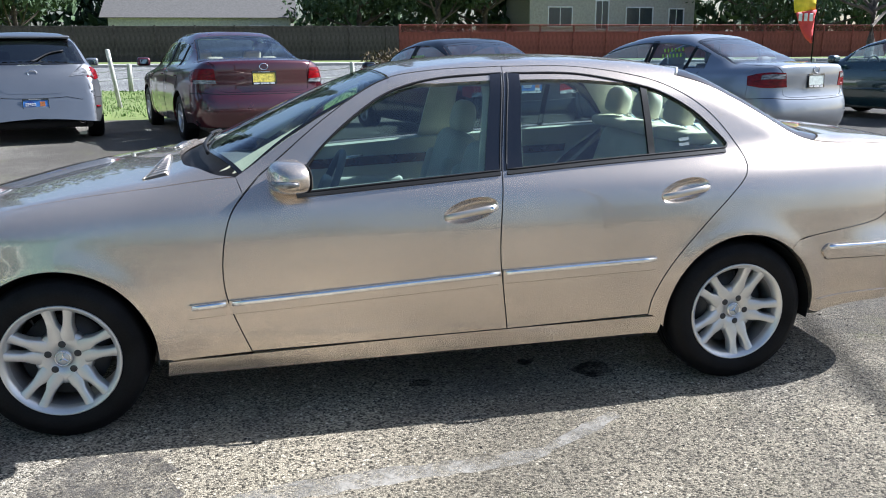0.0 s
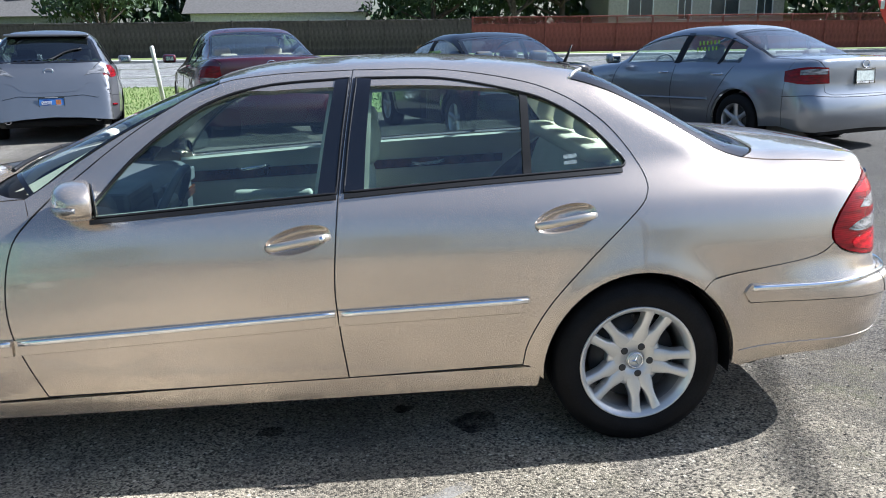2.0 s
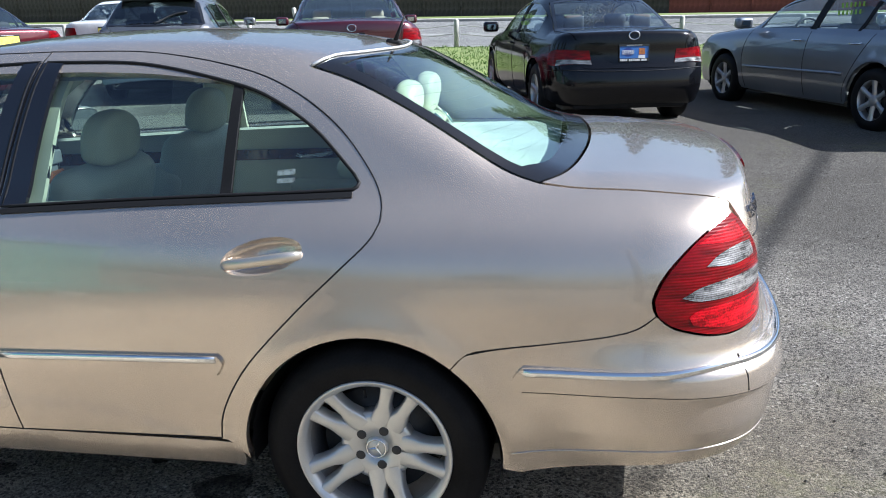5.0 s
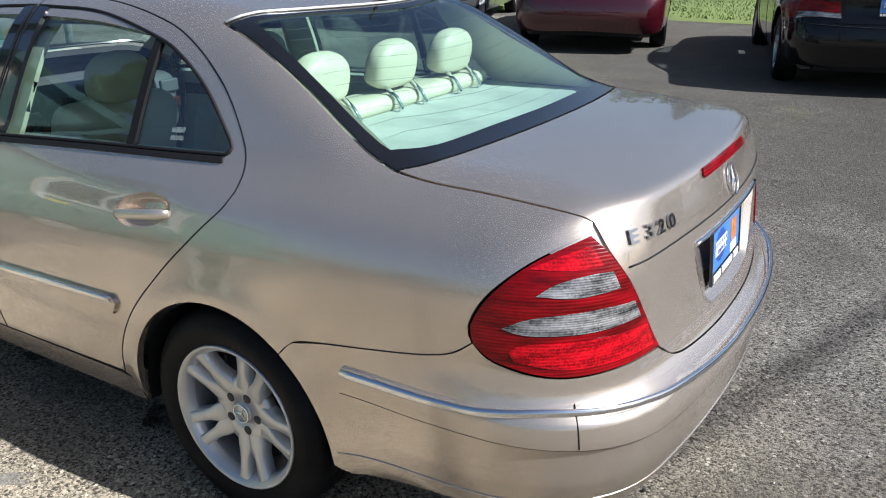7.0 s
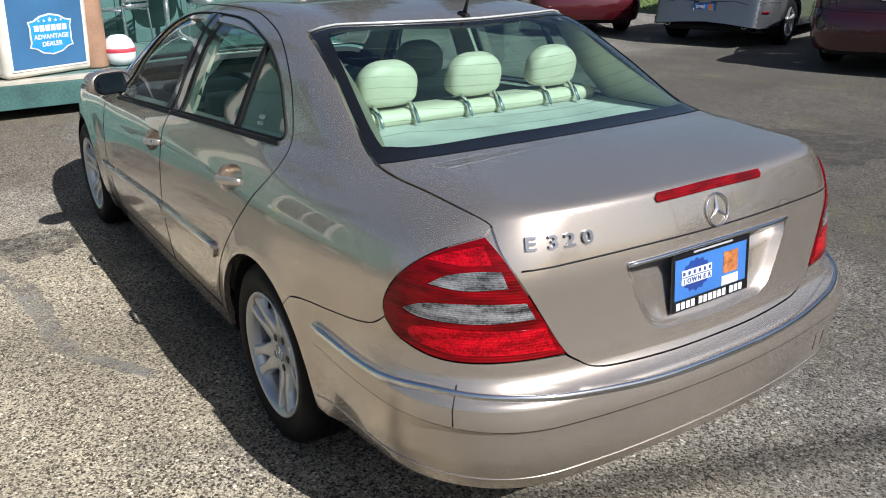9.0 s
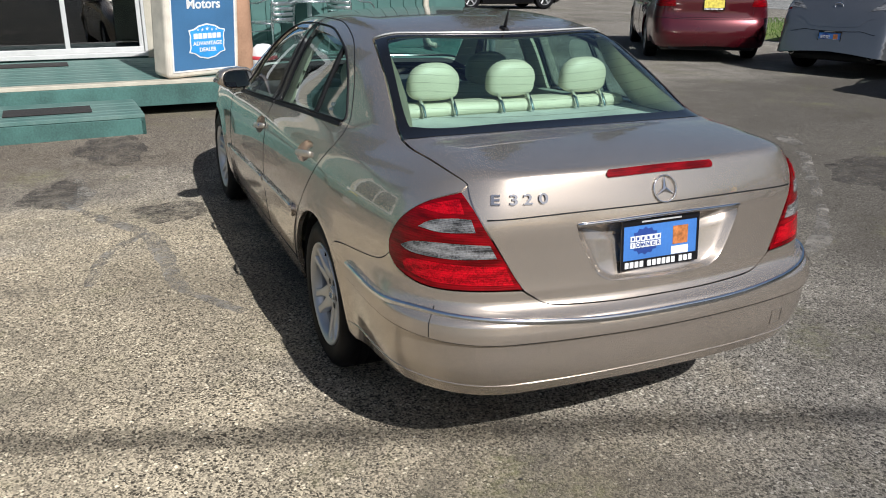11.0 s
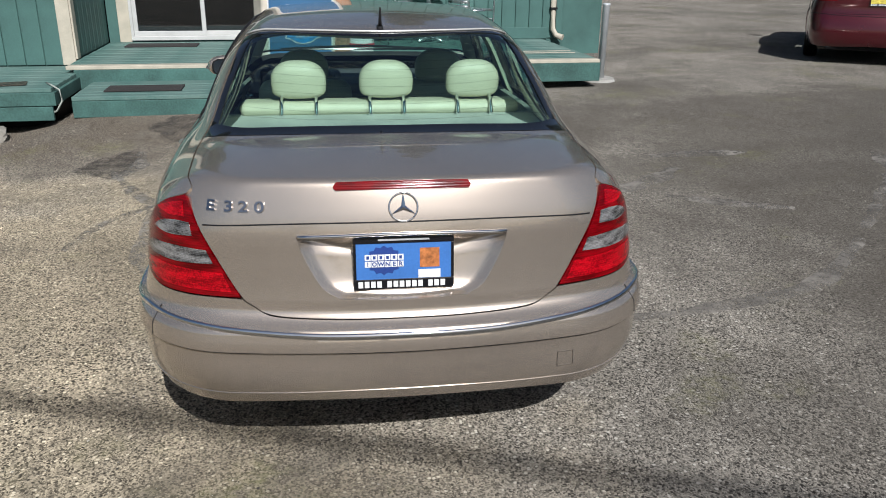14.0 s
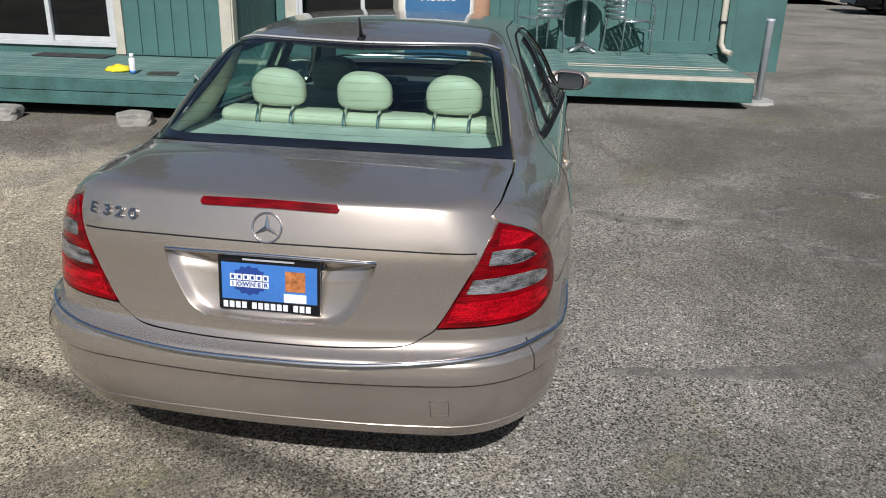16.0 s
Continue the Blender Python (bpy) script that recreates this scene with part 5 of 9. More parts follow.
        low0, low1, up0, up1 = Vector((1.40, 0.672, 1.045)), Vector((1.86, 0.640, 1.062)), Vector((1.17, 0.585, 1.335)), Vector((1.29, 0.550, 1.345))
        for dy in (0.0, 0.012):
            grid = [[bm.verts.new(((low0.lerp(low1, i / 6)).lerp(up0.lerp(up1, i / 6), j / 5) + Vector((0, -dy - 0.02 * math.sin(math.pi * j / 5), 0))) @ SIDEWAYS[side]) for i in range(7)] for j in range(6)]
            for r0, r1 in zip(grid, grid[1:]):
                for i in range(6):
                    bm.faces.new((r0[i], r0[i + 1], r1[i + 1], r1[i])).smooth = True
        part("pillar_lining", bm, M["cream"], car, "pale lining inside the rear roof pillar")
        ap = [off(F_TOP[1:], dz=-0.01), [F_TOP[-1], (-0.80, 0.70, 1.0)], [(-0.80, 0.70, 1.0), (-0.3, 0.59, 1.275), (0.0, 0.545, 1.385)], [(0.0, 0.545, 1.385), F_TOP[1]]]
        panel("pillar_trim", SALOON, Flat(-0.3, 0.8, 0.8), ap, M["cream"], car, level=-0.03, gap=0, skirt=0.0, side=side, res=0.05)
    hl = [[(1.25, -0.56, 1.38), (0.4, -0.60, 1.40), (0.0, -0.56, 1.38)], [(0.0, -0.56, 1.38), (0.0, 0.56, 1.38)], [(0.0, 0.56, 1.38), (0.4, 0.60, 1.40), (1.25, 0.56, 1.38)], [(1.25, 0.56, 1.38), (1.25, -0.56, 1.38)]]
    panel("headliner", SALOON, TOP, hl, M["cream_dark"], car, level=-0.035, gap=0, skirt=0.0, res=0.06)


# pale silver that paints the highlight along the roof edge
M["edge_glint"] = mat("glint_silver", (0.75, 0.74, 0.70), 0.3, 0.5, 0.05)
M["silver"] = paint("silver_champagne", (0.62, 0.56, 0.48), 0.8, 0.28)
# the cream leather again, darkened: shade put into the backrest colour
M["cream_shaded"] = mat("shaded_leather", (0.50, 0.48, 0.40), 0.5, vary=0.06, fine=260, bump=0.15)
M["cream_trim"] = mat("beige_lining", (0.55, 0.535, 0.45), 0.55, vary=0.06, fine=260, bump=0.15)
M["shelf"] = mat("pale_shelf", (0.46, 0.48, 0.43), 0.8, fine=260, bump=0.2)
M["badge"] = mat("badge_chrome", (0.42, 0.42, 0.44), 0.18, 1.0, 0.1, 60, 300)
M["heater"] = mat("heater_line", (0.05, 0.05, 0.035), 0.6)
M["navy"] = mat("print_navy", (0.02, 0.05, 0.22), 0.4)
M["fox"] = mat("print_orange", (0.45, 0.16, 0.05), 0.4, scale=40, vary=0.3)
M["line_grey"] = mat("print_grey", (0.40, 0.40, 0.40), 0.5)
M["sticker"] = mat("faded_sticker", (0.16, 0.20, 0.20), 0.5, scale=60, vary=0.4)
M["seam"] = mat("seam_line", (0.10, 0.085, 0.07), 0.5)
SEDAN = saloon()


# ---- ground, road, verge ----
def gz(x, y):
    """Height of the lot: level under the saloon, a little higher by the deck and by the street."""
    ss = lambda a, b, v: (lambda t: t * t * (3 - 2 * t))(min(max((v - a) / (b - a), 0), 1))
    a = 0.175 * ss(-1.9, -3.4, x) * (0.05 + 0.95 * ss(-3.3, -2.6, y))
    b = 0.27 * ss(1.4, 6.0, y)
    return a + b - a * b / 0.27 + 0.0115 * min(max(y - 18, 0), 45)


def asphalt(name, dark, light, moss=0.0, patch=0.0, zones=False):
    """Worn asphalt: bare aggregate, stains, cracks, smooth patches and a little moss."""
    m = bpy.data.materials.new(name)
    m.use_nodes = True
    nt = m.node_tree
    b = nt.nodes["Principled BSDF"]
    L = nt.links.new
    tc = nt.nodes.new("ShaderNodeTexCoord")

    def noise_tex(scale, detail=6, rough=0.6, dist=0.0):
        n = nt.nodes.new("ShaderNodeTexNoise")
        n.inputs["Scale"].default_value, n.inputs["Detail"].default_value = scale, detail
        n.inputs["Roughness"].default_value, n.inputs["Distortion"].default_value = rough, dist
        L(tc.outputs["Object"], n.inputs["Vector"])
        return n.outputs["Fac"]

    def rng(v, lo, hi, a=0.0, c=1.0):
        n = nt.nodes.new("ShaderNodeMapRange")
        n.inputs["From Min"].default_value, n.inputs["From Max"].default_value = lo, hi
        n.inputs["To Min"].default_value, n.inputs["To Max"].default_value = a, c
        L(v, n.inputs["Value"])
        return n.outputs["Result"]

    def mix(f, a, c):
        n = nt.nodes.new("ShaderNodeMix")
        n.data_type = "RGBA"
        L(f, n.inputs["Factor"])
        for key, v in (("A", a), ("B", c)):
            if isinstance(v, tuple):
                n.inputs[key].default_value = (*v, 1)
            else:
                L(v, n.inputs[key])
        return n.outputs["Result"]

    def mul(a, c):
        n = nt.nodes.new("ShaderNodeMath")
        n.operation = "MULTIPLY"
        L(a, n.inputs[0])
        if isinstance(c, float):
            n.inputs[1].default_value = c
        else:
            L(c, n.inputs[1])
        return n.outputs[0]

    def vor(scale, feature="F1"):
        n = nt.nodes.new("ShaderNodeTexVoronoi")
        n.feature = feature
        n.inputs["Scale"].default_value = scale
        L(tc.outputs["Object"], n.inputs["Vector"])
        return n

    v1, v2 = vor(150), vor(62)
    sep = nt.nodes.new("ShaderNodeSeparateColor")
    L(v1.outputs["Color"], sep.inputs["Color"])
    sep2 = nt.nodes.new("ShaderNodeSeparateColor")
    L(v2.outputs["Color"], sep2.inputs["Color"])
    big, mid, fine = noise_tex(0.55, 5, 0.6, 0.6), noise_tex(3.2, 6, 0.65), noise_tex(170, 4)
    base = mix(rng(mid, 0.34, 0.66), dark, light)
    stone = mix(rng(sep.outputs["Red"], 0.05, 1.0), tuple(c * 0.12 for c in dark), tuple(min(c * 2.1, 0.6) for c in light))
    col = mix(rng(mid, 0.25, 0.65, 0.90, 0.70), base, stone)
    chips = mul(rng(sep2.outputs["Green"], 0.90, 0.92), rng(v2.outputs["Distance"], 0.46, 0.36))
    col = mix(mul(chips, 0.85), col, (0.56, 0.53, 0.47))
    pits = mul(rng(sep2.outputs["Blue"], 0.80, 0.83), rng(v2.outputs["Distance"], 0.46, 0.34))
    col = mix(mul(pits, 0.9), col, tuple(c * 0.16 for c in dark))
    col = mix(rng(big, 0.40, 0.68, 0.0, 0.55), col, tuple(c * 0.62 for c in dark))
    if zones:
        pos = nt.nodes.new("ShaderNodeSeparateXYZ")
        L(tc.outputs["Object"], pos.inputs[0])
        wob = rng(noise_tex(0.9, 4, 0.6), 0.3, 0.7, -0.9, 0.9)
        sx, sy = nt.nodes.new("ShaderNodeMath"), nt.nodes.new("ShaderNodeMath")
        L(pos.outputs["X"], sx.inputs[0]); L(wob, sx.inputs[1])
        L(pos.outputs["Y"], sy.inputs[0]); L(wob, sy.inputs[1])
        # worn pale and dusty beside the saloon, damp brown earth by the deck
        pale = mul(rng(sy.outputs[0], 0.6, -1.0), rng(sx.outputs[0], -2.4, -0.8))
        bright = nt.nodes.new("ShaderNodeMix")
        bright.data_type, bright.blend_type = "RGBA", "MULTIPLY"
        L(pale, bright.inputs["Factor"])
        L(col, bright.inputs["A"])
        bright.inputs["B"].default_value = (1.52, 1.42, 1.20, 1)
        col = bright.outputs["Result"]
        newer = mul(rng(sy.outputs[0], 1.3, 2.8), rng(sx.outputs[0], -4.6, -3.2))
        col = mix(mul(newer, 0.66), col, (0.064, 0.056, 0.046))
        col = mix(rng(noise_tex(1.1, 6, 0.62, 0.9), 0.50, 0.72, 0.0, 0.6), col, (0.075, 0.066, 0.054))
        earth = mul(rng(sx.outputs[0], -1.6, -2.6), rng(sy.outputs[0], 0.3, -0.8, 0.0, 0.75))
        dirt = mix(rng(sep.outputs["Red"], 0.0, 1.0), (0.03, 0.024, 0.018), (0.17, 0.14, 0.105))
        col = mix(earth, col, dirt)
    if moss:
        col = mix(mul(rng(noise_tex(1.1, 6, 0.7), 0.55, 0.72), rng(noise_tex(24, 3), 0.35, 0.65, 0.0, moss)), col, (0.17, 0.165, 0.075))
    if patch:
        pm = rng(noise_tex(0.7, 2, 0.4, 1.6), 0.600, 0.628, 0.0, patch)
        col = mix(pm, col, (0.235, 0.22, 0.19))
    cr = vor(0.75, "DISTANCE_TO_EDGE")
    warp = nt.nodes.new("ShaderNodeVectorMath")
    nz = nt.nodes.new("ShaderNodeTexNoise")
    nz.inputs["Scale"].default_value = 2.5
    L(tc.outputs["Object"], nz.inputs["Vector"])
    L(tc.outputs["Object"], warp.inputs[0])
    L(nz.outputs["Color"], warp.inputs[1])
    L(warp.outputs["Vector"], cr.inputs["Vector"])
    crack = mul(rng(cr.outputs["Distance"], 0.006, 0.001), rng(big, 0.52, 0.44))
    col = mix(mul(crack, 0.5), col, (0.015, 0.014, 0.012))
    L(col, b.inputs["Base Color"])
    b.inputs["Roughness"].default_value = 0.92
    b.inputs["Diffuse Roughness"].default_value = 0.8
    b.inputs["Specular IOR Level"].default_value = 0.25
    bp = nt.nodes.new("ShaderNodeBump")
    bp.inputs["Strength"].default_value, bp.inputs["Distance"].default_value = 0.8, 0.006
    h = nt.nodes.new("ShaderNodeMath")
    h.operation = "MULTIPLY_ADD"
    L(v1.outputs["Distance"], h.inputs[0])
    h.inputs[1].default_value = -0.9
    L(fine, h.inputs[2])
    L(h.outputs[0], bp.inputs["Height"])
    L(bp.outputs["Normal"], b.inputs["Normal"])
    return m


M["lot"] = asphalt("worn_asphalt", (0.083, 0.075, 0.065), (0.215, 0.197, 0.168), 0.6, 0.0, True)
M["road"] = asphalt("road_asphalt", (0.16, 0.16, 0.155), (0.21, 0.21, 0.20))
M["grass"] = mat("grass_blades", (0.10, 0.17, 0.025), 0.85, vary=0.3, scale=3, fine=60, color2=(0.055, 0.11, 0.02))
M["soil"] = mat("mossy_turf", (0.15, 0.19, 0.045), 0.95, scale=1.2, fine=40, color2=(0.10, 0.13, 0.035), bump=0.6)
M["concrete"] = mat("concrete", (0.36, 0.35, 0.32), 0.9, fine=80, bump=0.4)
M["line"] = mat("road_paint", (0.40, 0.395, 0.37), 0.8, vary=0.15)


def lot_z(x, y):
    return gz(x, y) + (0.012 * noise.noise(Vector((x * 0.6, y * 0.6, 0))) if abs(x) < 14 and abs(y) < 12 else 0)


def ground_sheet():
    cuts = lambda a, b, s: list(np.arange(a, b, s))
    xs = [-400, -200, -100, -60, -40, -30, -24] + cuts(-20, -4, 0.5) + cuts(-4, 6, 0.25) + cuts(6, 14, 0.5) + [14, 18, 24, 30, 40, 60, 100, 200, 400]
    ys = [-400, -200, -100, -60, -40, -24, -16] + cuts(-12, -5, 0.5) + cuts(-5, 5, 0.25) + cuts(5, 11, 0.5) + [11, 14, 17, 20.6, 24, 30, 36, 41, 60, 100, 200, 400]
    bm = bmesh.new()
    grid = [[bm.verts.new((x, y, gz(x, y) + (0.012 * noise.noise(Vector((x * 0.6, y * 0.6, 0))) if abs(x) < 14 and abs(y) < 12 else 0))) for x in xs] for y in ys]
    for r0, r1 in zip(grid, grid[1:]):
        for i in range(len(xs) - 1):
            bm.faces.new((r0[i], r0[i + 1], r1[i + 1], r1[i])).smooth = True
    g = part("ground", bm, M["lot"])
    tagged(g, "worn grey-brown asphalt lot with loose grit, stains and cracks", "ground", kind="structure")


def slab(name, lo, hi, material, label, category, bevel=0.0):
    return tagged(part(name, box(lo, hi, bevel), material), label, category, kind="structure")


def strip(name, x0, x1, y0, y1, z, material, label, category, thick=0.25):
    """A level-across strip that follows the rise of the land away from the lot."""
    bm = bmesh.new()
    rise = lambda y: 0.27 + 0.0115 * min(max(y - 18, 0), 45)
    ys = [y0 + (y1 - y0) * k / 4 for k in range(5)]
    rows = [[bm.verts.new((x, y, rise(y) + dz)) for x in (x0, x1) for dz in (z, z - thick)] for y in ys]
    for A, B in zip(rows, rows[1:]):
        for i, j in ((0, 2), (2, 3), (3, 1), (1, 0)):
            bm.faces.new((A[i], A[j], B[j], B[i]))
    for r in (rows[0], rows[-1]):
        bm.faces.new((r[0], r[2], r[3], r[1]))
    bmesh.ops.recalc_face_normals(bm, faces=bm.faces)
    return tagged(part(name, bm, material), label, category, kind="structure")


def street():
    Z = 0.27
    strip("road", -300, 300, 21.2, 44.0, 0.006, M["road"], "wide grey asphalt street with pale lane lines", "road")
    for y, dash in ((21.6, False), (28.6, False), (28.9, False), (36.2, True), (43.4, False)):
        if dash:
            for k in range(-8, 12):
                strip("lane_line", k * 9.0, k * 9.0 + 3, y, y + 0.14, 0.012, M["line"], "worn white lane dash", "road marking", 0.004)
        else:
            strip("lane_line", -150, 150, y, y + 0.14, 0.012, M["line"], "worn white lane line", "road marking", 0.004)
    strip("kerb", -300, 300, 44.0, 44.25, 0.15, M["concrete"], "pale concrete kerb along the far side", "kerb")
    strip("pavement", -300, 300, 44.25, 46.0, 0.14, M["concrete"], "concrete footpath beside the street", "pavement")
    strip("far_verge", -300, 300, 46.0, 80.0, 0.15, M["soil"], "rough grass verge before the fences", "verge")
    # near verge
    bm = bmesh.new()
    xs = np.arange(-12.5, 24, 0.5)
    ys = np.arange(11.3, 21.25, 0.45)
    grid = [[bm.verts.new((x, y + (0.15 * noise.noise(Vector((x, 0, 3))) if y < 11.5 else 0), Z + 0.0115 * max(y - 18, 0) + (0.0 if y < 11.4 or y > 21.1 else 0.05 + 0.02 * noise.noise(Vector((x, y, 1)))))) for x in xs] for y in ys]
    for r0, r1 in zip(grid, grid[1:]):
        for i in range(len(xs) - 1):
            bm.faces.new((r0[i], r0[i + 1], r1[i + 1], r1[i])).smooth = True
    tagged(part("grass_verge", bm, M["soil"]), "sunny mossy grass strip between lot and street", "grass", kind="structure")
    verts, faces = [], []
    rnd = random.Random(5)
    for _ in range(30000):
        x, y = rnd.uniform(-14, 14), rnd.uniform(11.4, 20.9)
        a, h, w, lean = rnd.uniform(0, math.pi), rnd.uniform(0.02, 0.065), rnd.uniform(0.008, 0.018), rnd.uniform(-0.03, 0.03)
        i = len(verts)
        verts += [(x - w * math.cos(a), y - w * math.sin(a), gz(0, y) + 0.04), (x + w * math.cos(a), y + w * math.sin(a), gz(0, y) + 0.04), (x + lean, y + lean * 0.7, gz(0, y) + 0.05 + h)]
        faces.append((i, i + 1, i + 2))
    me = bpy.data.meshes.new("grass")
    me.from_pydata(verts, [], faces)
    me.materials.append(M["grass"])
    tagged(new("grass", me), "short bright green grass blades on the verge", "grass", kind="stuff")
    # post and cable barrier
    M["post"] = mat("grey_post", (0.42, 0.41, 0.38), 0.8, vary=0.2)
    rail = thing("cable_barrier", pose(0, 20.6, gz(0, 20.6)), "low weathered posts strung with two sagging cables", "barrier")
    px = [-13.7, -10.7, -7.7, -4.7, -1.5, 1.6, 4.7, 7.8, 10.9, 14.0, 17.0]
    for x in px:
        part("post", tube([(x, 0, -0.05), (x, 0, 0.78), (x, 0, 0.82)], [0.07, 0.07, 0.045], 10), M["post"], rail)
    for z in (0.42, 0.66):
        pts = []
        for a, b in zip(px, px[1:]):
            pts += [(a + (b - a) * t, 0.0, z - 0.10 * 4 * t * (1 - t)) for t in (0, 0.25, 0.5, 0.75)]
        part("cable", tube(pts, 0.012, 6), M["post"], rail, "sagging steel cable")
    p = thing("marker_post", pose(-3.85, 14.1, gz(-3.8, 14.1), 0, -7, 0), "leaning white-grey steel post on the grass", "post")
    part("post", tube([(0, 0, -0.1), (0, 0, 1.22), (0, 0, 1.25)], [0.045, 0.045, 0.03], 12), M["post"], p)


def utility_line():
    """Poles and a sagging cable beyond the open end of the lot."""
    M["pole_wood"] = mat("pole_wood", (0.13, 0.10, 0.075), 0.9, scale=5, fine=40, bump=0.5, vary=0.3)
    ln = thing("utility_line", pose(12.7, 1.9, 0, 0, 0, -19), "tall wooden utility poles with a dark sagging cable", "utility line")
    for y in (-18.0, 10.5):
        g = gz(12.7 + 0.33 * y, 1.9 + 0.95 * y)
        part("pole", tube([(0, y, g - 0.4), (0, y, g + 4.5), (0, y, g + 9.7)], [0.16, 0.14, 0.11], 12), M["pole_wood"], ln)
        part("cross_arm", box((-0.6, y - 0.05, g + 8.95), (0.6, y + 0.05, g + 9.07), 0.01), M["pole_wood"], ln)
    part("cable", tube([(-0.05, -18 + 28.5 * k / 16, 9.1 + 0.2 * ((k / 8 - 1) ** 2 - 1)) for k in range(17)], 0.032, 8), M["gap"], ln, "thick black cable")


# ---- fences ----
def fences():
    Z = 0.75
    M["old_board"] = mat("weathered_board", (0.070, 0.060, 0.054), 0.9, vary=0.35, scale=3, fine=40, bump=0.4)
    M["red_board"] = mat("red_stained_board", (0.20, 0.055, 0.042), 0.85, vary=0.25, scale=3, fine=40, bump=0.3)
    for name, x0, x1, hgt, m, label in (("wooden_fence", -44.0, 7.3, 2.2, M["old_board"], "tall weathered grey-brown board fence"), ("red_fence", 7.3, 44.0, 1.85, M["red_board"], "red-stained board fence with a lattice top")):
        f = thing(name, pose(0, 50.0, Z), label, "fence")
        n = int((x1 - x0) / 0.30)
        base = None
        for k in range(n):
            if base is None:
                base = part("board", box((0, 0, -0.05), (0.304, 0.025, hgt), 0.006, 1), m, f)
                base.location = (x0, 0, 0)
            else:
                o = new("board", base.data)
                o.parent = f
                o.location = (x0 + k * 0.30, 0.012 * (k % 2), -0.03 * ((k * 7) % 3))
        k = x0
        while k < x1:
            part("fence_post", box((k, -0.07, -0.05), (k + 0.11, -0.005, hgt + (0.45 if m is M["red_board"] else 0.05)), 0.01, 1), m, f)
            k += 2.4
        part("rail", box((x0, -0.05, hgt - 0.12), (x1, -0.004, hgt), 0.01, 1), m, f)
        if m is M["red_board"]:
            bm = bmesh.new()
            z0, z1, x = hgt + 0.02, hgt + 0.38, x0
            while x < x1:
                for s in (1, -1):
                    a, b = (x, z0) if s > 0 else (x + 0.36, z0), (x + 0.36, z1) if s > 0 else (x, z1)
                    add_tube(bm, [(a[0], 0.012 * s, a[1]), (b[0], 0.012 * s, b[1])], 0.014, 4)
                x += 0.12
            tagged(part("lattice", bm, m, f), "red diagonal lattice", kind="stuff")
            part("rail", box((x0, -0.03, hgt + 0.38), (x1, 0.05, hgt + 0.46), 0.01, 1), m, f)


# ---- houses behind the fence ----
def house(x, y, w, d, h, wall, roofm, wins, label):
    Z = 0.8
    ho = thing("house", pose(x, y, Z), label, "house")
    n = max(int(h / 0.18), 1)
    bm = bmesh.new()
    lap = []
    for k in range(n):
        lap += [(0.035, k * h / n), (0.015, (k + 0.98) * h / n)]
    add_prism(bm, lap + [(-d, h), (-d, 0)], w, pose(-w / 2, 0, 0, 0, 0, -90))
    part("wall", bm, wall, ho)
    bm = bmesh.new()
    add_prism(bm, [(-d / 2 - 0.6, h), (d / 2 + 0.6, h), (0, h + d * 0.3)], w + 1.0, pose(-w / 2 - 0.5, d / 2, 0, 0, 0, -90))
    part("roof", bm, roofm, ho)
    for (wx, wz, ww, wh, kind) in wins:
        wi = new("window" if kind == "w" else "door")
        wi.parent = ho
        wi.matrix_basis = pose(wx, -0.05, wz)
        fr = bmesh.new()
        for lo, hi in (((-ww / 2 - 0.09, -0.05, -0.09), (ww / 2 + 0.09, 0.04, 0)), ((-ww / 2 - 0.09, -0.05, wh), (ww / 2 + 0.09, 0.04, wh + 0.09)), ((-ww / 2 - 0.09, -0.05, 0), (-ww / 2, 0.04, wh)), ((ww / 2, -0.05, 0), (ww / 2 + 0.09, 0.04, wh)), ((-0.03, -0.04, 0), (0.03, 0.03, wh))):
            add_box(fr, lo, hi, 0.006, 1)
        part("frame", fr, M["white"], wi)
        part("pane", box((-ww / 2, -0.01, 0), (ww / 2, 0.0, wh)), M["house_glass"], wi)


M["house_glass"] = mat("dark_window", (0.03, 0.04, 0.05), 0.05, coat=1.0)
M["white_wall"] = mat("pale_siding", (0.58, 0.58, 0.55), 0.7, bump=0.1)
M["tan_wall"] = mat("tan_siding", (0.42, 0.40, 0.34), 0.75, bump=0.1)
M["grey_wall"] = mat("grey_siding", (0.25, 0.26, 0.27), 0.75, bump=0.1)
M["shingle"] = mat("roof_shingle", (0.09, 0.085, 0.08), 0.9, fine=30, bump=0.5)


# ---- trees and bushes ----
M["bark"] = mat("bark", (0.09, 0.07, 0.055), 0.95, scale=5, fine=40, bump=0.8, vary=0.35)
M["leaf"] = mat("leaves", (0.050, 0.090, 0.024), 0.7, scale=1.5, fine=20, color2=(0.02, 0.045, 0.014))
M["needle"] = mat("needles", (0.022, 0.045, 0.020), 0.8, scale=1.2, fine=20, color2=(0.012, 0.028, 0.013))
M["shrub"] = mat("bare_shrub", (0.13, 0.085, 0.05), 0.9, scale=2, fine=20, color2=(0.07, 0.06, 0.03))


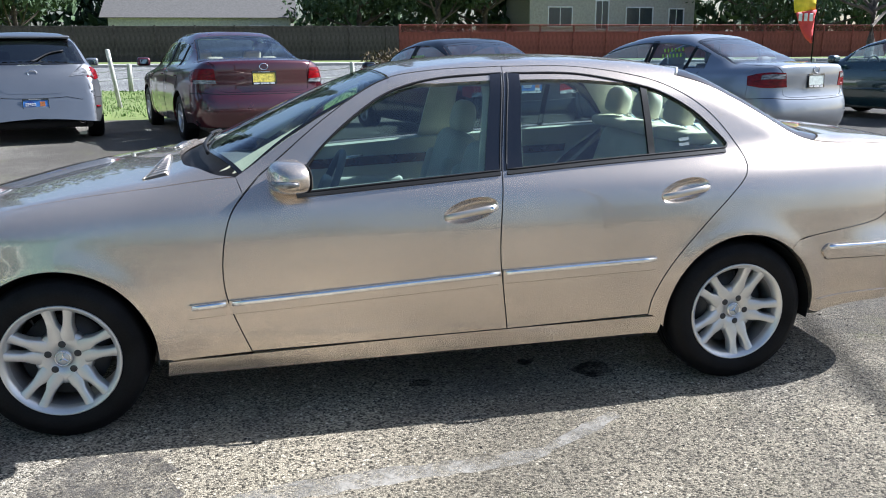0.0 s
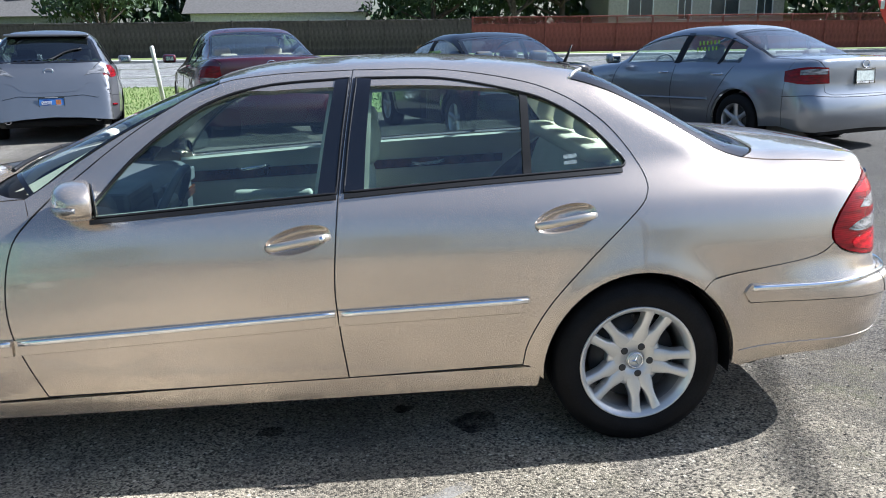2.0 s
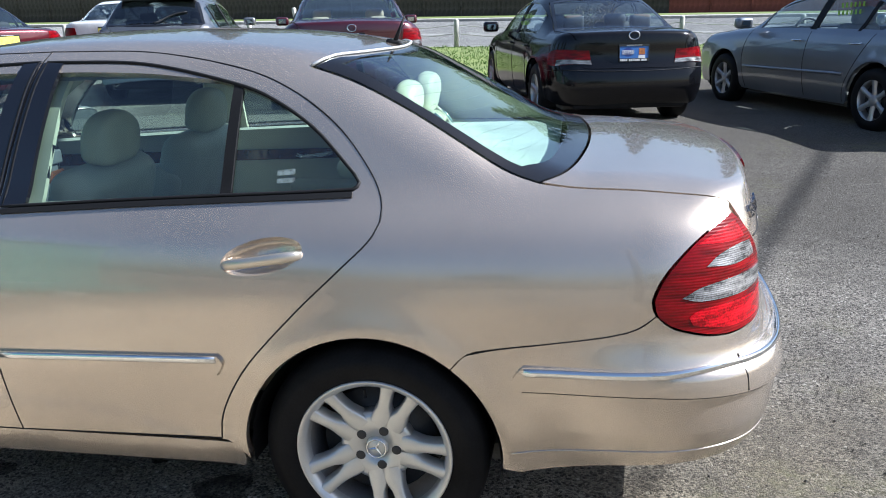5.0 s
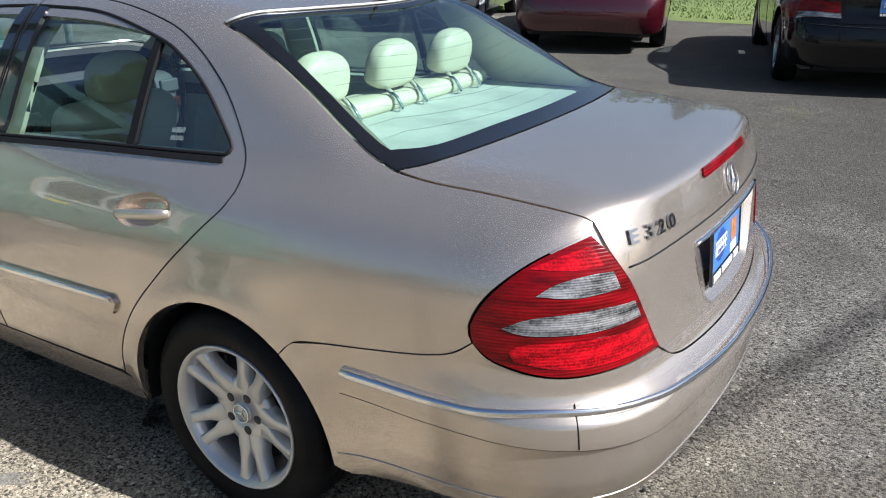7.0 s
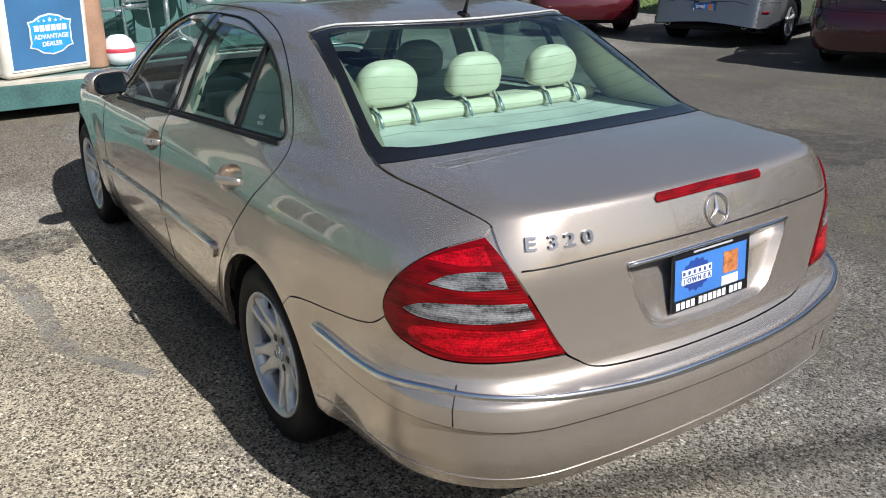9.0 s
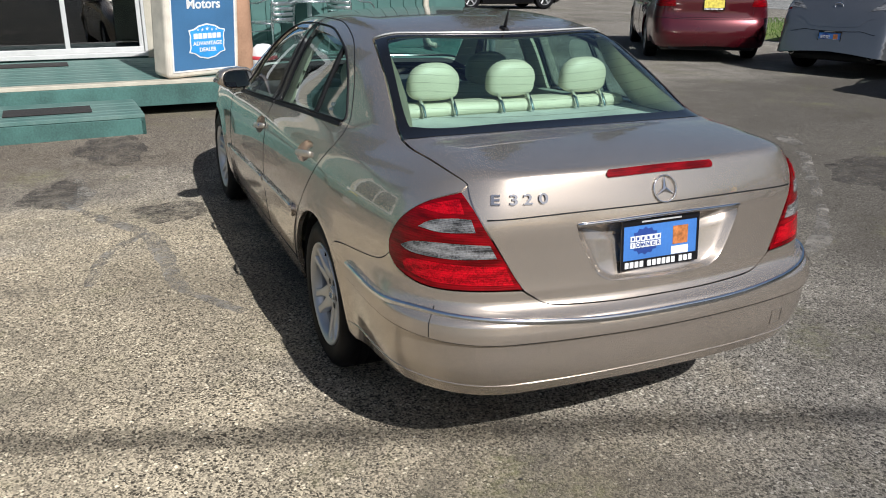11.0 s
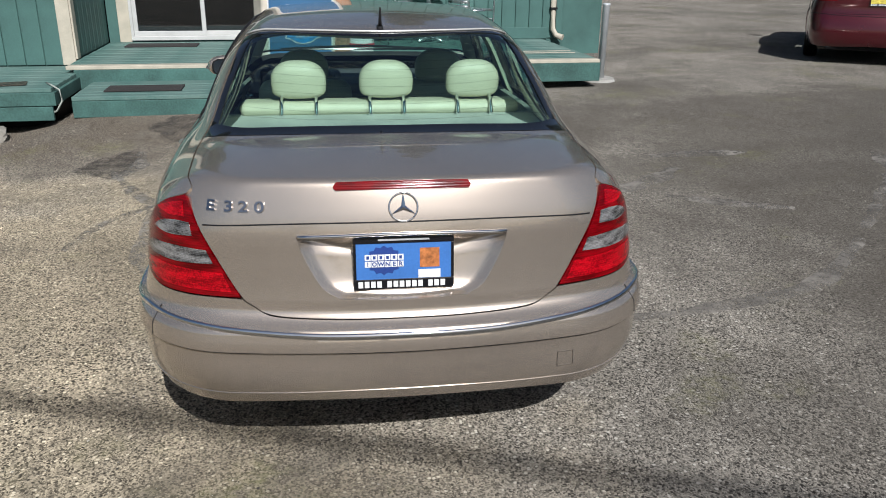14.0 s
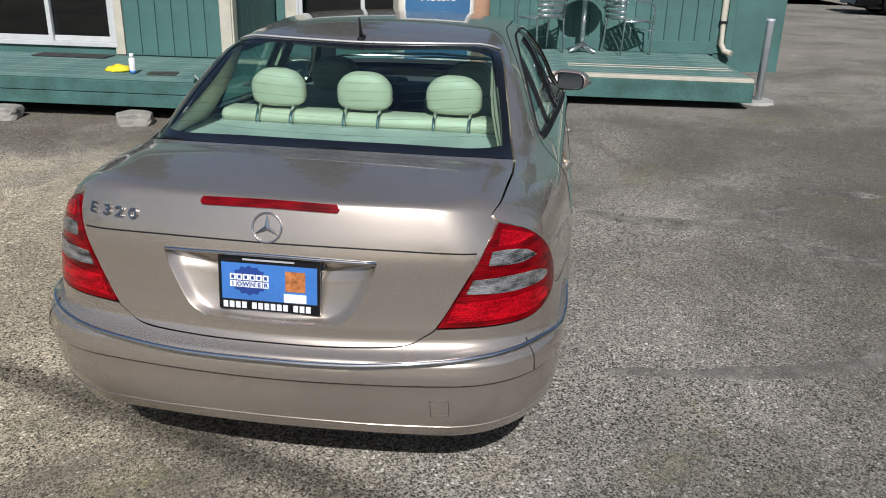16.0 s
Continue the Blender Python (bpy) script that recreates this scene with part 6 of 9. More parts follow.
def leaf_cloud(name, centres, material, parent, n, size, rnd):
    verts, faces = [], []
    for _ in range(n):
        c, r = centres[rnd.randrange(len(centres))]
        while True:
            v = Vector((rnd.uniform(-1, 1), rnd.uniform(-1, 1), rnd.uniform(-1, 1)))
            if 0.25 < v.length < 1:
                break
        p = Vector(c) + Vector((v.x * r, v.y * r, v.z * r * 0.75))
        q = Euler((rnd.uniform(0, 6.28), rnd.uniform(0, 6.28), rnd.uniform(0, 6.28))).to_matrix()
        s = size * rnd.uniform(0.6, 1.4)
        i = len(verts)
        for a, b in ((-1, 0), (0, -0.45), (1, 0), (0, 0.45)):
            verts.append(p + q @ Vector((a * s, b * s, 0.15 * s * (1 - abs(a)))))
        faces.append((i, i + 1, i + 2, i + 3))
    me = bpy.data.meshes.new(name)
    me.from_pydata([tuple(v) for v in verts], [], faces)
    me.materials.append(material)
    ob = new(name, me)
    ob.parent = parent
    return ob


def broad_tree(x, y, h, spread, seed, label, leaves=5200):
    rnd = random.Random(seed)
    t = thing("tree", pose(x, y, gz(x, y) - 0.02), label, "tree")
    bm = bmesh.new()
    add_tube(bm, [(0, 0, -0.2), (0.05, 0, h * 0.15), (rnd.uniform(-0.2, 0.2), 0.1, h * 0.35), (rnd.uniform(-0.4, 0.4), rnd.uniform(-0.3, 0.3), h * 0.7)], [h * 0.035, h * 0.027, h * 0.022, h * 0.008], 10)
    cs = []
    for k in range(9):
        a = k * 2.4 + rnd.uniform(-0.4, 0.4)
        z0 = h * rnd.uniform(0.22, 0.5)
        r = spread * rnd.uniform(0.5, 1)
        e = (r * math.cos(a), r * math.sin(a), z0 + h * rnd.uniform(0.15, 0.4))
        add_tube(bm, [(0, 0, z0), (e[0] * 0.5, e[1] * 0.5, z0 + (e[2] - z0) * 0.4), e], [h * 0.014, h * 0.009, h * 0.003], 6)
        cs.append((e, spread * rnd.uniform(0.35, 0.55)))
        cs.append(((e[0] * 0.6, e[1] * 0.6, e[2] + h * 0.08), spread * rnd.uniform(0.3, 0.5)))
    cs.append(((0, 0, h * 0.8), spread * 0.5))
    part("trunk", bm, M["bark"], t)
    leaf_cloud("crown", cs, M["leaf"], t, leaves, 0.22, rnd)


def conifer(x, y, h, seed, label):
    rnd = random.Random(seed)
    t = thing("tree", pose(x, y, gz(x, y) - 0.02), label, "tree")
    part("trunk", tube([(0, 0, -0.2), (0, 0, h * 0.5), (0, 0, h)], [h * 0.022, h * 0.013, 0.02], 8), M["bark"], t)
    cs = []
    for k in range(46):
        z = h * (0.12 + 0.86 * k / 46)
        r = (1 - k / 46) ** 0.8 * h * 0.17 + 0.2
        a = k * 2.4
        cs.append(((r * 0.7 * math.cos(a), r * 0.7 * math.sin(a), z - 0.1 * r), r * 0.55))
    leaf_cloud("crown", cs, M["needle"], t, 5200, 0.24, rnd)


def shrub(x, y, z, w, h, material, label, seed, n=2600, size=0.05):
    rnd = random.Random(seed)
    s = thing("bush", pose(x, y, z), label, "bush")
    bm = bmesh.new()
    cs = []
    for k in range(14):
        a = k * 2.4
        r = w * 0.36 * math.sqrt((k + 0.5) / 14)
        e = (r * math.cos(a), r * math.sin(a) * 0.8, h * rnd.uniform(0.45, 0.78))
        add_tube(bm, [(0.2 * e[0], 0.2 * e[1], -0.05), (0.6 * e[0], 0.6 * e[1], e[2] * 0.5), e], [0.02, 0.014, 0.006], 5)
        cs.append((e, w * 0.22))
        cs.append(((e[0], e[1], h * 0.35), w * 0.2))
    part("stems", bm, M["bark"], s)
    leaf_cloud("foliage", cs, material, s, n, size, rnd)


def slab_grass():
    slab("dry_verge", (-60, -6, 0.0), (-27, 11, 0.27), M["soil"], "dry grass strip at the far end of the lot", "verge")
    # hedge and woods that close the view behind the fences
    rnd = random.Random(4)
    cs = []
    for k in range(150):
        x = -60 + k * 0.95
        cs.append(((x, 66 + rnd.uniform(-2, 2), 0.8 + rnd.uniform(0.6, 2.2)), 2.2))
        cs.append(((x, 68 + rnd.uniform(-2, 2), 3.5 + rnd.uniform(0, 3.5)), 2.6))
        cs.append(((x, 70 + rnd.uniform(-2, 2), 7.0 + rnd.uniform(0, 4)), 2.8))
    tagged(leaf_cloud("woods", cs, M["leaf"], None, 26000, 0.55, rnd), "dark dense trees and hedge beyond the houses", "trees", kind="stuff")


def far_things():
    house(-6.0, 60.0, 13.0, 8.0, 3.0, M["white_wall"], M["shingle"], [(-4.6, 0.9, 1.6, 1.3, "w"), (-0.5, 0.9, 2.0, 1.4, "w"), (4.2, 1.2, 1.4, 1.2, "w")], "pale single-storey house behind the board fence")
    house(26.0, 59.0, 14.0, 8.0, 5.2, M["tan_wall"], M["shingle"], [(-4.5, 2.4, 1.9, 1.4, "w"), (-1.0, 2.2, 1.0, 2.1, "d"), (2.2, 2.4, 2.2, 1.4, "w"), (5.4, 2.4, 1.2, 1.3, "w")], "beige two-storey house above the red fence")
    house(-27.0, 62.0, 12.0, 8.0, 3.0, M["grey_wall"], M["shingle"], [(-3, 0.9, 1.6, 1.3, "w"), (2.5, 0.9, 1.8, 1.3, "w")], "grey single-storey house behind the fence")
    for k, (x, y, h, r) in enumerate(((-17.5, 55, 7, 3.4), (5.5, 57, 8, 4.0), (11.0, 56, 8.5, 4.2), (15.5, 60, 9, 4.5), (37, 56, 8, 4.5), (43, 57, 9, 4.6), (-33, 58, 8, 4), (52, 60, 10, 5))):
        broad_tree(x, y, h, r, 20 + k, "dense dark green leafy tree behind the fence", 4200)
    broad_tree(38.9, 45.5, 9.0, 3.6, 77, "bare-branched street tree with a thick trunk", 900)
    for k, (x, y, h) in enumerate(((-14, 70, 17), (-4, 72, 20), (9, 74, 19), (21, 73, 22), (33, 72, 18), (-30, 70, 19), (-26, 3, 15), (-24, -8, 18), (-22, -16, 16), (-30, 16, 19), (-34, 26, 17))):
        conifer(x, y, h, 60 + k, "tall dark conifer in the distance")
    for k, (x, y, h, r) in enumerate(((-20, -60, 9, 4.2), (2, -66, 9, 4.6), (26, -58, 9.5, 4.4), (62, 18, 11, 5), (66, -20, 10, 5))):
        broad_tree(x, y, h, r, 90 + k, "leafy tree at the edge of the lot", 2600)
    slab_grass()
    shrub(2.45, 19.2, 0.33, 1.5, 1.2, M["shrub"], "round clipped brown bush beside the grass", 3)
    # feather flag
    fl = thing("feather_flag", pose(13.5, 16.0, 0.30), "red and yellow feather flag on a dark pole", "flag")
    part("pole", tube([(0.15, 0, 0), (0.15, 0, 2.6), (0.05, 0, 3.4)], [0.02, 0.016, 0.01], 8), M["gap"], fl)
    M["flag_red"] = mat("flag_red", (0.65, 0.06, 0.06), 0.7)
    M["flag_yellow"] = mat("flag_yellow", (0.85, 0.62, 0.03), 0.7)
    for nm, m, z0, z1, l0, l1 in (("red_cloth", M["flag_red"], 1.35, 2.15, 0.05, 0.62), ("yellow_cloth", M["flag_yellow"], 2.15, 3.1, 0.62, 0.72)):
        bm = bmesh.new()
        rows = []
        for j in range(7):
            t = j / 6
            z = z0 + (z1 - z0) * t
            wdt = l0 + (l1 - l0) * t ** 0.7
            rows.append([bm.verts.new((0.14 - wdt * i / 5, 0.04 * math.sin(i * 1.3 + t * 4), z - 0.08 * i / 5)) for i in range(6)])
        for A, B in zip(rows, rows[1:]):
            for i in range(5):
                bm.faces.new((A[i], A[i + 1], B[i + 1], B[i])).smooth = True
        o = part(nm, bm, m, fl)
        o.modifiers.new("cloth", "SOLIDIFY").thickness = 0.004
    bm = bmesh.new()
    for k in range(3):
        add_box(bm, (-0.40 + 0.16 * k, -0.075, 1.85), (-0.30 + 0.16 * k, -0.06, 2.05), 0.004, 1)
    part("flag_lettering", bm, M["white"], fl, "white lettering, as plain bars")


# ---- the green office with its deck ----
M["green"] = mat("green_siding", (0.052, 0.122, 0.108), 0.7, vary=0.14, scale=2.5, fine=90, bump=0.2)
M["deck_green"] = mat("worn_green_deck", (0.070, 0.148, 0.130), 0.75, scale=3.5, fine=50, bump=0.35, color2=(0.135, 0.21, 0.185))
M["deck_dark"] = mat("green_fascia", (0.050, 0.122, 0.106), 0.75, vary=0.25, scale=3, fine=60, bump=0.3)
M["bare_wood"] = mat("bare_plank", (0.50, 0.42, 0.32), 0.8, vary=0.25, scale=4, fine=60, bump=0.3)
M["cream_paint"] = mat("cream_trim", (0.46, 0.42, 0.335), 0.6, vary=0.1, bump=0.1)
M["vinyl"] = mat("white_vinyl", (0.50, 0.50, 0.485), 0.4, vary=0.06)
# near-black room surfaces: the shade indoors is put into the colour
M["room_shade"] = mat("shade_black_room", (0.02, 0.02, 0.022), 0.9)
M["pane"] = glass("window_glass", (0.45, 0.47, 0.47))
M["mat"] = mat("black_mat", (0.028, 0.025, 0.024), 0.95, fine=150, bump=0.6)
M["galv"] = mat("galvanised_steel", (0.55, 0.57, 0.58), 0.5, 0.35, 0.12)
M["alu"] = mat("brushed_aluminium", (0.72, 0.73, 0.74), 0.28, 0.95, 0.08)
M["brown"] = mat("brown_fibre", (0.36, 0.21, 0.13), 0.8, fine=60, bump=0.2)
M["stone"] = mat("rough_block", (0.30, 0.28, 0.24), 0.95, fine=30, bump=0.6)
M["gravel"] = mat("gravel", (0.20, 0.175, 0.145), 0.95, vary=0.4, scale=20)

DZ = 0.52   # deck level


def siding(parent, x0, x1, y0, y1, z0, z1, face):
    """Upright boards 0.2 m wide on a wall that faces +x or +y."""
    shared = {}
    a, b = (y0, y1) if face == "x" else (x0, x1)
    k = a
    while k < b - 0.01:
        w = min(0.203, b - k)
        key = round(w, 3)
        if key not in shared:
            bm = box((0, 0, z0), (0.018, w - 0.009, z1), 0.004, 1) if face == "x" else box((0, 0, z0), (w - 0.009, 0.018, z1), 0.004, 1)
            o = part("siding_board", bm, M["green"], parent)
            shared[key] = o.data
        else:
            o = new("siding_board", shared[key])
            o.parent = parent
        o.location = (x0, k, 0) if face == "x" else (k, y0, 0)
        k += 0.203


def sliding_unit(name, m, w, h, label):
    """White sliding unit: frame, two sashes with panes; m at its lower middle, facing -y."""
    u = thing(name, m, label, "sliding door", kind="structure")
    f = bmesh.new()
    for lo, hi in (((-w / 2, -0.05, 0), (w / 2, 0.06, 0.055)), ((-w / 2, -0.05, h - 0.06), (w / 2, 0.06, h)), ((-w / 2, -0.05, 0.055), (-w / 2 + 0.06, 0.06, h - 0.06)), ((w / 2 - 0.06, -0.05, 0.055), (w / 2, 0.06, h - 0.06))):
        add_box(f, lo, hi, 0.006, 2)
    part("frame", f, M["vinyl"], u, "white vinyl frame")
    for a, b, y in ((-w / 2 + 0.06, 0.03, -0.035), (-0.03, w / 2 - 0.06, 0.012)):
        s = bmesh.new()
        for lo, hi in (((a, y, 0.055), (b, y + 0.035, 0.12)), ((a, y, h - 0.12), (b, y + 0.035, h - 0.06)), ((a, y, 0.12), (a + 0.055, y + 0.035, h - 0.12)), ((b - 0.055, y, 0.12), (b, y + 0.035, h - 0.12))):
            add_box(s, lo, hi, 0.005, 2)
        sash = part("sash", s, M["vinyl"], u)
        part("pane", box((a + 0.05, y + 0.014, 0.115), (b - 0.05, y + 0.019, h - 0.115)), M["pane"], sash, "dark reflecting glass")
    return u


def office():
    # walls with thickness; openings go through
    def wall(name, boxes, label):
        bm = bmesh.new()
        for lo, hi in boxes:
            add_box(bm, lo, hi)
        return tagged(part(name, bm, M["green"]), label, "wall", kind="structure")
    top = 3.2
    lab = "green-painted board wall of the sales office"
    w = wall("wall_main", [((-6.6, -3.1, 0.1), (-6.42, -2.84, top)), ((-6.6, -0.90, 0.1), (-6.42, 3.2, top)), ((-6.6, -2.84, 2.62), (-6.42, -0.90, top)), ((-6.6, -2.84, 0.1), (-6.42, -0.90, DZ + 0.02))], lab)
    siding(w, -6.418, 0, -0.78, 3.18, DZ + 0.01, top, "x")
    part("skirt_board", box((-6.418, -0.78, DZ), (-6.385, 2.95, DZ + 0.16), 0.005), M["green"], w)
    w = wall("wall_left", [((-4.8, -9.0, 0.1), (-4.62, -6.25, top)), ((-4.8, -4.55, 0.1), (-4.62, -3.13, top)), ((-4.8, -6.25, 2.56), (-4.62, -4.55, top)), ((-4.8, -6.25, 0.1), (-4.62, -4.55, 0.54))], lab)
    siding(w, -4.618, 0, -4.45, -3.24, 0.46, top, "x")
    siding(w, -4.618, 0, -9.0, -6.37, 0.46, top, "x")
    w = wall("wall_return", [((-6.42, -3.31, 0.1), (-4.8, -3.13, top))], lab)
    siding(w, -6.40, -4.72, -3.128, 0, DZ, top, "y")
    w = wall("wall_wing", [((-7.2, 3.2, 0.1), (-7.02, 4.0, top)), ((-14, 3.82, 0.1), (-7.2, 4.0, top)), ((-7.02, 3.1, 0.1), (-6.6, 3.2, top))], "plain green wall at the end of the office")
    slab("wall_back", (-14.2, -9.0, 0.1), (-14.0, 4.0, top), M["green"], "back wall of the office", "wall")
    slab("wall_far_side", (-14.0, -9.2, 0.1), (-4.62, -9.0, top), M["green"], "far side wall of the office", "wall")
    # inner wall and floors coloured near-black to stand for an unlit room
    slab("wall_room", (-9.2, -9.0, 0.1), (-9.1, 3.8, top), M["room_shade"], "inner wall behind the glass, coloured near-black for shade", "wall")
    slab("floor_room", (-9.1, -9.0, 0.3), (-4.8, -3.31, DZ - 0.02), M["room_shade"], "office floor, coloured near-black for shade", "floor")
    slab("floor_room", (-9.1, -3.31, 0.3), (-6.6, 3.1, DZ - 0.02), M["room_shade"], "office floor, coloured near-black for shade", "floor")
    slab("ceiling", (-14.2, -9.2, top), (-6.2, 4.3, top + 0.15), M["green"], "flat roof over the office", "roof")
    slab("ceiling", (-6.2, -9.2, top), (-4.4, -3.0, top + 0.15), M["green"], "flat roof over the front room", "roof")
    d = sliding_unit("door_1", pose(-6.43, -1.87, DZ + 0.02, 0, 0, 90), 1.93, 2.06, "white sliding glass door, shut, dark inside")
    w1 = sliding_unit("window_1", pose(-4.63, -5.40, 0.54, 0, 0, 90), 1.69, 2.0, "white sliding window, shut, dark inside")
    for nm, lo, hi in (("trim", (-6.42, -2.96, DZ), (-6.375, -2.81, 2.75)), ("trim", (-6.42, -0.93, DZ), (-6.375, -0.78, 2.75)), ("trim", (-4.62, -3.25, 0.46), (-4.578, -3.11, top)), ("trim", (-4.74, -3.13, DZ), (-4.60, -3.09, top)),
                       ("trim", (-4.62, -4.58, 0.46), (-4.585, -4.46, 2.7)), ("trim", (-4.62, -6.33, 0.46), (-4.585, -6.21, 2.7))):
        tagged(part(nm, box(lo, hi, 0.006), M["cream_paint"]), "cream-painted corner or frame board", "trim", kind="structure")
    dp = thing("downspout", pose(-6.40, 3.02, 0), "cream metal downspout with an elbow at its foot", "downspout")
    part("pipe", tube([(0.03, 0, 3.1), (0.03, 0, 1.0), (0.03, 0.0, 0.66), (0.06, 0.05, 0.57), (0.13, 0.13, 0.545)], 0.042, 10), M["cream_paint"], dp)
    part("strap", box((-0.01, -0.05, 0.93), (0.078, 0.05, 0.96), 0.004), M["gap"], dp)

    # deck of planks along y
    def planks(name, x0, x1, y0, y1, z, label, odd=()):
        bm = bmesh.new()
        add_box(bm, (x0 + 0.05, y0 + 0.1, z - 0.14), (x1 - 0.08, y1 - 0.1, z - 0.045))
        dk = tagged(part(name, bm, M["gap"]), label, "deck", kind="structure")
        n = int(round((x1 - x0) / 0.142))
        shared = None
        for k in range(n):
            x = x0 + (x1 - x0) * k / n
            if shared is None:
                shared = box((0, y0, z - 0.04), ((x1 - x0) / n - 0.007, y1, z), 0.005, 1)
                o = part("plank", shared, M["deck_green"], dk)
                shared = o.data
            else:
                o = new("plank", shared)
                o.parent = dk
            o.location = (x, 0, 0.002 * ((k * 5) % 3))
            if k in odd:
                o.data = o.data.copy()
                o.data.materials.clear()
                o.data.materials.append(M["cream_paint"])
        return dk
    d1 = planks("deck", -6.38, -3.97, -3.08, 2.86, DZ, "green-painted plank deck with worn pale boards", (16,))
    for x in (-4.68, -4.86):
        part("pale_board", box((x, 0.9, DZ + 0.001), (x + 0.045, 2.78, DZ + 0.008), 0.002, 1), M["cream_paint"], d1, "pale painted stripe")
    part("fascia", box((-4.0, -3.0, 0.275), (-3.955, 2.86, DZ - 0.035), 0.006), M["deck_dark"], d1, "green fascia board")
    part("fascia", box((-6.3, 2.83, 0.275), (-4.0, 2.875, DZ - 0.035), 0.006), M["deck_dark"], d1)
    d2 = planks("platform", -4.60, -2.97, -8.0, -2.98, 0.45, "green-painted low plank platform", ())
    for z0, z1 in ((0.29, 0.415), (0.15, 0.283)):
        part("fascia", box((-2.99, -8.0, z0), (-2.945, -2.98, z1), 0.006), M["deck_dark"], d2)
    part("fascia", box((-4.0, -2.99, 0.29), (-2.945, -2.945, 0.415), 0.006), M["deck_dark"], d2)
    # solid black block added where only shade lies under the platform
    part("underside", box((-4.55, -7.9, 0.02), (-3.35, -3.05, 0.30)), M["gap"], d2, "black block in place of the shade under the platform")
    d3 = planks("step", -3.96, -3.0, -2.82, -1.40, 0.36, "broad green-painted wooden step", ())
    part("fascia", box((-3.04, -2.82, 0.16), (-3.0, -1.40, 0.318), 0.006), M["deck_dark"], d3, "green riser board")
    part("fascia", box((-3.96, -1.44, 0.16), (-3.0, -1.40, 0.318), 0.006), M["deck_dark"], d3)
    for x, y, z, sx, sy in ((-5.86, -2.35, DZ + 0.006, 0.36, 0.88), (-3.40, -2.2, 0.366, 0.34, 0.74), (-4.35, -5.0, 0.454, 0.28, 0.9)):
        t = thing("door_mat", pose(x, y, z), "dark worn rubber-backed door mat", "mat", "door mats")
        part("tread", box((-sx / 2, -sy / 2, 0), (sx / 2, sy / 2, 0.014), 0.005, 2), M["mat"], t)
    rnd = random.Random(4)
    for x, y, s in ((-2.78, -3.55, 0.15), (-2.80, -4.98, 0.15), (-2.9, -6.2, 0.15)):
        bm = bmesh.new()
        bmesh.ops.create_icosphere(bm, subdivisions=3, radius=1)
        for v in bm.verts:
            v.co = Vector((max(min(v.co.x * 1.3, 0.9), -0.9) * s, max(min(v.co.y * 1.3, 1), -1) * s * 1.15, max(min(v.co.z * 1.3, 0.8), -0.8) * s * 0.6)) * (1 + 0.12 * noise.noise(v.co * 2 + Vector((x, y, 0))))
        st = part("footing_block", bm, M["stone"])
        st.matrix_world = pose(x, y, gz(x, y) + s * 0.35, 0, 0, rnd.uniform(0, 90))
        tagged(st, "rough concrete footing block under the deck", "block", "deck footings")
    # bollard
    b = thing("bollard", pose(-4.45, 3.06, gz(-4.97, 3.0), 0, 1.5, 0), "grey steel bollard in a cracked concrete collar", "bollard")
    part("pipe", tube([(0, 0, -0.05), (0, 0, 0.90), (0, 0, 0.91), (0, 0, 0.93)], [0.042, 0.042, 0.05, 0.046], 16), M["galv"], b)
    bm = bmesh.new()
    bmesh.ops.create_cone(bm, cap_ends=True, segments=9, radius1=0.20, radius2=0.17, depth=0.05)
    for v in bm.verts:
        v.co.x *= 1.25 + 0.2 * noise.noise(v.co * 9)
        v.co.z += 0.012
    part("collar", bm, M["concrete"], b)


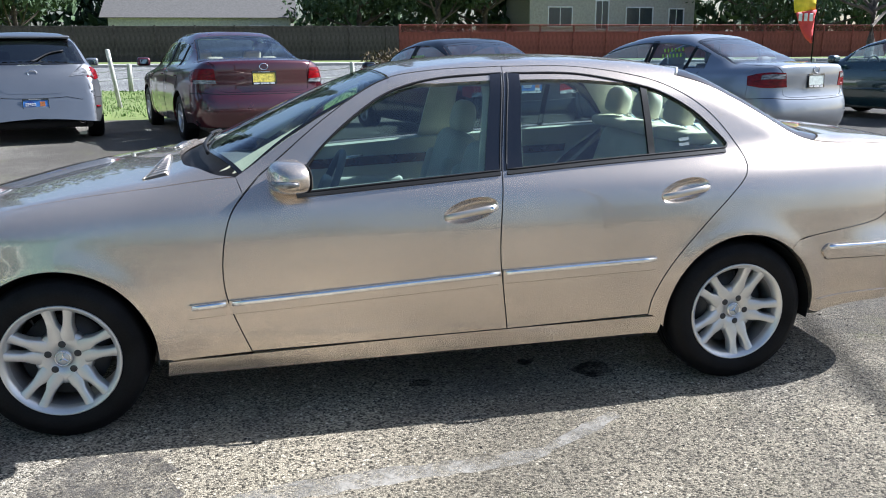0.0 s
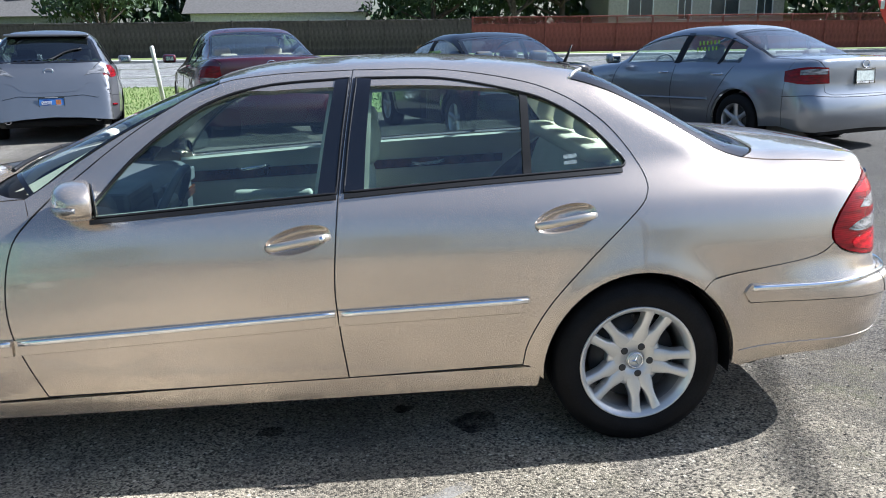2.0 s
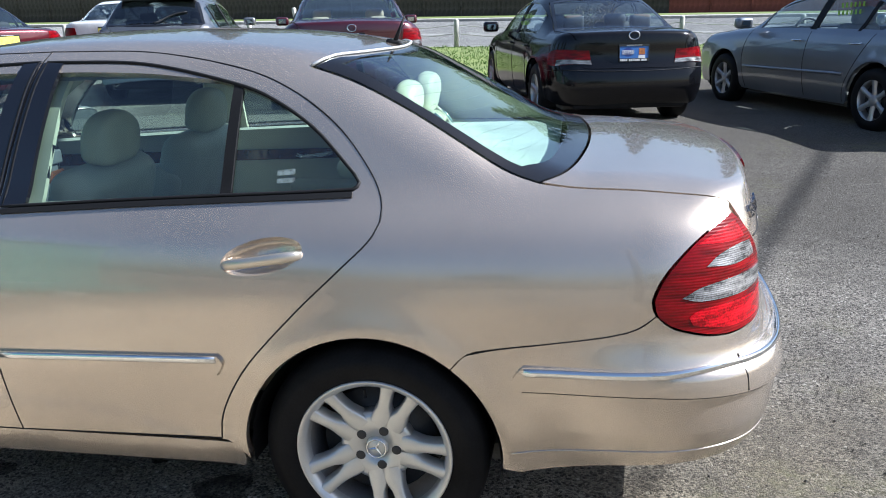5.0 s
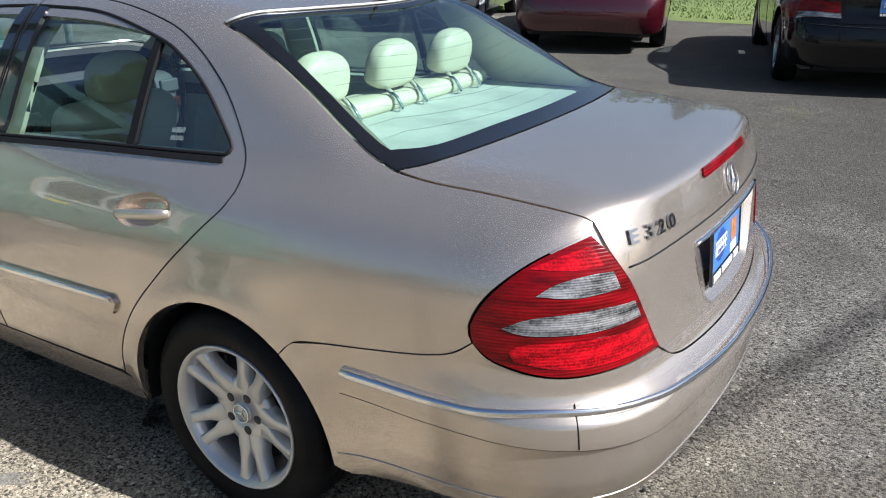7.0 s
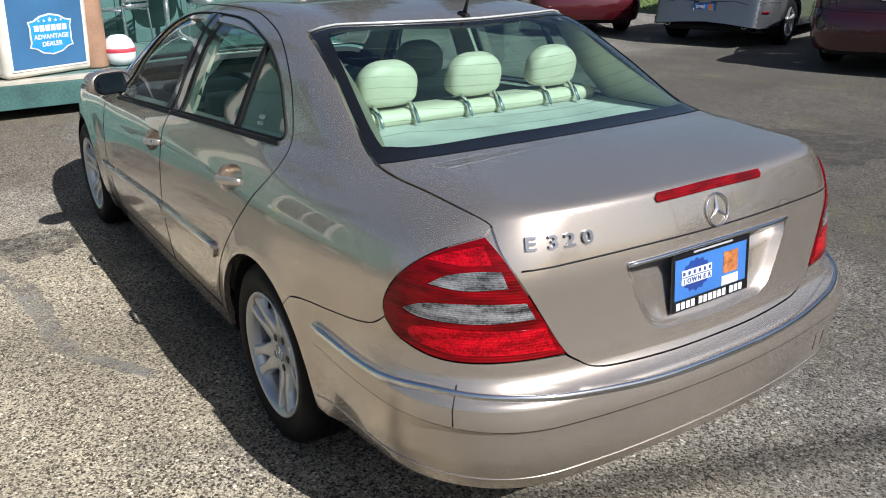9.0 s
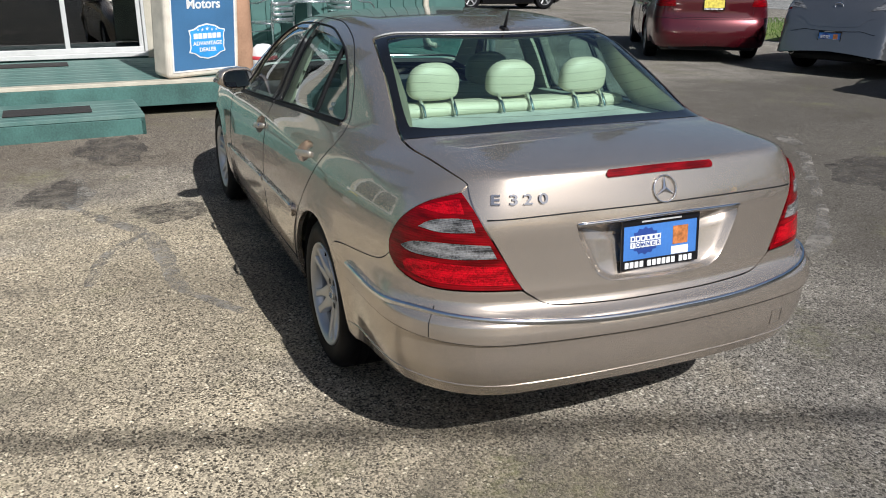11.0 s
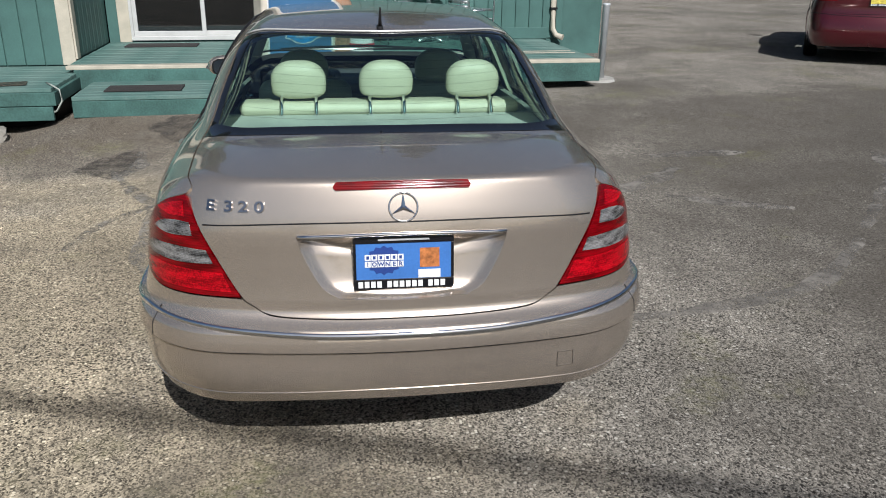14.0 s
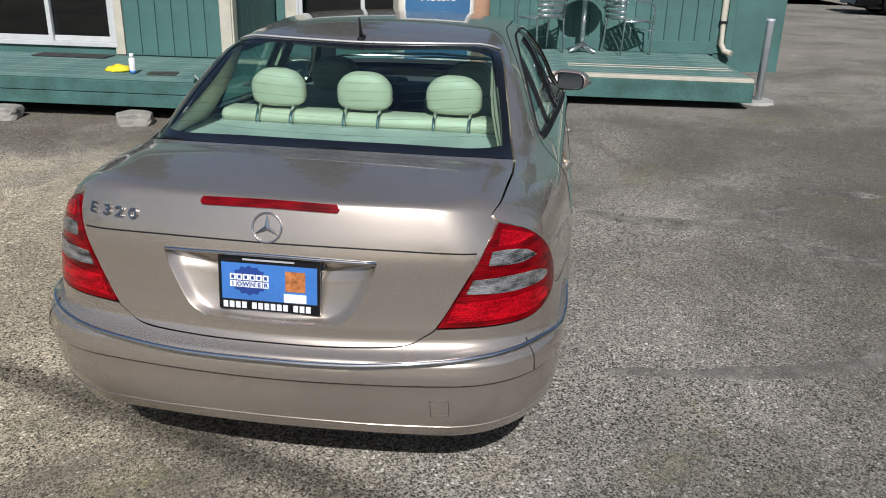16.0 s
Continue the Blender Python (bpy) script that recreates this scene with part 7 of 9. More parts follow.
def banner():
    """Blue-faced padded board that leans on the deck, with a shield on it."""
    M["banner_blue"] = mat("banner_blue", (0.050, 0.145, 0.285), 0.55, vary=0.12, scale=2)
    M["banner_cloth"] = mat("cream_cloth", (0.66, 0.60, 0.50), 0.85, fine=120, bump=0.3)
    M["shield_blue"] = mat("shield_blue", (0.04, 0.30, 0.68), 0.5)
    b = thing("banner_stand", pose(-4.16, -0.62, DZ + 0.006, 0, 0, 112) @ pose(0, 0, 0, 5, 0, 0), "padded cream stand with a blue printed front", "sign")
    part("stand_body", box((-0.44, -0.0, 0), (0.44, 0.30, 1.9), 0.05, 4), M["banner_cloth"], b, "cream padded cloth body")
    part("banner_face", box((-0.37, -0.006, 0.08), (0.37, 0.012, 1.82), 0.003, 1), M["banner_blue"], b, "blue printed face")
    bm = bmesh.new()
    for lo, hi in (((-0.385, -0.008, 0.065), (0.385, 0.0, 0.08)), ((-0.385, -0.008, 1.82), (0.385, 0.0, 1.835)), ((-0.385, -0.008, 0.08), (-0.37, 0.0, 1.82)), ((0.37, -0.008, 0.08), (0.385, 0.0, 1.82))):
        add_box(bm, lo, hi)
    part("banner_edge", bm, M["white"], b, "white printed edge")
    sh = new("shield")
    sh.parent = b
    sh.matrix_basis = pose(0.03, -0.008, 0.37)
    out = [(-0.22, 0.12), (-0.16, 0.13), (-0.10, 0.165), (0, 0.185), (0.10, 0.165), (0.16, 0.13), (0.22, 0.12), (0.205, 0.06), (0.21, 0), (0.205, -0.06), (0.22, -0.11), (0.16, -0.125), (0.10, -0.165), (0, -0.185), (-0.10, -0.165), (-0.16, -0.125), (-0.22, -0.11), (-0.205, -0.06), (-0.21, 0), (-0.205, 0.06)]
    bm = bmesh.new()
    add_prism(bm, out, -0.004)
    part("shield_rim", bm, M["white"], sh)
    bm = bmesh.new()
    add_prism(bm, [(x * 0.93, z * 0.92) for x, z in out], -0.007)
    part("shield_face", bm, M["shield_blue"], sh)
    bm = bmesh.new()
    for k in range(6):
        add_box(bm, (-0.165 + k * 0.056, -0.010, 0.03), (-0.165 + k * 0.056 + 0.047, -0.007, 0.085), 0.002, 1)
    part("brand_bars", bm, M["white"], sh, "brand name, as plain bars")
    for k, (x, r) in enumerate(((-0.11, 0.014), (-0.058, 0.018), (0, 0.024), (0.058, 0.018), (0.11, 0.014))):
        bm = bmesh.new()
        add_prism(bm, [(x + (r if i % 2 == 0 else r * 0.4) * math.sin(i * math.pi / 5), 0.122 + (0.008 if k == 2 else 0) + (r if i % 2 == 0 else r * 0.4) * math.cos(i * math.pi / 5)) for i in range(10)], -0.0095)
        part("star", bm, M["white"], sh)
    text_mesh("ADVANTAGE", 0.058, 0.0015, M["white"], "lettering", sh, pose(0, -0.009, -0.02), bold=0.0012)
    text_mesh("DEALER", 0.058, 0.0015, M["white"], "lettering", sh, pose(0, -0.009, -0.085), bold=0.0012)
    text_mesh("Motors", 0.135, 0.002, M["white"], "lettering", b, pose(0.0, -0.009, 0.75), "white printed lettering", 0.003)
    # round white float with a red band
    bm = lathe([(0.0, 0.165), (0.07, 0.155), (0.12, 0.115), (0.145, 0.06), (0.15, 0.0), (0.145, -0.06), (0.12, -0.105), (0.08, -0.13), (0.0, -0.135)], 28, pose(0, 0, 0, 90, 0, 0))
    f = thing("float_ball", pose(-4.40, 0.08, DZ + 0.142), "round white padded ball with a red band", "ball")
    M["red_band"] = mat("red_band", (0.55, 0.05, 0.07), 0.6)
    part("ball", bm, M["white"], f, "", True)
    part("band", lathe([(0.1475, 0.035), (0.1525, 0.03), (0.1535, 0.015), (0.1525, 0.0), (0.151, -0.004)], 28, pose(0, 0, 0, 90, 0, 0)), M["red_band"], f, "red painted band")
    c = thing("planter_column", pose(-4.42, -0.16, DZ + 0.006), "plain round brown fibre column on the deck", "column")
    part("shaft", tube([(0, 0, 0), (0, 0, 0.02), (0, 0, 1.5), (0, 0, 1.52)], [0.115, 0.125, 0.125, 0.115], 28), M["brown"], c)


def bistro_chair():
    ch = thing("bistro_chair", pose(0, 0, 0), "aluminium slatted bistro armchair on the deck", "chair", "bistro chairs")
    r = 0.0125
    for s in (-1, 1):
        part("leg", tube([(s * 0.22, -0.22, 0), (s * 0.235, -0.215, 0.30), (s * 0.26, -0.20, 0.60), (s * 0.265, -0.12, 0.665), (s * 0.26, 0.06, 0.68), (s * 0.23, 0.20, 0.73)], r, 8), M["alu"], ch)
        part("leg", tube([(s * 0.20, 0.24, 0), (s * 0.20, 0.21, 0.43), (s * 0.21, 0.235, 0.66), (s * 0.205, 0.265, 0.73)], r, 8), M["alu"], ch)
        part("seat_rail", tube([(s * 0.215, -0.21, 0.42), (s * 0.20, 0.20, 0.42)], r, 8), M["alu"], ch)
    part("back_rail", tube([(-0.205, 0.265, 0.73), (-0.12, 0.30, 0.755), (0, 0.31, 0.76), (0.12, 0.30, 0.755), (0.205, 0.265, 0.73)], r, 8), M["alu"], ch)
    part("stretcher", tube([(-0.22, -0.215, 0.30), (0.22, -0.215, 0.30)], 0.009, 8), M["alu"], ch)
    for k in range(7):
        y = -0.20 + k * 0.062
        part("seat_slat", box((-0.205, y, 0.428), (0.205, y + 0.05, 0.440), 0.004, 2), M["alu"], ch)
    for k in range(4):
        z = 0.47 + k * 0.066
        part("back_slat", tube([(-0.20, 0.232 + 0.02 * k / 3, z), (-0.1, 0.275, z), (0, 0.29, z), (0.1, 0.275, z), (0.20, 0.232 + 0.02 * k / 3, z)], 0.023, 6, flat=0.2, up=Vector((0, 1, 0))), M["alu"], ch)
    return ch


def deck_furniture():
    c = bistro_chair()
    c.matrix_world = pose(-6.0, 0.60, DZ + 0.006, 0, 0, -60)
    copy_thing(c, pose(-6.10, 1.74, DZ + 0.006, 0, 0, -150))
    t = thing("bistro_table", pose(-6.07, 1.15, DZ + 0.006), "round aluminium bistro table with a cross foot", "table")
    part("tabletop", lathe([(0.0, 0.70), (0.27, 0.70), (0.28, 0.69), (0.28, 0.672), (0.27, 0.668), (0.0, 0.668)], 40, pose(0, 0, 0, 90, 0, 0)), M["alu"], t)
    part("column", tube([(0, 0, 0.05), (0, 0, 0.67)], 0.032, 14), M["alu"], t)
    for k in range(4):
        a = radians(45 + 90 * k)
        part("foot", tube([(0.02 * math.cos(a), 0.02 * math.sin(a), 0.085), (0.13 * math.cos(a), 0.13 * math.sin(a), 0.045), (0.25 * math.cos(a), 0.25 * math.sin(a), 0.014)], [0.04, 0.03, 0.016], 8), M["alu"], t)
    p = thing("ashtray", pose(-6.04, 1.12, DZ + 0.706), "small pale dish on the table", "dish")
    part("dish", lathe([(0.0, 0.004), (0.06, 0.004), (0.085, 0.03), (0.09, 0.03), (0.07, 0.0), (0.0, 0.0)], 24, pose(0, 0, 0, 90, 0, 0)), M["white"], p)
    # cleaning things on the platform
    g = thing("spray_can", pose(-3.2, -3.72, 0.455), "white and blue spray can standing on the platform", "can")
    part("can", tube([(0, 0, 0), (0, 0, 0.004), (0, 0, 0.15), (0, 0, 0.165)], [0.03, 0.033, 0.033, 0.022], 16), M["white"], g)
    part("base_band", tube([(0, 0, 0.003), (0, 0, 0.03)], 0.0338, 16), M["blue"], g, "blue base band")
    part("cap", tube([(0, 0, 0.165), (0, 0, 0.20), (0, 0, 0.205)], [0.024, 0.024, 0.018], 16), M["white"], g)
    M["yellow"] = mat("yellow_cloth", (0.75, 0.62, 0.02), 0.8, fine=60, bump=0.3)
    M["print"] = mat("printed_cover", (0.06, 0.05, 0.035), 0.5, scale=30, vary=0.6)
    bm = bmesh.new()
    bmesh.ops.create_icosphere(bm, subdivisions=3, radius=1)
    for v in bm.verts:
        n = noise.noise(v.co * 2.2)
        v.co = Vector((v.co.x * 0.10, v.co.y * 0.15, max(v.co.z, 0) * 0.06)) * (1 + 0.45 * n)
    cl = part("cleaning_cloth", bm, M["yellow"], None, "", True)
    cl.matrix_world = pose(-3.34, -3.93, 0.455)
    tagged(cl, "crumpled yellow cleaning cloth on the platform", "cloth")
    M["hose"] = mat("pale_hose", (0.42, 0.45, 0.40), 0.6)
    ho = part("hose", tube([(-3.30, -3.10, 0.458), (-3.05, -2.98, 0.465), (-2.95, -2.90, 0.44), (-2.93, -2.88, 0.34), (-2.96, -2.95, 0.24), (-3.06, -3.10, 0.17), (-3.22, -3.35, 0.17)], 0.009, 8), M["hose"])
    tagged(ho, "thin pale hose hanging over the platform's corner", "hose")
    bk = thing("magazine", pose(-3.25, -3.42, 0.455, 0, 0, 12), "dark printed magazine lying on the platform", "magazine")
    part("pages", box((-0.11, -0.15, 0), (0.11, 0.15, 0.008), 0.002, 1), M["print"], bk)


def grit():
    """Loose stones scattered over the lot near the saloon, and gravel by the platform."""
    rnd = random.Random(8)
    for name, m, n, area, s0, s1, label in (("loose_stones", mat("pale_grit", (0.40, 0.37, 0.31), 0.95, vary=0.5, scale=30), 2600, (-4, 5.0, -4.0, 5.0), 0.002, 0.006, "small pale loose stones on the asphalt"),
                                            ("dark_grit", mat("dark_grit", (0.04, 0.036, 0.03), 0.95, vary=0.5, scale=30), 1800, (-4, 5.0, -4.0, 5.0), 0.003, 0.008, "dark crumbs of asphalt and twig"),
                                            ("gravel", M["gravel"], 1500, (-3.1, -1.3, -7.0, -2.6), 0.004, 0.013, "loose brown gravel beside the platform")):
        verts, faces = [], []
        for _ in range(n):
            x, y = rnd.uniform(area[0], area[1]), rnd.uniform(area[2], area[3])
            s = rnd.uniform(s0, s1)
            z = gz(x, y) + s * 0.2
            i = len(verts)
            a = rnd.uniform(0, 6)
            for k in range(4):
                b = a + k * 1.57
                verts.append((x + s * math.cos(b) * rnd.uniform(0.6, 1.3), y + s * math.sin(b) * rnd.uniform(0.6, 1.3), z - s * 0.3))
            verts.append((x + s * 0.2, y, z + s * rnd.uniform(0.3, 0.7)))
            faces += [(i + k, i + (k + 1) % 4, i + 4) for k in range(4)]
        me = bpy.data.meshes.new(name)
        me.from_pydata(verts, [], faces)
        me.materials.append(m)
        tagged(new(name, me), label, "gravel", kind="stuff")


def seal_streak(pts, wid, seed):
    """A smooth smear of crack sealer, paler than the lot, with ragged edges."""
    rnd = random.Random(seed)
    line = smooth_line([(x, y, 0) for x, y in pts], 0.05)
    bm = bmesh.new()
    rows = []
    for i, p in enumerate(line):
        a, b = line[max(i - 1, 0)], line[min(i + 1, len(line) - 1)]
        d = Vector((b[0] - a[0], b[1] - a[1], 0)).normalized()
        n = Vector((-d.y, d.x, 0))
        f = i / (len(line) - 1)
        w = wid * (0.45 + 0.55 * math.sin(math.pi * min(max(f, 0.06), 0.94)) + 0.5 * noise.noise(Vector((i * 0.21, seed, 0))))
        row = []
        for k in (-1, -0.4, 0.4, 1):
            q = Vector((p[0], p[1], 0)) + n * (k * w + (rnd.uniform(-0.012, 0.012) if abs(k) == 1 else 0))
            row.append(bm.verts.new((q.x, q.y, lot_z(q.x, q.y) + (0.0045 if abs(k) < 1 else -0.002))))
        rows.append(row)
    for A, B in zip(rows, rows[1:]):
        for k in range(3):
            bm.faces.new((A[k], A[k + 1], B[k + 1], B[k])).smooth = True
    tagged(part("sealed_crack", bm, M["sealer"] if pts[0][1] < 0 else M["sealer_dark"]), "smooth pale smear of old crack sealer", "ground patch", kind="structure")


def veil(m, lo, hi):
    """Wears a stain thin in patches, so that the asphalt shows through."""
    nt = m.node_tree
    n, r, tc = nt.nodes.new("ShaderNodeTexNoise"), nt.nodes.new("ShaderNodeMapRange"), nt.nodes.new("ShaderNodeTexCoord")
    n.inputs["Scale"].default_value, n.inputs["Detail"].default_value, n.inputs["Roughness"].default_value = 7.0, 8, 0.7
    r.inputs["From Min"].default_value, r.inputs["From Max"].default_value = 0.38, 0.62
    r.inputs["To Min"].default_value, r.inputs["To Max"].default_value = lo, hi
    nt.links.new(tc.outputs["Object"], n.inputs["Vector"])
    nt.links.new(n.outputs["Fac"], r.inputs["Value"])
    nt.links.new(r.outputs["Result"], nt.nodes["Principled BSDF"].inputs["Alpha"])


M["oil"] = mat("oil_stain", (0.045, 0.041, 0.037), 0.75, scale=14, fine=120, vary=0.4, bump=0.3)
M["damp"] = mat("dark_patch", (0.085, 0.075, 0.065), 0.9, scale=9, fine=140, vary=0.3, bump=0.4)


for key, lo, hi in (("oil", 0.25, 0.8), ("damp", 0.1, 0.65)):
    veil(M[key], lo, hi)


def blot(name, x, y, r, seed, m, label):
    """A thin ragged stain on the lot."""
    bm = bmesh.new()
    ring = []
    for k in range(40):
        a = k * math.pi / 20
        q = r * (1 + 0.55 * noise.noise(Vector((math.cos(a) * 1.3, math.sin(a) * 1.3, seed))) + 0.18 * noise.noise(Vector((math.cos(a) * 5, math.sin(a) * 5, seed))))
        ring.append((x + q * 1.25 * math.cos(a), y + q * math.sin(a)))
    c = bm.verts.new((x, y, lot_z(x, y) + 0.004))
    mid = [bm.verts.new((x + (u - x) * 0.7, y + (v - y) * 0.7, lot_z(x + (u - x) * 0.7, y + (v - y) * 0.7) + 0.004)) for u, v in ring]
    out = [bm.verts.new((u, v, lot_z(u, v) - 0.001)) for u, v in ring]
    for k in range(40):
        j = (k + 1) % 40
        bm.faces.new((c, mid[k], mid[j])).smooth = True
        bm.faces.new((mid[k], out[k], out[j], mid[j])).smooth = True
    tagged(part(name, bm, m), label, "stain", kind="structure")


M["sealer_dark"] = mat("grey_sealer", (0.235, 0.215, 0.187), 0.85, scale=5, fine=150, vary=0.30, bump=0.25)
M["sealer"] = mat("old_sealer", (0.285, 0.262, 0.225), 0.85, scale=5, fine=150, vary=0.30, bump=0.25)
veil(M["sealer"], 0.0, 0.8)
veil(M["sealer_dark"], 0.15, 0.9)
ground_sheet()
for i, (pts, wid) in enumerate((([(-1.75, -2.02), (-1.2, -1.75), (-0.75, -1.50), (-0.2, -1.42), (0.3, -1.38), (0.75, -1.12)], 0.07), ([(-2.3, -1.9), (-1.9, -1.86), (-1.5, -1.95)], 0.10), ([(-0.77, -1.5), (-0.4, -1.75), (0.1, -1.85)], 0.05),
                                ([(1.38, 1.12), (1.32, 1.6), (1.24, 2.0), (1.18, 2.2), (1.05, 2.45), (0.80, 2.73), (0.57, 2.97)], 0.075), ([(0.42, 3.10), (-0.05, 3.5), (-0.43, 3.84), (-0.60, 3.9)], 0.06), ([(-1.15, 4.21), (-0.7, 4.06)], 0.10),
                                ([(-0.60, 2.20), (-0.42, 2.42), (-0.25, 2.62), (-0.07, 2.90)], 0.09), ([(-1.75, 2.5), (-1.70, 2.9), (-1.56, 3.3)], 0.13), ([(-1.01, 1.05), (-0.88, 1.43), (-0.84, 1.82), (-0.97, 2.17), (-1.32, 2.56)], 0.15))):
    seal_streak(pts, wid, i + 1)
for i, (x, y, r) in enumerate(((0.85, -0.66, 0.085), (0.02, -0.63, 0.045), (0.55, -0.5, 0.035))):
    blot("oil_stain", x, y, r, i, M["oil"], "dark oil stain on the asphalt")
for i, (x, y, r) in enumerate(((-1.22, -1.29, 0.24), (-1.95, -2.05, 0.30), (-2.9, -1.6, 0.30), (0.4, 4.0, 0.5))):
    blot("dark_patch", x, y, r, 10 + i, M["damp"], "dark worn patch in the asphalt")
street()
fences()
utility_line()
far_things()
# the office stands turned a little from the saloon
BUILT = set(scene.collection.objects)
office()
banner()
deck_furniture()
TURN = Matrix.Translation((-0.30, 0.05, 0)) @ Matrix.Translation((-3.955, -1.5, 0)) @ Matrix.Rotation(radians(3), 4, "Z") @ Matrix.Translation((3.955, 1.5, 0))
for ob in scene.collection.objects:
    if ob not in BUILT and ob.parent is None:
        ob.matrix_world = TURN @ ob.matrix_basis
grit()


# ---- the other parked cars ----
M["tint"] = glass("tinted_glass", (0.76, 0.85, 0.85))
M["tint_dark"] = glass("dark_tinted_glass", (0.10, 0.12, 0.12))
M["seat_dark"] = mat("dark_seats", (0.05, 0.05, 0.052), 0.8)
M["hubcap"] = mat("wheel_silver", (0.50, 0.50, 0.50), 0.35, 0.7, 0.1)
M["amber"] = mat("amber_lens", (0.7, 0.25, 0.03), 0.2, coat=1.0)
M["marker"] = mat("window_chalk", (0.28, 0.50, 0.07), 0.7)
M["plate_yellow"] = mat("plate_yellow", (0.72, 0.60, 0.10), 0.4, scale=30, vary=0.3)
M["plate_pale"] = mat("plate_pale", (0.55, 0.60, 0.55), 0.4, scale=30, vary=0.2)


def car_wheel(car, x, side, half, r, spokes):
    w = new("wheel")
    w.parent = car
    w.matrix_basis = pose(x, side * (half - 0.11), r, 0, 0, 0 if side < 0 else 180)
    rr = r * 0.66
    part("tyre", lathe([(rr - 0.01, -0.095), (rr + 0.02, -0.104), (r - 0.03, -0.10), (r - 0.005, -0.075), (r, -0.05), (r, 0.06), (r - 0.01, 0.09), (rr, 0.10)], 36), M["rubber"], w)
    rim = part("rim", lathe([(rr, -0.098), (rr * 0.94, -0.092), (rr * 0.90, -0.06), (rr * 0.88, 0.05)], 36), M["hubcap"], w)
    part("hub", lathe([(0.0, -0.085), (rr * 0.22, -0.082), (rr * 0.3, -0.07), (rr * 0.3, -0.03)], 20), M["hubcap"], rim)
    part("brake_disc", lathe([(0.02, -0.02), (rr * 0.86, -0.02), (rr * 0.86, 0.02)], 24), M["alloy_dark"], rim)
    for k in range(spokes):
        a = 2 * math.pi * k / spokes + math.pi / 2
        c, n = math.cos(a), math.sin(a)
        bm = bmesh.new()
        prev = None
        for q, hw, dep in ((0.24, 0.030, -0.075), (0.6, 0.024, -0.083), (0.95, 0.032, -0.092)):
            ring = [bm.verts.new((q * rr * c - l * n, dep + d, q * rr * n + l * c)) for l, d in ((-hw, 0.02), (-hw * 0.8, 0), (hw * 0.8, 0), (hw, 0.02))]
            if prev:
                for j in range(3):
                    bm.faces.new((prev[j], prev[j + 1], ring[j + 1], ring[j])).smooth = True
            prev = ring
        bmesh.ops.recalc_face_normals(bm, faces=bm.faces)
        part("spoke", bm, M["hubcap"], rim)


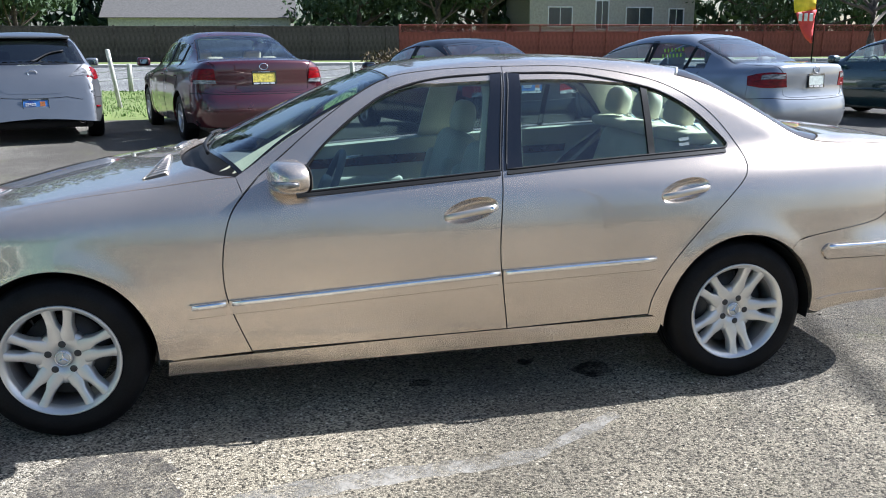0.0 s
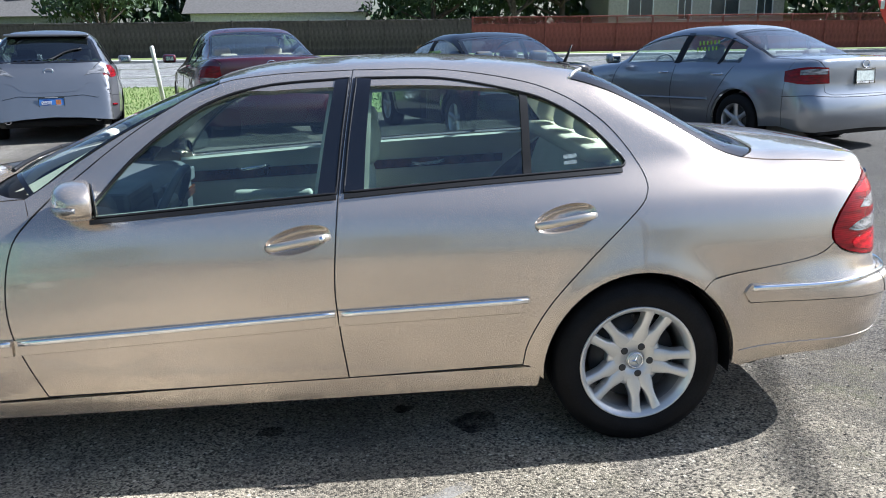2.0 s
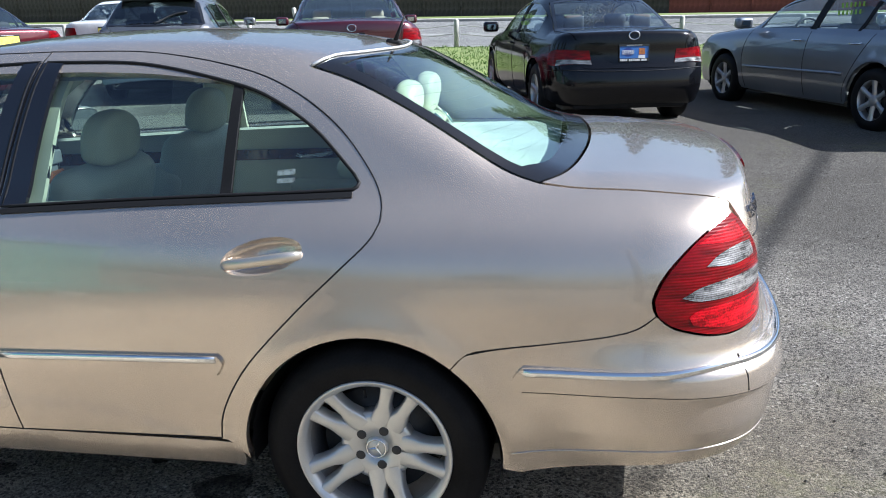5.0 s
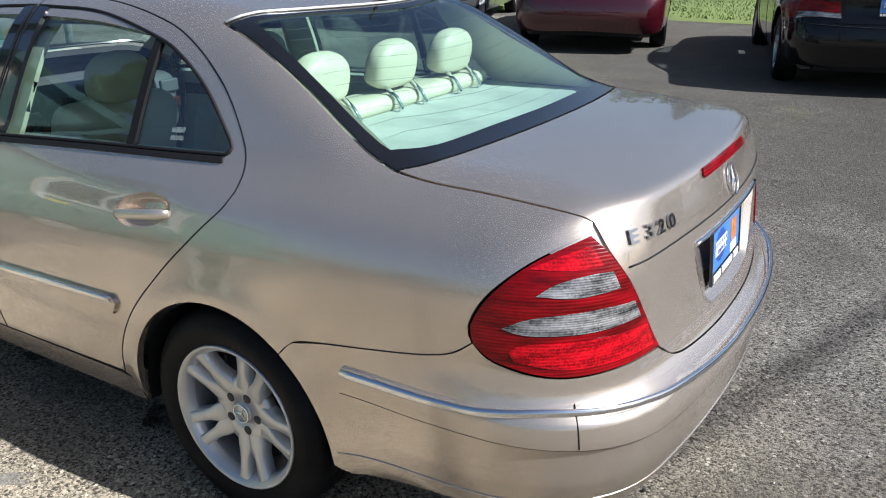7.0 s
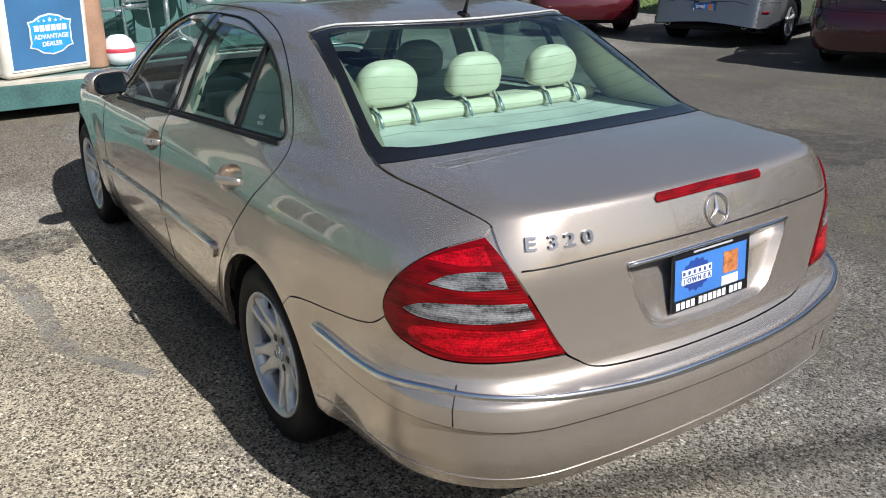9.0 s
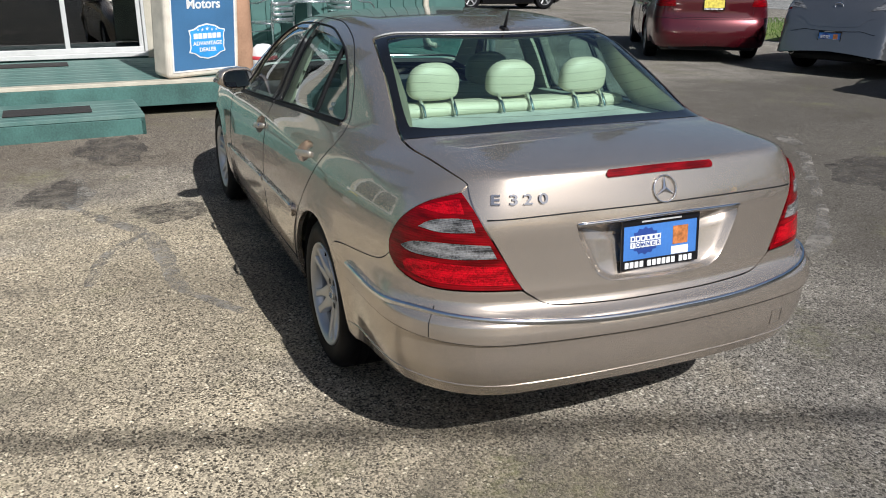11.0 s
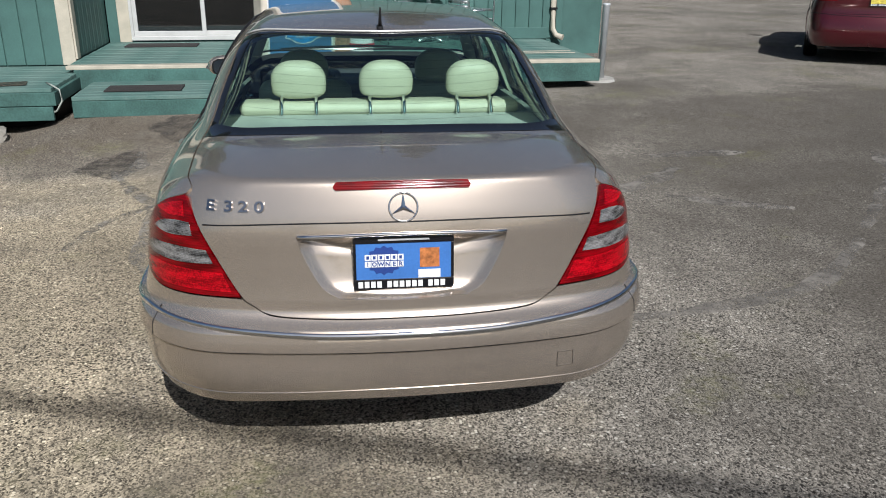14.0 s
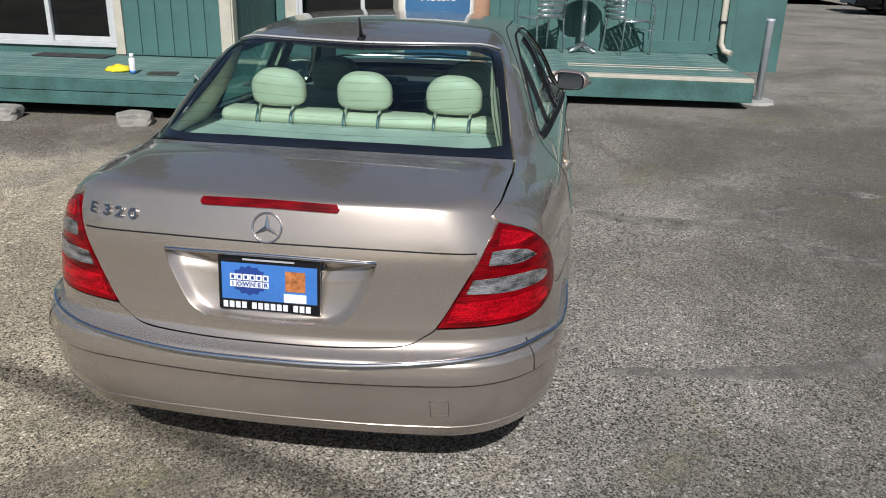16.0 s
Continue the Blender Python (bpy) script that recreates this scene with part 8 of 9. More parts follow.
def parked_car(name, label, x, y, heading, p):
    """A plainer car built on its own shell; (x, y) is the middle of its tail, heading in degrees left of +y."""
    W, T, Nn = p["w"], p["tail"], p["nose"]
    fa, ra, r = p["front"], p["rear"], p["r"]
    belt, deck, roofz, hood = p["belt"], p["deck"], p["roof"], p["hood"]
    cowl, rb, r0, r1 = p["cowl"], p["glass"], p["r0"], p["r1"]   # x of windscreen foot, rear glass foot, roof front and back
    roof = knots((cowl - 3, -2.2), (cowl - 0.5, hood - 0.33), (cowl, hood), ((cowl + r0) / 2, hood + (roofz - hood) * 0.62), (r0, roofz - 0.05), (r0 + 0.25, roofz - 0.01), ((r0 + r1) / 2, roofz), (r1 - 0.15, roofz - 0.02), (r1, roofz - 0.06),
                 ((r1 + rb) / 2, (roofz + deck) / 2 - 0.015), (rb, deck - 0.01), (rb + 0.12, deck - 0.15), (rb + 0.4, deck - 1.2), (rb + 2, -6))
    sh = Shell(
        wide=knots((Nn, W * 0.80), (Nn + 0.35, W * 0.92), (fa + 0.3, W * 0.985), (0, W), (ra - 0.1, W), (T - 0.35, W * 0.965), (T + 0.1, W * 0.90)),
        lean=knots((0.15, -0.09), (0.22, -0.05), (0.35, -0.015), (0.55, 0.0), (0.70, -0.004), (belt - 0.08, -0.03), (belt, -0.055), (belt + 0.1, -0.12), (belt + 0.25, -0.26)),
        top=knots((Nn, hood - 0.30), (Nn + 0.25, hood - 0.18), (cowl - 0.5, hood - 0.05), (cowl, hood), (0, belt + 0.06), (rb - 0.2, deck), ((rb + T) / 2, deck + 0.005), (T, deck - 0.03)),
        tail=knots((0.16, T - 0.14), (0.25, T - 0.05), (0.38, T), (0.52, T), (0.60, T - 0.02), (0.66, T - 0.045), (deck - 0.1, T - p.get("rake", 0.07)), (deck + 0.1, T - p.get("rake", 0.07) - 0.03)),
        nose=knots((0.2, Nn + 0.1), (0.4, Nn), (0.6, Nn), (0.75, Nn + 0.1)),
        cab=knots((cowl - 0.2, W * 0.82), (0.0, W * 0.885), (r1 - 0.2, W * 0.875), (rb + 0.2, W * 0.80)), roof=roof, arches=(fa, ra), bow=p.get("bow", 0.13), lip=0.035, slope=p.get("slope", 0.42), arch_r=r + 0.05, wheel_z=r, corner=0.22)
    car = thing(name, pose(x, y, gz(x, y), 0, 0, heading - 90) @ pose(-T, 0, 0), label, "car")
    pm, res = p["paint"], 0.05
    ob = Flat(0, 1, 0.4)
    top = lambda xx: float(roof(xx))
    xa, xc = r0 - (r0 - cowl) * 0.62, r1 + (rb - r1) * p.get("cwin", 0.45)
    win_top = [(xx, W * 0.72, max(top(xx) - 0.10, belt + 0.06)) for xx in np.linspace(xa + 0.04, xc - 0.02, 8)]
    hole = [[(xc, W * 0.88, belt + 0.03), (xa - 0.08, W * 0.88, belt + 0.01)], [(xa - 0.08, W * 0.88, belt + 0.01), *win_top[:1]], win_top, [win_top[-1], (xc, W * 0.88, belt + 0.03)]]
    rail = [(xx, W * 0.70, top(xx) - 0.055) for xx in np.linspace(r0 + 0.05, r1 - 0.05, 5)]
    A = lambda ax, a0, a1, n=9: [(ax + (r + 0.055) * math.cos(math.radians(a0 + (a1 - a0) * i / (n - 1))), W, r + (r + 0.055) * math.sin(math.radians(a0 + (a1 - a0) * i / (n - 1)))) for i in range(n)]
    xt = T - 0.42
    fa_, ra_ = A(fa, 190, -8), A(ra, 188, -8)
    for side in (-1, 1):
        body = panel("body_side", sh, ob, [[(Nn + 0.28, W * 0.85, 0.24), (fa_[0][0], W, 0.22)], fa_, [fa_[-1], (fa + r + 0.1, W, 0.20)], [(fa + r + 0.1, W, 0.20), (ra - r - 0.1, W, 0.22)], [(ra - r - 0.1, W, 0.22), ra_[0]], ra_, [ra_[-1], (xt, W, 0.28)],
                          [(xt, W * 0.97, 0.28), (xt, W * 0.97, 0.62), (xt + 0.02, W * 0.93, deck - 0.10), (xt + 0.05, W * 0.80, deck - 0.01)], [(xt + 0.05, W * 0.80, deck - 0.01), (rb, W * 0.79, deck + 0.005)], [(rb, W * 0.79, deck + 0.005), ((rb + r1) / 2, W * 0.74, (deck + roofz) / 2), (r1, W * 0.66, roofz - 0.075)],
                          [(r1, W * 0.66, roofz - 0.075), *reversed(rail)], [rail[0], (r0, W * 0.66, roofz - 0.10), ((r0 + cowl) / 2, W * 0.76, (roofz + hood) / 2 + 0.02), (cowl + 0.05, W * 0.83, hood)], [(cowl + 0.05, W * 0.83, hood), (fa, W * 0.80, hood - 0.07), (Nn + 0.35, W * 0.74, hood - 0.22)], [(Nn + 0.35, W * 0.74, hood - 0.22), (Nn + 0.28, W * 0.85, 0.24)]],
                     pm, car, [hole], res=res, gap=0.002, side=side)
        panel("side_glass", sh, SIDE, hole, M["tint"], body, level=-0.008, gap=-0.008, skirt=0.0, side=side, res=res, label="tinted side glass")
        xb = (xa + xc) / 2 - 0.05
        bars = [(xb, 0.055)] + ([(xc - 0.32, 0.022)] if p.get("bars", 1) else [])
        for bx, hw in bars:
            zt = max(top(bx) - 0.10, belt + 0.1)
            panel("pillar", sh, SIDE, [[(bx - hw, 0, belt + 0.02), (bx + hw, 0, belt + 0.02)], [(bx + hw, 0, belt + 0.02), (bx + hw + 0.05, 0, zt)], [(bx + hw + 0.05, 0, zt), (bx - hw + 0.05, 0, zt)], [(bx - hw + 0.05, 0, zt), (bx - hw, 0, belt + 0.02)]], M["gap"], body, level=0.001, gap=0, skirt=0.01, side=side, res=res)
        for line in ([(cowl + 0.12, 0, belt), (cowl + 0.02, 0, 0.62), (cowl + 0.10, 0, 0.26)], [(xb, 0, belt), (xb - 0.02, 0, 0.6), (xb + 0.02, 0, 0.26)], [(xc - 0.06, 0, belt), (xc - 0.20, 0, 0.72), (ra - r - 0.10, 0, 0.42), (ra - r - 0.12, 0, 0.26)]):
            part("door_gap", tube(on_shell(sh, SIDE, line, -0.001, 0.06, side), 0.0045, 5), M["gap"], body)
        for hx in (xb - 0.16, xc - 0.26):
            part("door_handle", tube(on_shell(sh, SIDE, [(hx - 0.09, 0, belt - 0.10), (hx, 0, belt - 0.096), (hx + 0.09, 0, belt - 0.092)], 0.018, 0.05, side), 0.016, 8, flat=0.6), M["chrome"] if p.get("chrome") else pm, body)
        if p.get("strip"):
            part("rub_strip", tube(on_shell(sh, SIDE, [(fa + r + 0.15, 0, 0.50), (0, 0, 0.52), (ra - r - 0.12, 0, 0.54)], 0.004, 0.08, side), 0.022, 6, flat=0.8), pm, body)
        m = new("door_mirror")
        m.parent = car
        m.matrix_basis = pose(xa - 0.12, side * (W + 0.09), belt + 0.07)
        bm = bmesh.new()
        add_box(bm, (-0.10, -0.10, -0.065), (0.03, 0.10, 0.065), 0.04, 3)
        part("mirror_housing", bm, pm, m, "", True)
        part("mirror_glass", box((0.026, -0.06, -0.036), (0.032, 0.06, 0.038), 0.01, 2), M["mirror"], m)
        for ax in (fa, ra):
            car_wheel(car, ax, side, W, r, p.get("spokes", 5))
            bm = bmesh.new()
            rows = [[bm.verts.new((ax + (r + 0.05) * math.cos(math.radians(-20 + 220 * k / 12)), side * yy, r + (r + 0.05) * math.sin(math.radians(-20 + 220 * k / 12)))) for k in range(13)] for yy in (W - 0.035, W - 0.30)]
            for k in range(12):
                bm.faces.new((rows[0][k], rows[0][k + 1], rows[1][k + 1], rows[1][k]))
            bm.faces.new(rows[1])
            part("wheel_liner", bm, M["gap"], car)
        lamp = panel("tail_lamp", sh, Round(T - 1.1), p["lamp"](W, T, deck), p.get("lens", M["red_lens"]), car, level=0.005, gap=0, skirt=0.03, res=0.03, side=side, label="red tail lamp")
        if "lamp2" in p:
            panel("clear_band", sh, Round(T - 1.1), p["lamp2"](W, T, deck), M["clear_lens"], lamp, level=0.009, gap=0, skirt=0.01, res=0.03, side=side)
    mir = lambda seg: [(a, -b, c) for a, b, c in reversed(seg)]
    hoodseg = [(cowl + 0.05, W * 0.82, hood), (fa, W * 0.79, hood - 0.07), (Nn + 0.35, W * 0.73, hood - 0.22)]
    nose = [(Nn + 0.35, W * 0.73, hood - 0.22), (Nn + 0.16, W * 0.4, hood - 0.18), (Nn + 0.12, 0, hood - 0.18)]
    foot = [(cowl + 0.05, -W * 0.82, hood), (cowl - 0.06, -W * 0.5, hood), (cowl - 0.12, 0, hood), (cowl - 0.06, W * 0.5, hood), (cowl + 0.05, W * 0.82, hood)]
    panel("bonnet", sh, Flat(-0.1, 0, 1), [hoodseg, nose + mir(nose)[1:], mir(hoodseg), foot], pm, car, res=res)
    nb = [(Nn + 0.30, W * 0.84, 0.24), (Nn + 0.30, W * 0.84, 0.6), (Nn + 0.36, W * 0.72, hood - 0.23)]
    panel("front_bumper", sh, Round(Nn + 1.1, -1), [nb, nose + mir(nose)[1:], mir(nb), [(Nn + 0.30, -W * 0.84, 0.24), (Nn + 0.05, -0.4, 0.2), (Nn, 0, 0.2), (Nn + 0.05, 0.4, 0.2), (Nn + 0.30, W * 0.84, 0.24)]], pm, car, res=0.07, skirt=0.03)
    rr = [(r1, W * 0.66, roofz - 0.072), *[(q[0], q[1] + 0.004, q[2] + 0.004) for q in reversed(rail)], (r0, W * 0.655, roofz - 0.095)]
    rf = [(r0, W * 0.655, roofz - 0.095), (r0 - 0.06, W * 0.3, roofz - 0.06), (r0 - 0.08, 0, roofz - 0.055)]
    rk = [(r1, -W * 0.66, roofz - 0.072), (r1 - 0.02, 0, roofz - 0.06), (r1, W * 0.66, roofz - 0.072)]
    panel("roof", sh, TOP, [rr, rf + mir(rf)[1:], mir(rr), rk], pm, car, res=res, gap=-0.002)
    gl = [(rb, W * 0.785, deck + 0.01), ((rb + r1) / 2, W * 0.735, (deck + roofz) / 2), (r1 + 0.01, W * 0.655, roofz - 0.08)]
    gt = [(r1 + 0.01, W * 0.655, roofz - 0.08), (r1 - 0.01, 0, roofz - 0.065), (r1 + 0.01, -W * 0.655, roofz - 0.08)]
    gb = [(rb, -W * 0.785, deck + 0.01), (rb + 0.06, -W * 0.5, deck - 0.01), (rb + 0.085, 0, deck - 0.015), (rb + 0.06, W * 0.5, deck - 0.01), (rb, W * 0.785, deck + 0.01)]
    GA = Flat(0.5, 0, 0.87) if not p.get("hatch") else Flat(0.9, 0, 0.45)
    rw = panel("rear_window", sh, GA, [gl, gt, mir(gl), gb], p.get("rear_glass", M["tint"]), car, level=-0.003, skirt=0, res=res, label="tinted rear window")
    sc = lambda seg: [(a + (0.0 if a > (rb + r1) / 2 else 0.06) - (0.05 if a > (rb + r1) / 2 else 0), b * 0.93, c + (0.02 if a > (rb + r1) / 2 else -0.03)) for a, b, c in seg]
    panel("window_border", sh, GA, [gl, gt, mir(gl), gb], M["frit"], rw, [[sc(gl), sc(gt), sc(mir(gl)), sc(gb)]], level=-0.001, skirt=0.0, res=res, gap=0.002)
    wl = [(cowl + 0.05, W * 0.82, hood + 0.005), ((r0 + cowl) / 2, W * 0.745, (roofz + hood) / 2 + 0.02), (r0 - 0.01, W * 0.65, roofz - 0.10)]
    wt = [(r0 - 0.01, W * 0.65, roofz - 0.10), (r0 - 0.085, 0, roofz - 0.06), (r0 - 0.01, -W * 0.65, roofz - 0.10)]
    panel("windscreen", sh, Flat(-0.5, 0, 0.87), [wl, wt, mir(wl), foot], M["tint"], car, level=-0.003, skirt=0, res=res, label="tinted windscreen")
    # boot lid or tailgate, and bumper
    bx = T - p.get("rake", 0.07)
    wd = p.get("lid", 0.66)
    d1 = [(T - 0.30, W * 0.79, deck - 0.015), (rb + 0.005, W * 0.785, deck + 0.005)]
    d2 = [(rb + 0.005, W * 0.785, deck + 0.005), (rb + 0.065, W * 0.5, deck - 0.01), (rb + 0.09, 0, deck - 0.015)]
    lo = p.get("lid_z", 0.66)
    d3 = [(T - 0.30, -W * 0.79, deck - 0.015), (bx - 0.05, -W * wd, deck - 0.12), (bx - 0.03, -W * wd, lo + 0.08), (bx + 0.02, -W * wd * 0.88, lo), (bx + 0.05, 0, lo - 0.005)]
    lid = panel("boot_lid", sh, AFT, [d1, d2 + mir(d2)[1:], mir(d1), d3 + mir(d3)[1:]], pm, car, res=0.035, label="boot lid, shut")
    up = [(xt, W * 0.97, 0.28), (xt, W * 0.97, 0.62), (xt + 0.02, W * 0.93, deck - 0.10), (xt + 0.05, W * 0.80, deck - 0.012)]
    tl = [(xt + 0.05, W * 0.80, deck - 0.012), (T - 0.30, W * 0.785, deck - 0.02)]
    d4 = [(a, b, c - 0.004) for a, b, c in mir(d3)][::-1]
    bump = panel("rear_bumper", sh, Round(T - 1.1), [up, tl, [(T - 0.30, W * 0.79, deck - 0.018), *d4[1:]] + mir(d4)[1:], mir(tl), mir(up), [(xt, -W * 0.97, 0.28), (T - 0.18, -W * 0.7, 0.27), (T - 0.04, 0, 0.26), (T - 0.18, W * 0.7, 0.27), (xt, W * 0.97, 0.28)]], pm, car, res=0.04, skirt=0.03, label="rear bumper")
    back = [(xt + 0.02, W * 0.94, 0.32), (xt + 0.02, W * 0.94, deck - 0.16), (T - 0.16, W * 0.80, deck - 0.10)]
    panel("tail_skin", sh, Round(T - 1.1), [back, [back[-1], (T - 0.05, 0, deck - 0.10), (T - 0.16, -W * 0.80, deck - 0.10)], mir(back), [(xt + 0.02, -W * 0.94, 0.32), (T - 0.04, 0, 0.30), (xt + 0.02, W * 0.94, 0.32)]], pm, car, level=-0.010, res=0.06, skirt=0.0)
    part("seam", tube(on_shell(sh, Round(T - 1.1), [(xt, W, lo - 0.03), (T - 0.1, W * 0.7, lo - 0.03), (T, 0, lo - 0.03), (T - 0.1, -W * 0.7, lo - 0.03), (xt, -W, lo - 0.03)], 0.0, 0.05), 0.004, 5), M["gap"], bump)
    part("lower_valance", box((T - 0.30, -W * 0.7, 0.20), (T - 0.10, W * 0.7, 0.30), 0.03), M["gap"], car)
    pz = p.get("plate_z", 0.80)
    q = on_shell(sh, REAR, [(T, -0.01, pz), (T, 0.01, pz)], 0.012, 0.02)[0]
    number_plate(lid if pz > lo else bump, pose(q.x, 0, pz, 0, 0, 90) @ pose(0, 0, 0, -4, 0, 0), face=p.get("plate"))
    if p.get("badge"):
        q2 = on_shell(sh, REAR, [(T, -0.01, p["badge"]), (T, 0.01, p["badge"])], 0.008, 0.02)[0]
        part("badge", tube([(q2.x, 0.055 * math.cos(k * math.pi / 8), p["badge"] + 0.04 * math.sin(k * math.pi / 8)) for k in range(16)], 0.007, 6, True, up=Vector((1, 0, 0))), M["chrome"], lid, "oval chrome badge")
    for ey in p.get("pipes", ()):
        part("exhaust", lathe([(0.036, -0.06), (0.042, -0.06), (0.042, 0.05), (0.036, 0.05), (0.034, -0.05)], 18, pose(T - 0.05, ey, 0.30, 0, 0, 90)), M["chrome"], car, "chrome exhaust tip")
    if p.get("reflectors"):
        for s in (-1, 1):
            sg = on_shell(sh, Round(T - 1.1), [(T - 0.22, s * W * 0.80, 0.47), (T - 0.08, s * W * 0.60, 0.475)], 0.004, 0.03)
            part("reflector", tube(sg, 0.018, 6, flat=0.8), M["red_lens"], bump)
    if p.get("spoiler"):
        sp = bmesh.new()
        add_box(sp, (r1 - 0.22, -W * 0.60, roofz - 0.085), (r1 + 0.13, W * 0.60, roofz - 0.045), 0.018, 3)
        part("roof_spoiler", sp, pm, car, "body-coloured spoiler over the rear window", True)
        wp = on_shell(sh, GA, [(rb + 0.02, 0.0, deck + 0.03), ((rb + r1) / 2 + 0.08, 0.22, deck + 0.12), ((rb + r1) / 2 + 0.02, 0.42, deck + 0.17)], 0.015, 0.05)
        part("rear_wiper", tube(wp, 0.011, 6), M["gap"], car, "black rear wiper at rest")
    # simple inside
    part("floor_pan", box((Nn + 0.4, -W * 0.8, 0.18), (T - 0.3, W * 0.8, 0.28), 0.03), M["carpet"], car)
    part("dashboard", box((cowl - 0.02, -W * 0.75, 0.60), (cowl + 0.40, W * 0.75, hood - 0.05), 0.06, 3), M["dash"], car)
    part("firewall", box((cowl - 0.10, -W * 0.75, 0.25), (cowl - 0.04, W * 0.75, hood - 0.14), 0.02), M["gap"], car)
    sm = p.get("seats", M["seat_dark"])
    mid = (cowl + rb) / 2
    for yy in (-0.37, 0.37):
        bm = bmesh.new()
        add_box(bm, (-0.25, -0.24, 0.28), (0.25, 0.24, 0.50), 0.06, 3, pose(mid - 0.35, yy, 0))
        add_box(bm, (-0.07, -0.24, 0.0), (0.07, 0.24, 0.62), 0.06, 3, pose(mid - 0.10, yy, 0.42, 0, 16, 0))
        add_box(bm, (-0.06, -0.13, 0.0), (0.06, 0.13, 0.18), 0.05, 3, pose(mid + 0.10, yy, min(1.03, roofz - 0.42), 0, 10, 0))
        part("front_seat", bm, sm, car, "", True)
    bm = bmesh.new()
    sx = min(mid + 0.80, rb - 0.35)
    add_box(bm, (-0.25, -W * 0.72, 0.30), (0.25, W * 0.72, 0.52), 0.06, 3, pose(sx - 0.25, 0, 0))
    add_box(bm, (-0.07, -W * 0.72, 0.0), (0.07, W * 0.72, 0.55), 0.05, 3, pose(sx, 0, 0.42, 0, 18, 0))
    for yy in (-0.38, 0.38):
        add_box(bm, (-0.05, -0.12, 0.0), (0.05, 0.12, 0.15), 0.045, 3, pose(sx + 0.17, yy, 0.97))
    part("rear_seat", bm, sm, car, "", True)
    if not p.get("hatch"):
        part("parcel_shelf", box((sx + 0.15, -W * 0.72, deck - 0.06), (rb, W * 0.72, deck - 0.04)), sm, car)
    part("steering_wheel", tube([(mid - 0.82, -0.37 + 0.18 * math.cos(k * math.pi / 12), min(0.88, belt) + 0.18 * math.sin(k * math.pi / 12)) for k in range(24)], 0.016, 6, True, up=Vector((1, 0, 0))), M["dash"], car)
    if p.get("price"):
        px, pz2 = p["price"]
        a = on_shell(sh, SIDE, [(px, 0, pz2), (px + 0.36, 0, pz2 + 0.02)], 0.002, 0.06, -1)
        for row in (0, 1):
            for k in range(len(a) - 1):
                part("price_mark", box((-0.012, -0.002, -0.024), (0.012, 0.002, 0.024), 0, 1, Matrix.Translation(a[k] + Vector((0.02, row * 0.035, row * 0.075)))), M["marker"], car, "green window marker, as a plain bar")
    return car


lamp_wrap = lambda z0, z1, y0, dx: (lambda W, T, D: [[(T - dx, W * 0.97, z0 + 0.03), (T - 0.22, W * 0.86, z0), (T - 0.1, W * y0, z0 + 0.01)], [(T - 0.1, W * y0, z0 + 0.01), (T - 0.1, W * (y0 + 0.03), z1)], [(T - 0.1, W * (y0 + 0.03), z1), (T - 0.24, W * 0.84, z1), (T - dx - 0.02, W * 0.96, z1 - 0.03)], [(T - dx - 0.02, W * 0.96, z1 - 0.03), (T - dx, W * 0.97, z0 + 0.03)]])

BASE = dict(w=0.88, tail=2.40, nose=-2.30, front=-1.38, rear=1.36, r=0.315, belt=0.93, deck=1.04, roof=1.43, hood=0.98, cowl=-1.0, glass=1.62, r0=-0.15, r1=0.95)
PM = lambda n, c, m=0.6, r=0.35: paint(n, c, m, r)

# silver-grey hatchback
parked_car("hatchback_car", "silver hatchback with a dark rear window, parked tail-out", -3.72, 7.60, 16.0, dict(
    BASE, w=0.872, tail=2.20, nose=-2.25, roof=1.46, deck=1.05, glass=2.02, r1=1.58, belt=0.96, rake=0.10, paint=PM("silver_paint", (0.20, 0.205, 0.215), 0.75, 0.36), hatch=1, rear_glass=M["tint_dark"], spoiler=1, lid=0.62, lid_z=0.62, plate_z=0.52, badge=0.93, pipes=(-0.55, 0.55), reflectors=1, cwin=0.2,
    lamp=lamp_wrap(0.83, 1.00, 0.74, 0.40), lamp2=lambda W, T, D: [[(T - 0.16, W * 0.80, 0.84), (T - 0.1, W * 0.48, 0.82)], [(T - 0.1, W * 0.48, 0.82), (T - 0.12, W * 0.60, 0.94), (T - 0.2, W * 0.80, 0.985)], [(T - 0.2, W * 0.80, 0.985), (T - 0.16, W * 0.80, 0.84)]]))
# maroon saloon
parked_car("maroon_saloon", "dark maroon saloon with tan headrests, parked tail-out", -0.72, 6.80, 16.8, dict(
    BASE, w=0.915, tail=2.45, nose=-2.45, roof=1.47, deck=1.10, glass=1.78, r1=1.05, belt=0.97, paint=PM("maroon_paint", (0.062, 0.004, 0.010), 0.45, 0.28), seats=mat("tan_seats", (0.50, 0.42, 0.30), 0.6), plate_z=0.86, plate=M["plate_yellow"], badge=1.00, lid_z=0.70,
    lamp=lamp_wrap(0.80, 0.98, 0.66, 0.44), lamp2=lambda W, T, D: [[(T - 0.30, W * 0.93, 0.80), (T - 0.2, W * 0.84, 0.79), (T - 0.1, W * 0.66, 0.80)], [(T - 0.1, W * 0.66, 0.80), (T - 0.1, W * 0.67, 0.84)], [(T - 0.1, W * 0.67, 0.84), (T - 0.30, W * 0.93, 0.84)], [(T - 0.30, W * 0.93, 0.84), (T - 0.30, W * 0.93, 0.80)]]))
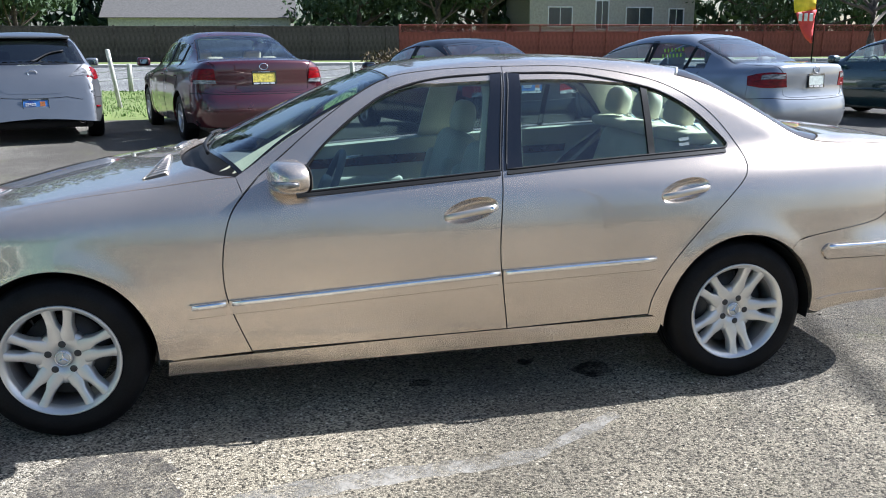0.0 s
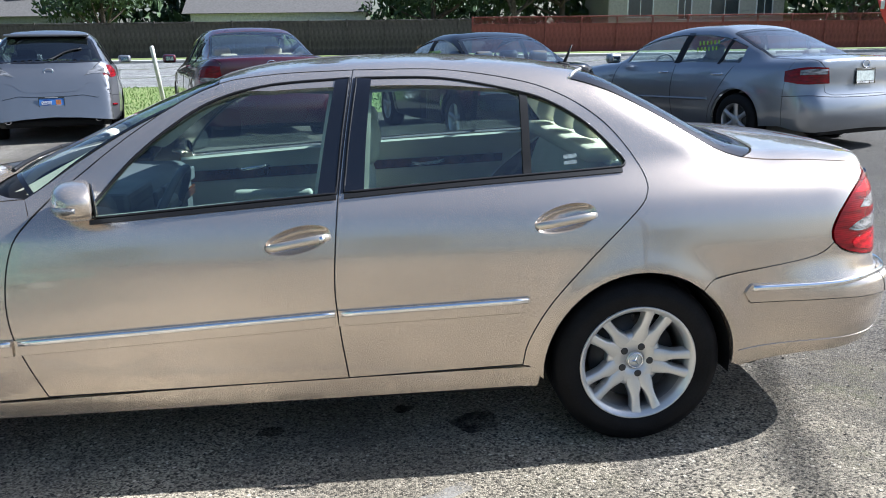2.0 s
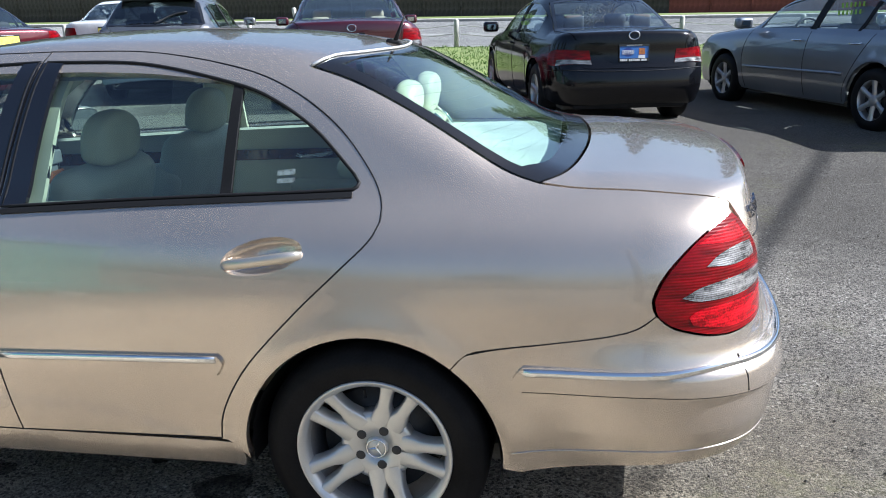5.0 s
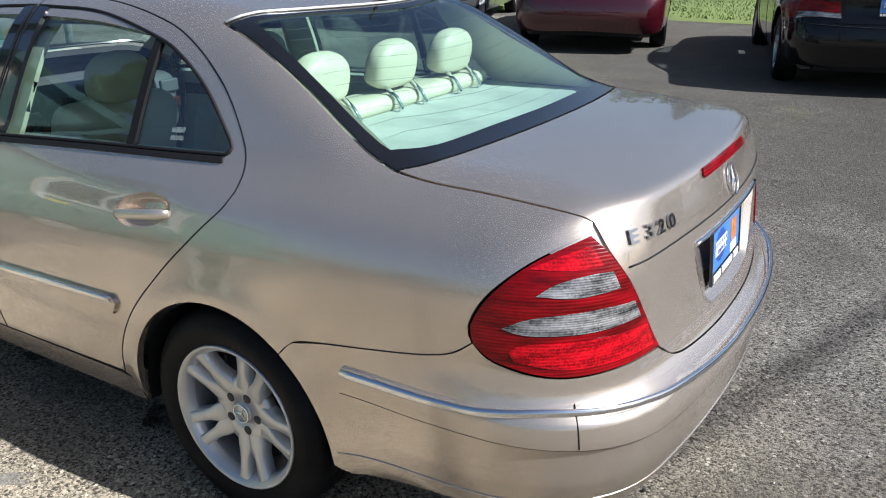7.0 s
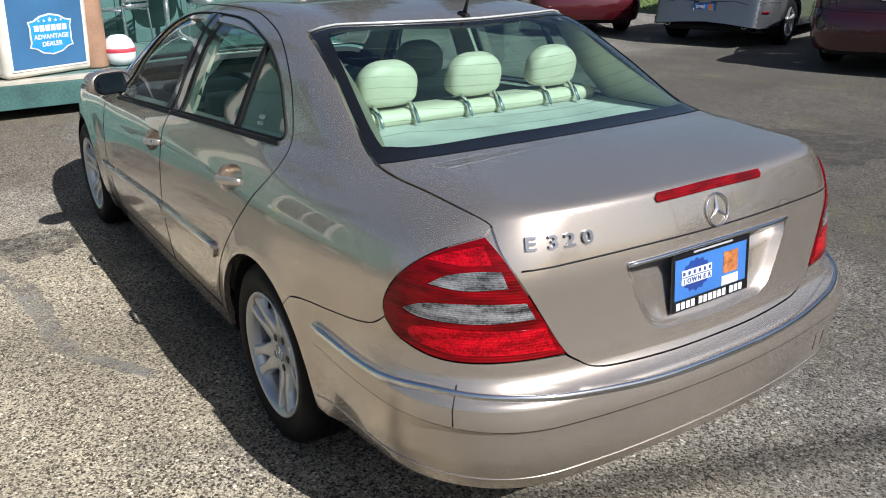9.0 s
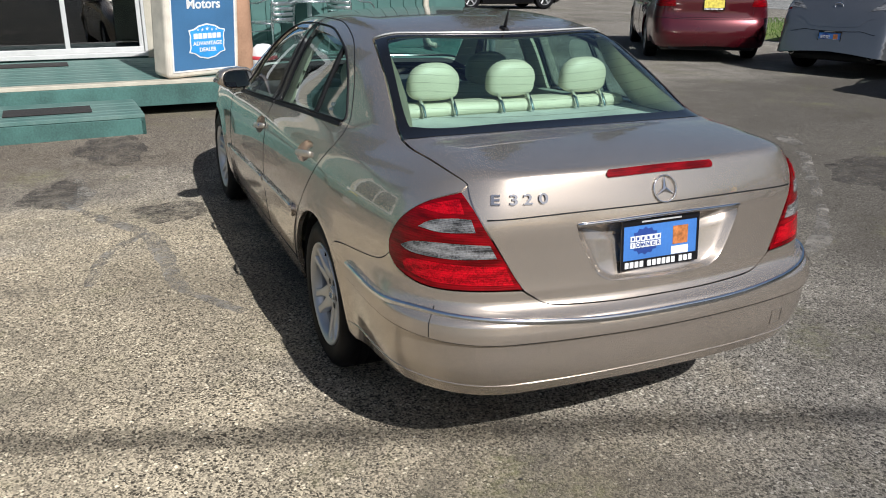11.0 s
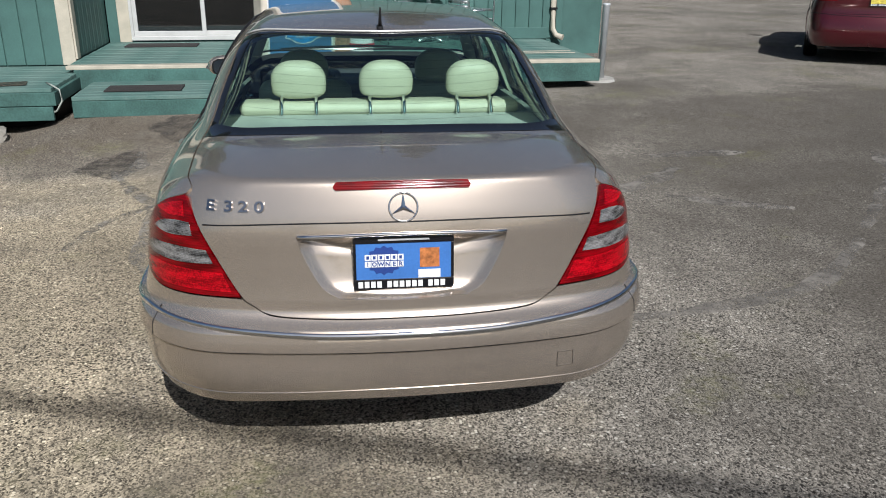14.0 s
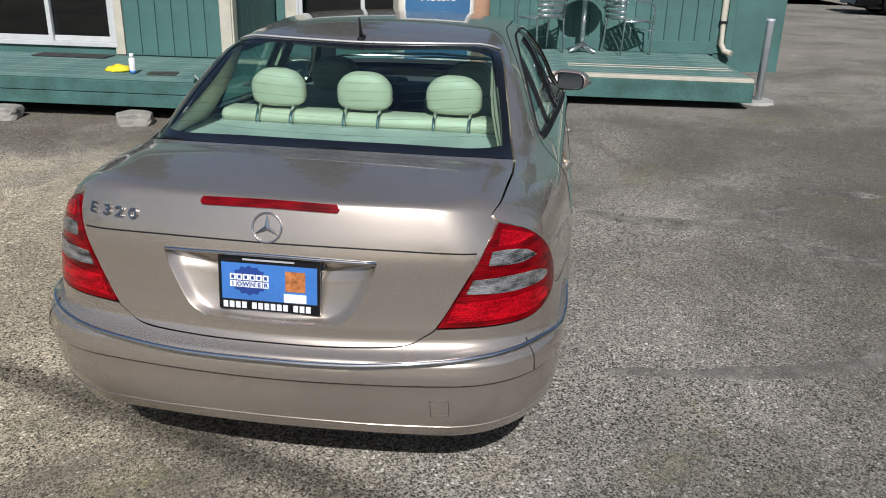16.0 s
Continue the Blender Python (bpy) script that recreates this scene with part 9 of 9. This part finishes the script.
# black two-door coupe
parked_car("black_coupe", "black two-door coupe with pale marks on its rear window", 2.52, 5.64, 15.9, dict(
    BASE, w=0.85, tail=2.20, nose=-2.20, roof=1.36, deck=0.99, glass=1.50, r1=0.80, belt=0.89, hood=0.93, paint=mat("black_paint", (0.004, 0.004, 0.005), 0.12, 0.0, coat=0.3, spec=0.3), plate_z=0.76, badge=0.93, lid_z=0.62, bars=0, price=(0.2, 1.02),
    lamp=lamp_wrap(0.63, 0.79, 0.50, 0.34), lamp2=lambda W, T, D: [[(T - 0.22, W * 0.86, 0.63), (T - 0.1, W * 0.50, 0.64)], [(T - 0.1, W * 0.50, 0.64), (T - 0.1, W * 0.51, 0.69)], [(T - 0.1, W * 0.51, 0.69), (T - 0.22, W * 0.86, 0.69)], [(T - 0.22, W * 0.86, 0.69), (T - 0.22, W * 0.86, 0.63)]]))
# blue-grey saloon
parked_car("grey_saloon", "blue-grey four-door saloon with price marks, parked tail-out", 6.00, 5.00, 21.0, dict(
    BASE, w=0.89, tail=2.45, nose=-2.45, roof=1.43, deck=1.06, glass=1.72, r1=0.98, belt=0.94, paint=PM("blue_grey_paint", (0.24, 0.26, 0.29), 0.75, 0.38), plate_z=0.84, plate=M["plate_pale"], badge=0.97, lid_z=0.66, chrome=1, strip=1, spokes=6, price=(0.52, 1.13), seats=mat("grey_seats", (0.18, 0.17, 0.16), 0.8),
    lamp=lamp_wrap(0.76, 0.94, 0.58, 0.42), lamp2=lambda W, T, D: [[(T - 0.26, W * 0.90, 0.86), (T - 0.1, W * 0.62, 0.87)], [(T - 0.1, W * 0.62, 0.87), (T - 0.1, W * 0.62, 0.925)], [(T - 0.1, W * 0.62, 0.925), (T - 0.26, W * 0.90, 0.915)], [(T - 0.26, W * 0.90, 0.915), (T - 0.26, W * 0.90, 0.86)]]))
# dark green saloon
parked_car("green_saloon", "dark green saloon parked beside the grey one", 10.9, 6.0, 18, dict(
    BASE, w=0.90, paint=PM("dark_green_paint", (0.008, 0.035, 0.040), 0.4, 0.25), strip=1, lamp=lamp_wrap(0.76, 0.92, 0.55, 0.40)))
# red saloon near the office
parked_car("red_saloon", "dark red saloon with silver bumper trim, parked tail-out", -5.45, 7.05, 59, dict(
    BASE, w=0.90, tail=2.45, nose=-2.40, roof=1.42, deck=1.05, paint=PM("red_paint", (0.095, 0.006, 0.012), 0.5, 0.28), plate_z=0.88, plate=M["plate_yellow"], lid_z=0.70, spokes=7, lamp=lamp_wrap(0.84, 1.00, 0.62, 0.36)))
# white saloon
parked_car("white_saloon", "white saloon with red tail lamps, parked tail-out", -6.65, 11.3, 15, dict(
    BASE, w=0.90, tail=2.35, nose=-2.35, roof=1.44, deck=1.08, belt=0.97, paint=mat("white_paint", (0.72, 0.72, 0.71), 0.3, coat=1.0), plate_z=0.88, plate=M["plate_yellow"], pipes=(-0.5, 0.5), lamp=lamp_wrap(0.80, 0.95, 0.62, 0.42)))
# black pickup-like wagon in the distance
parked_car("black_wagon", "black high-bodied wagon parked across the street end", -22.3, 9.4, 0, dict(
    BASE, w=0.92, tail=2.45, nose=-2.40, front=-1.45, rear=1.45, r=0.38, belt=1.10, deck=1.16, roof=1.75, hood=1.12, cowl=-0.9, glass=2.25, r0=-0.35, r1=2.0, rake=0.04, hatch=1, cwin=0.1, paint=mat("black_wagon_paint", (0.005, 0.005, 0.006), 0.15, coat=0.3, spec=0.3), lamp=lamp_wrap(0.9, 1.1, 0.85, 0.3)))
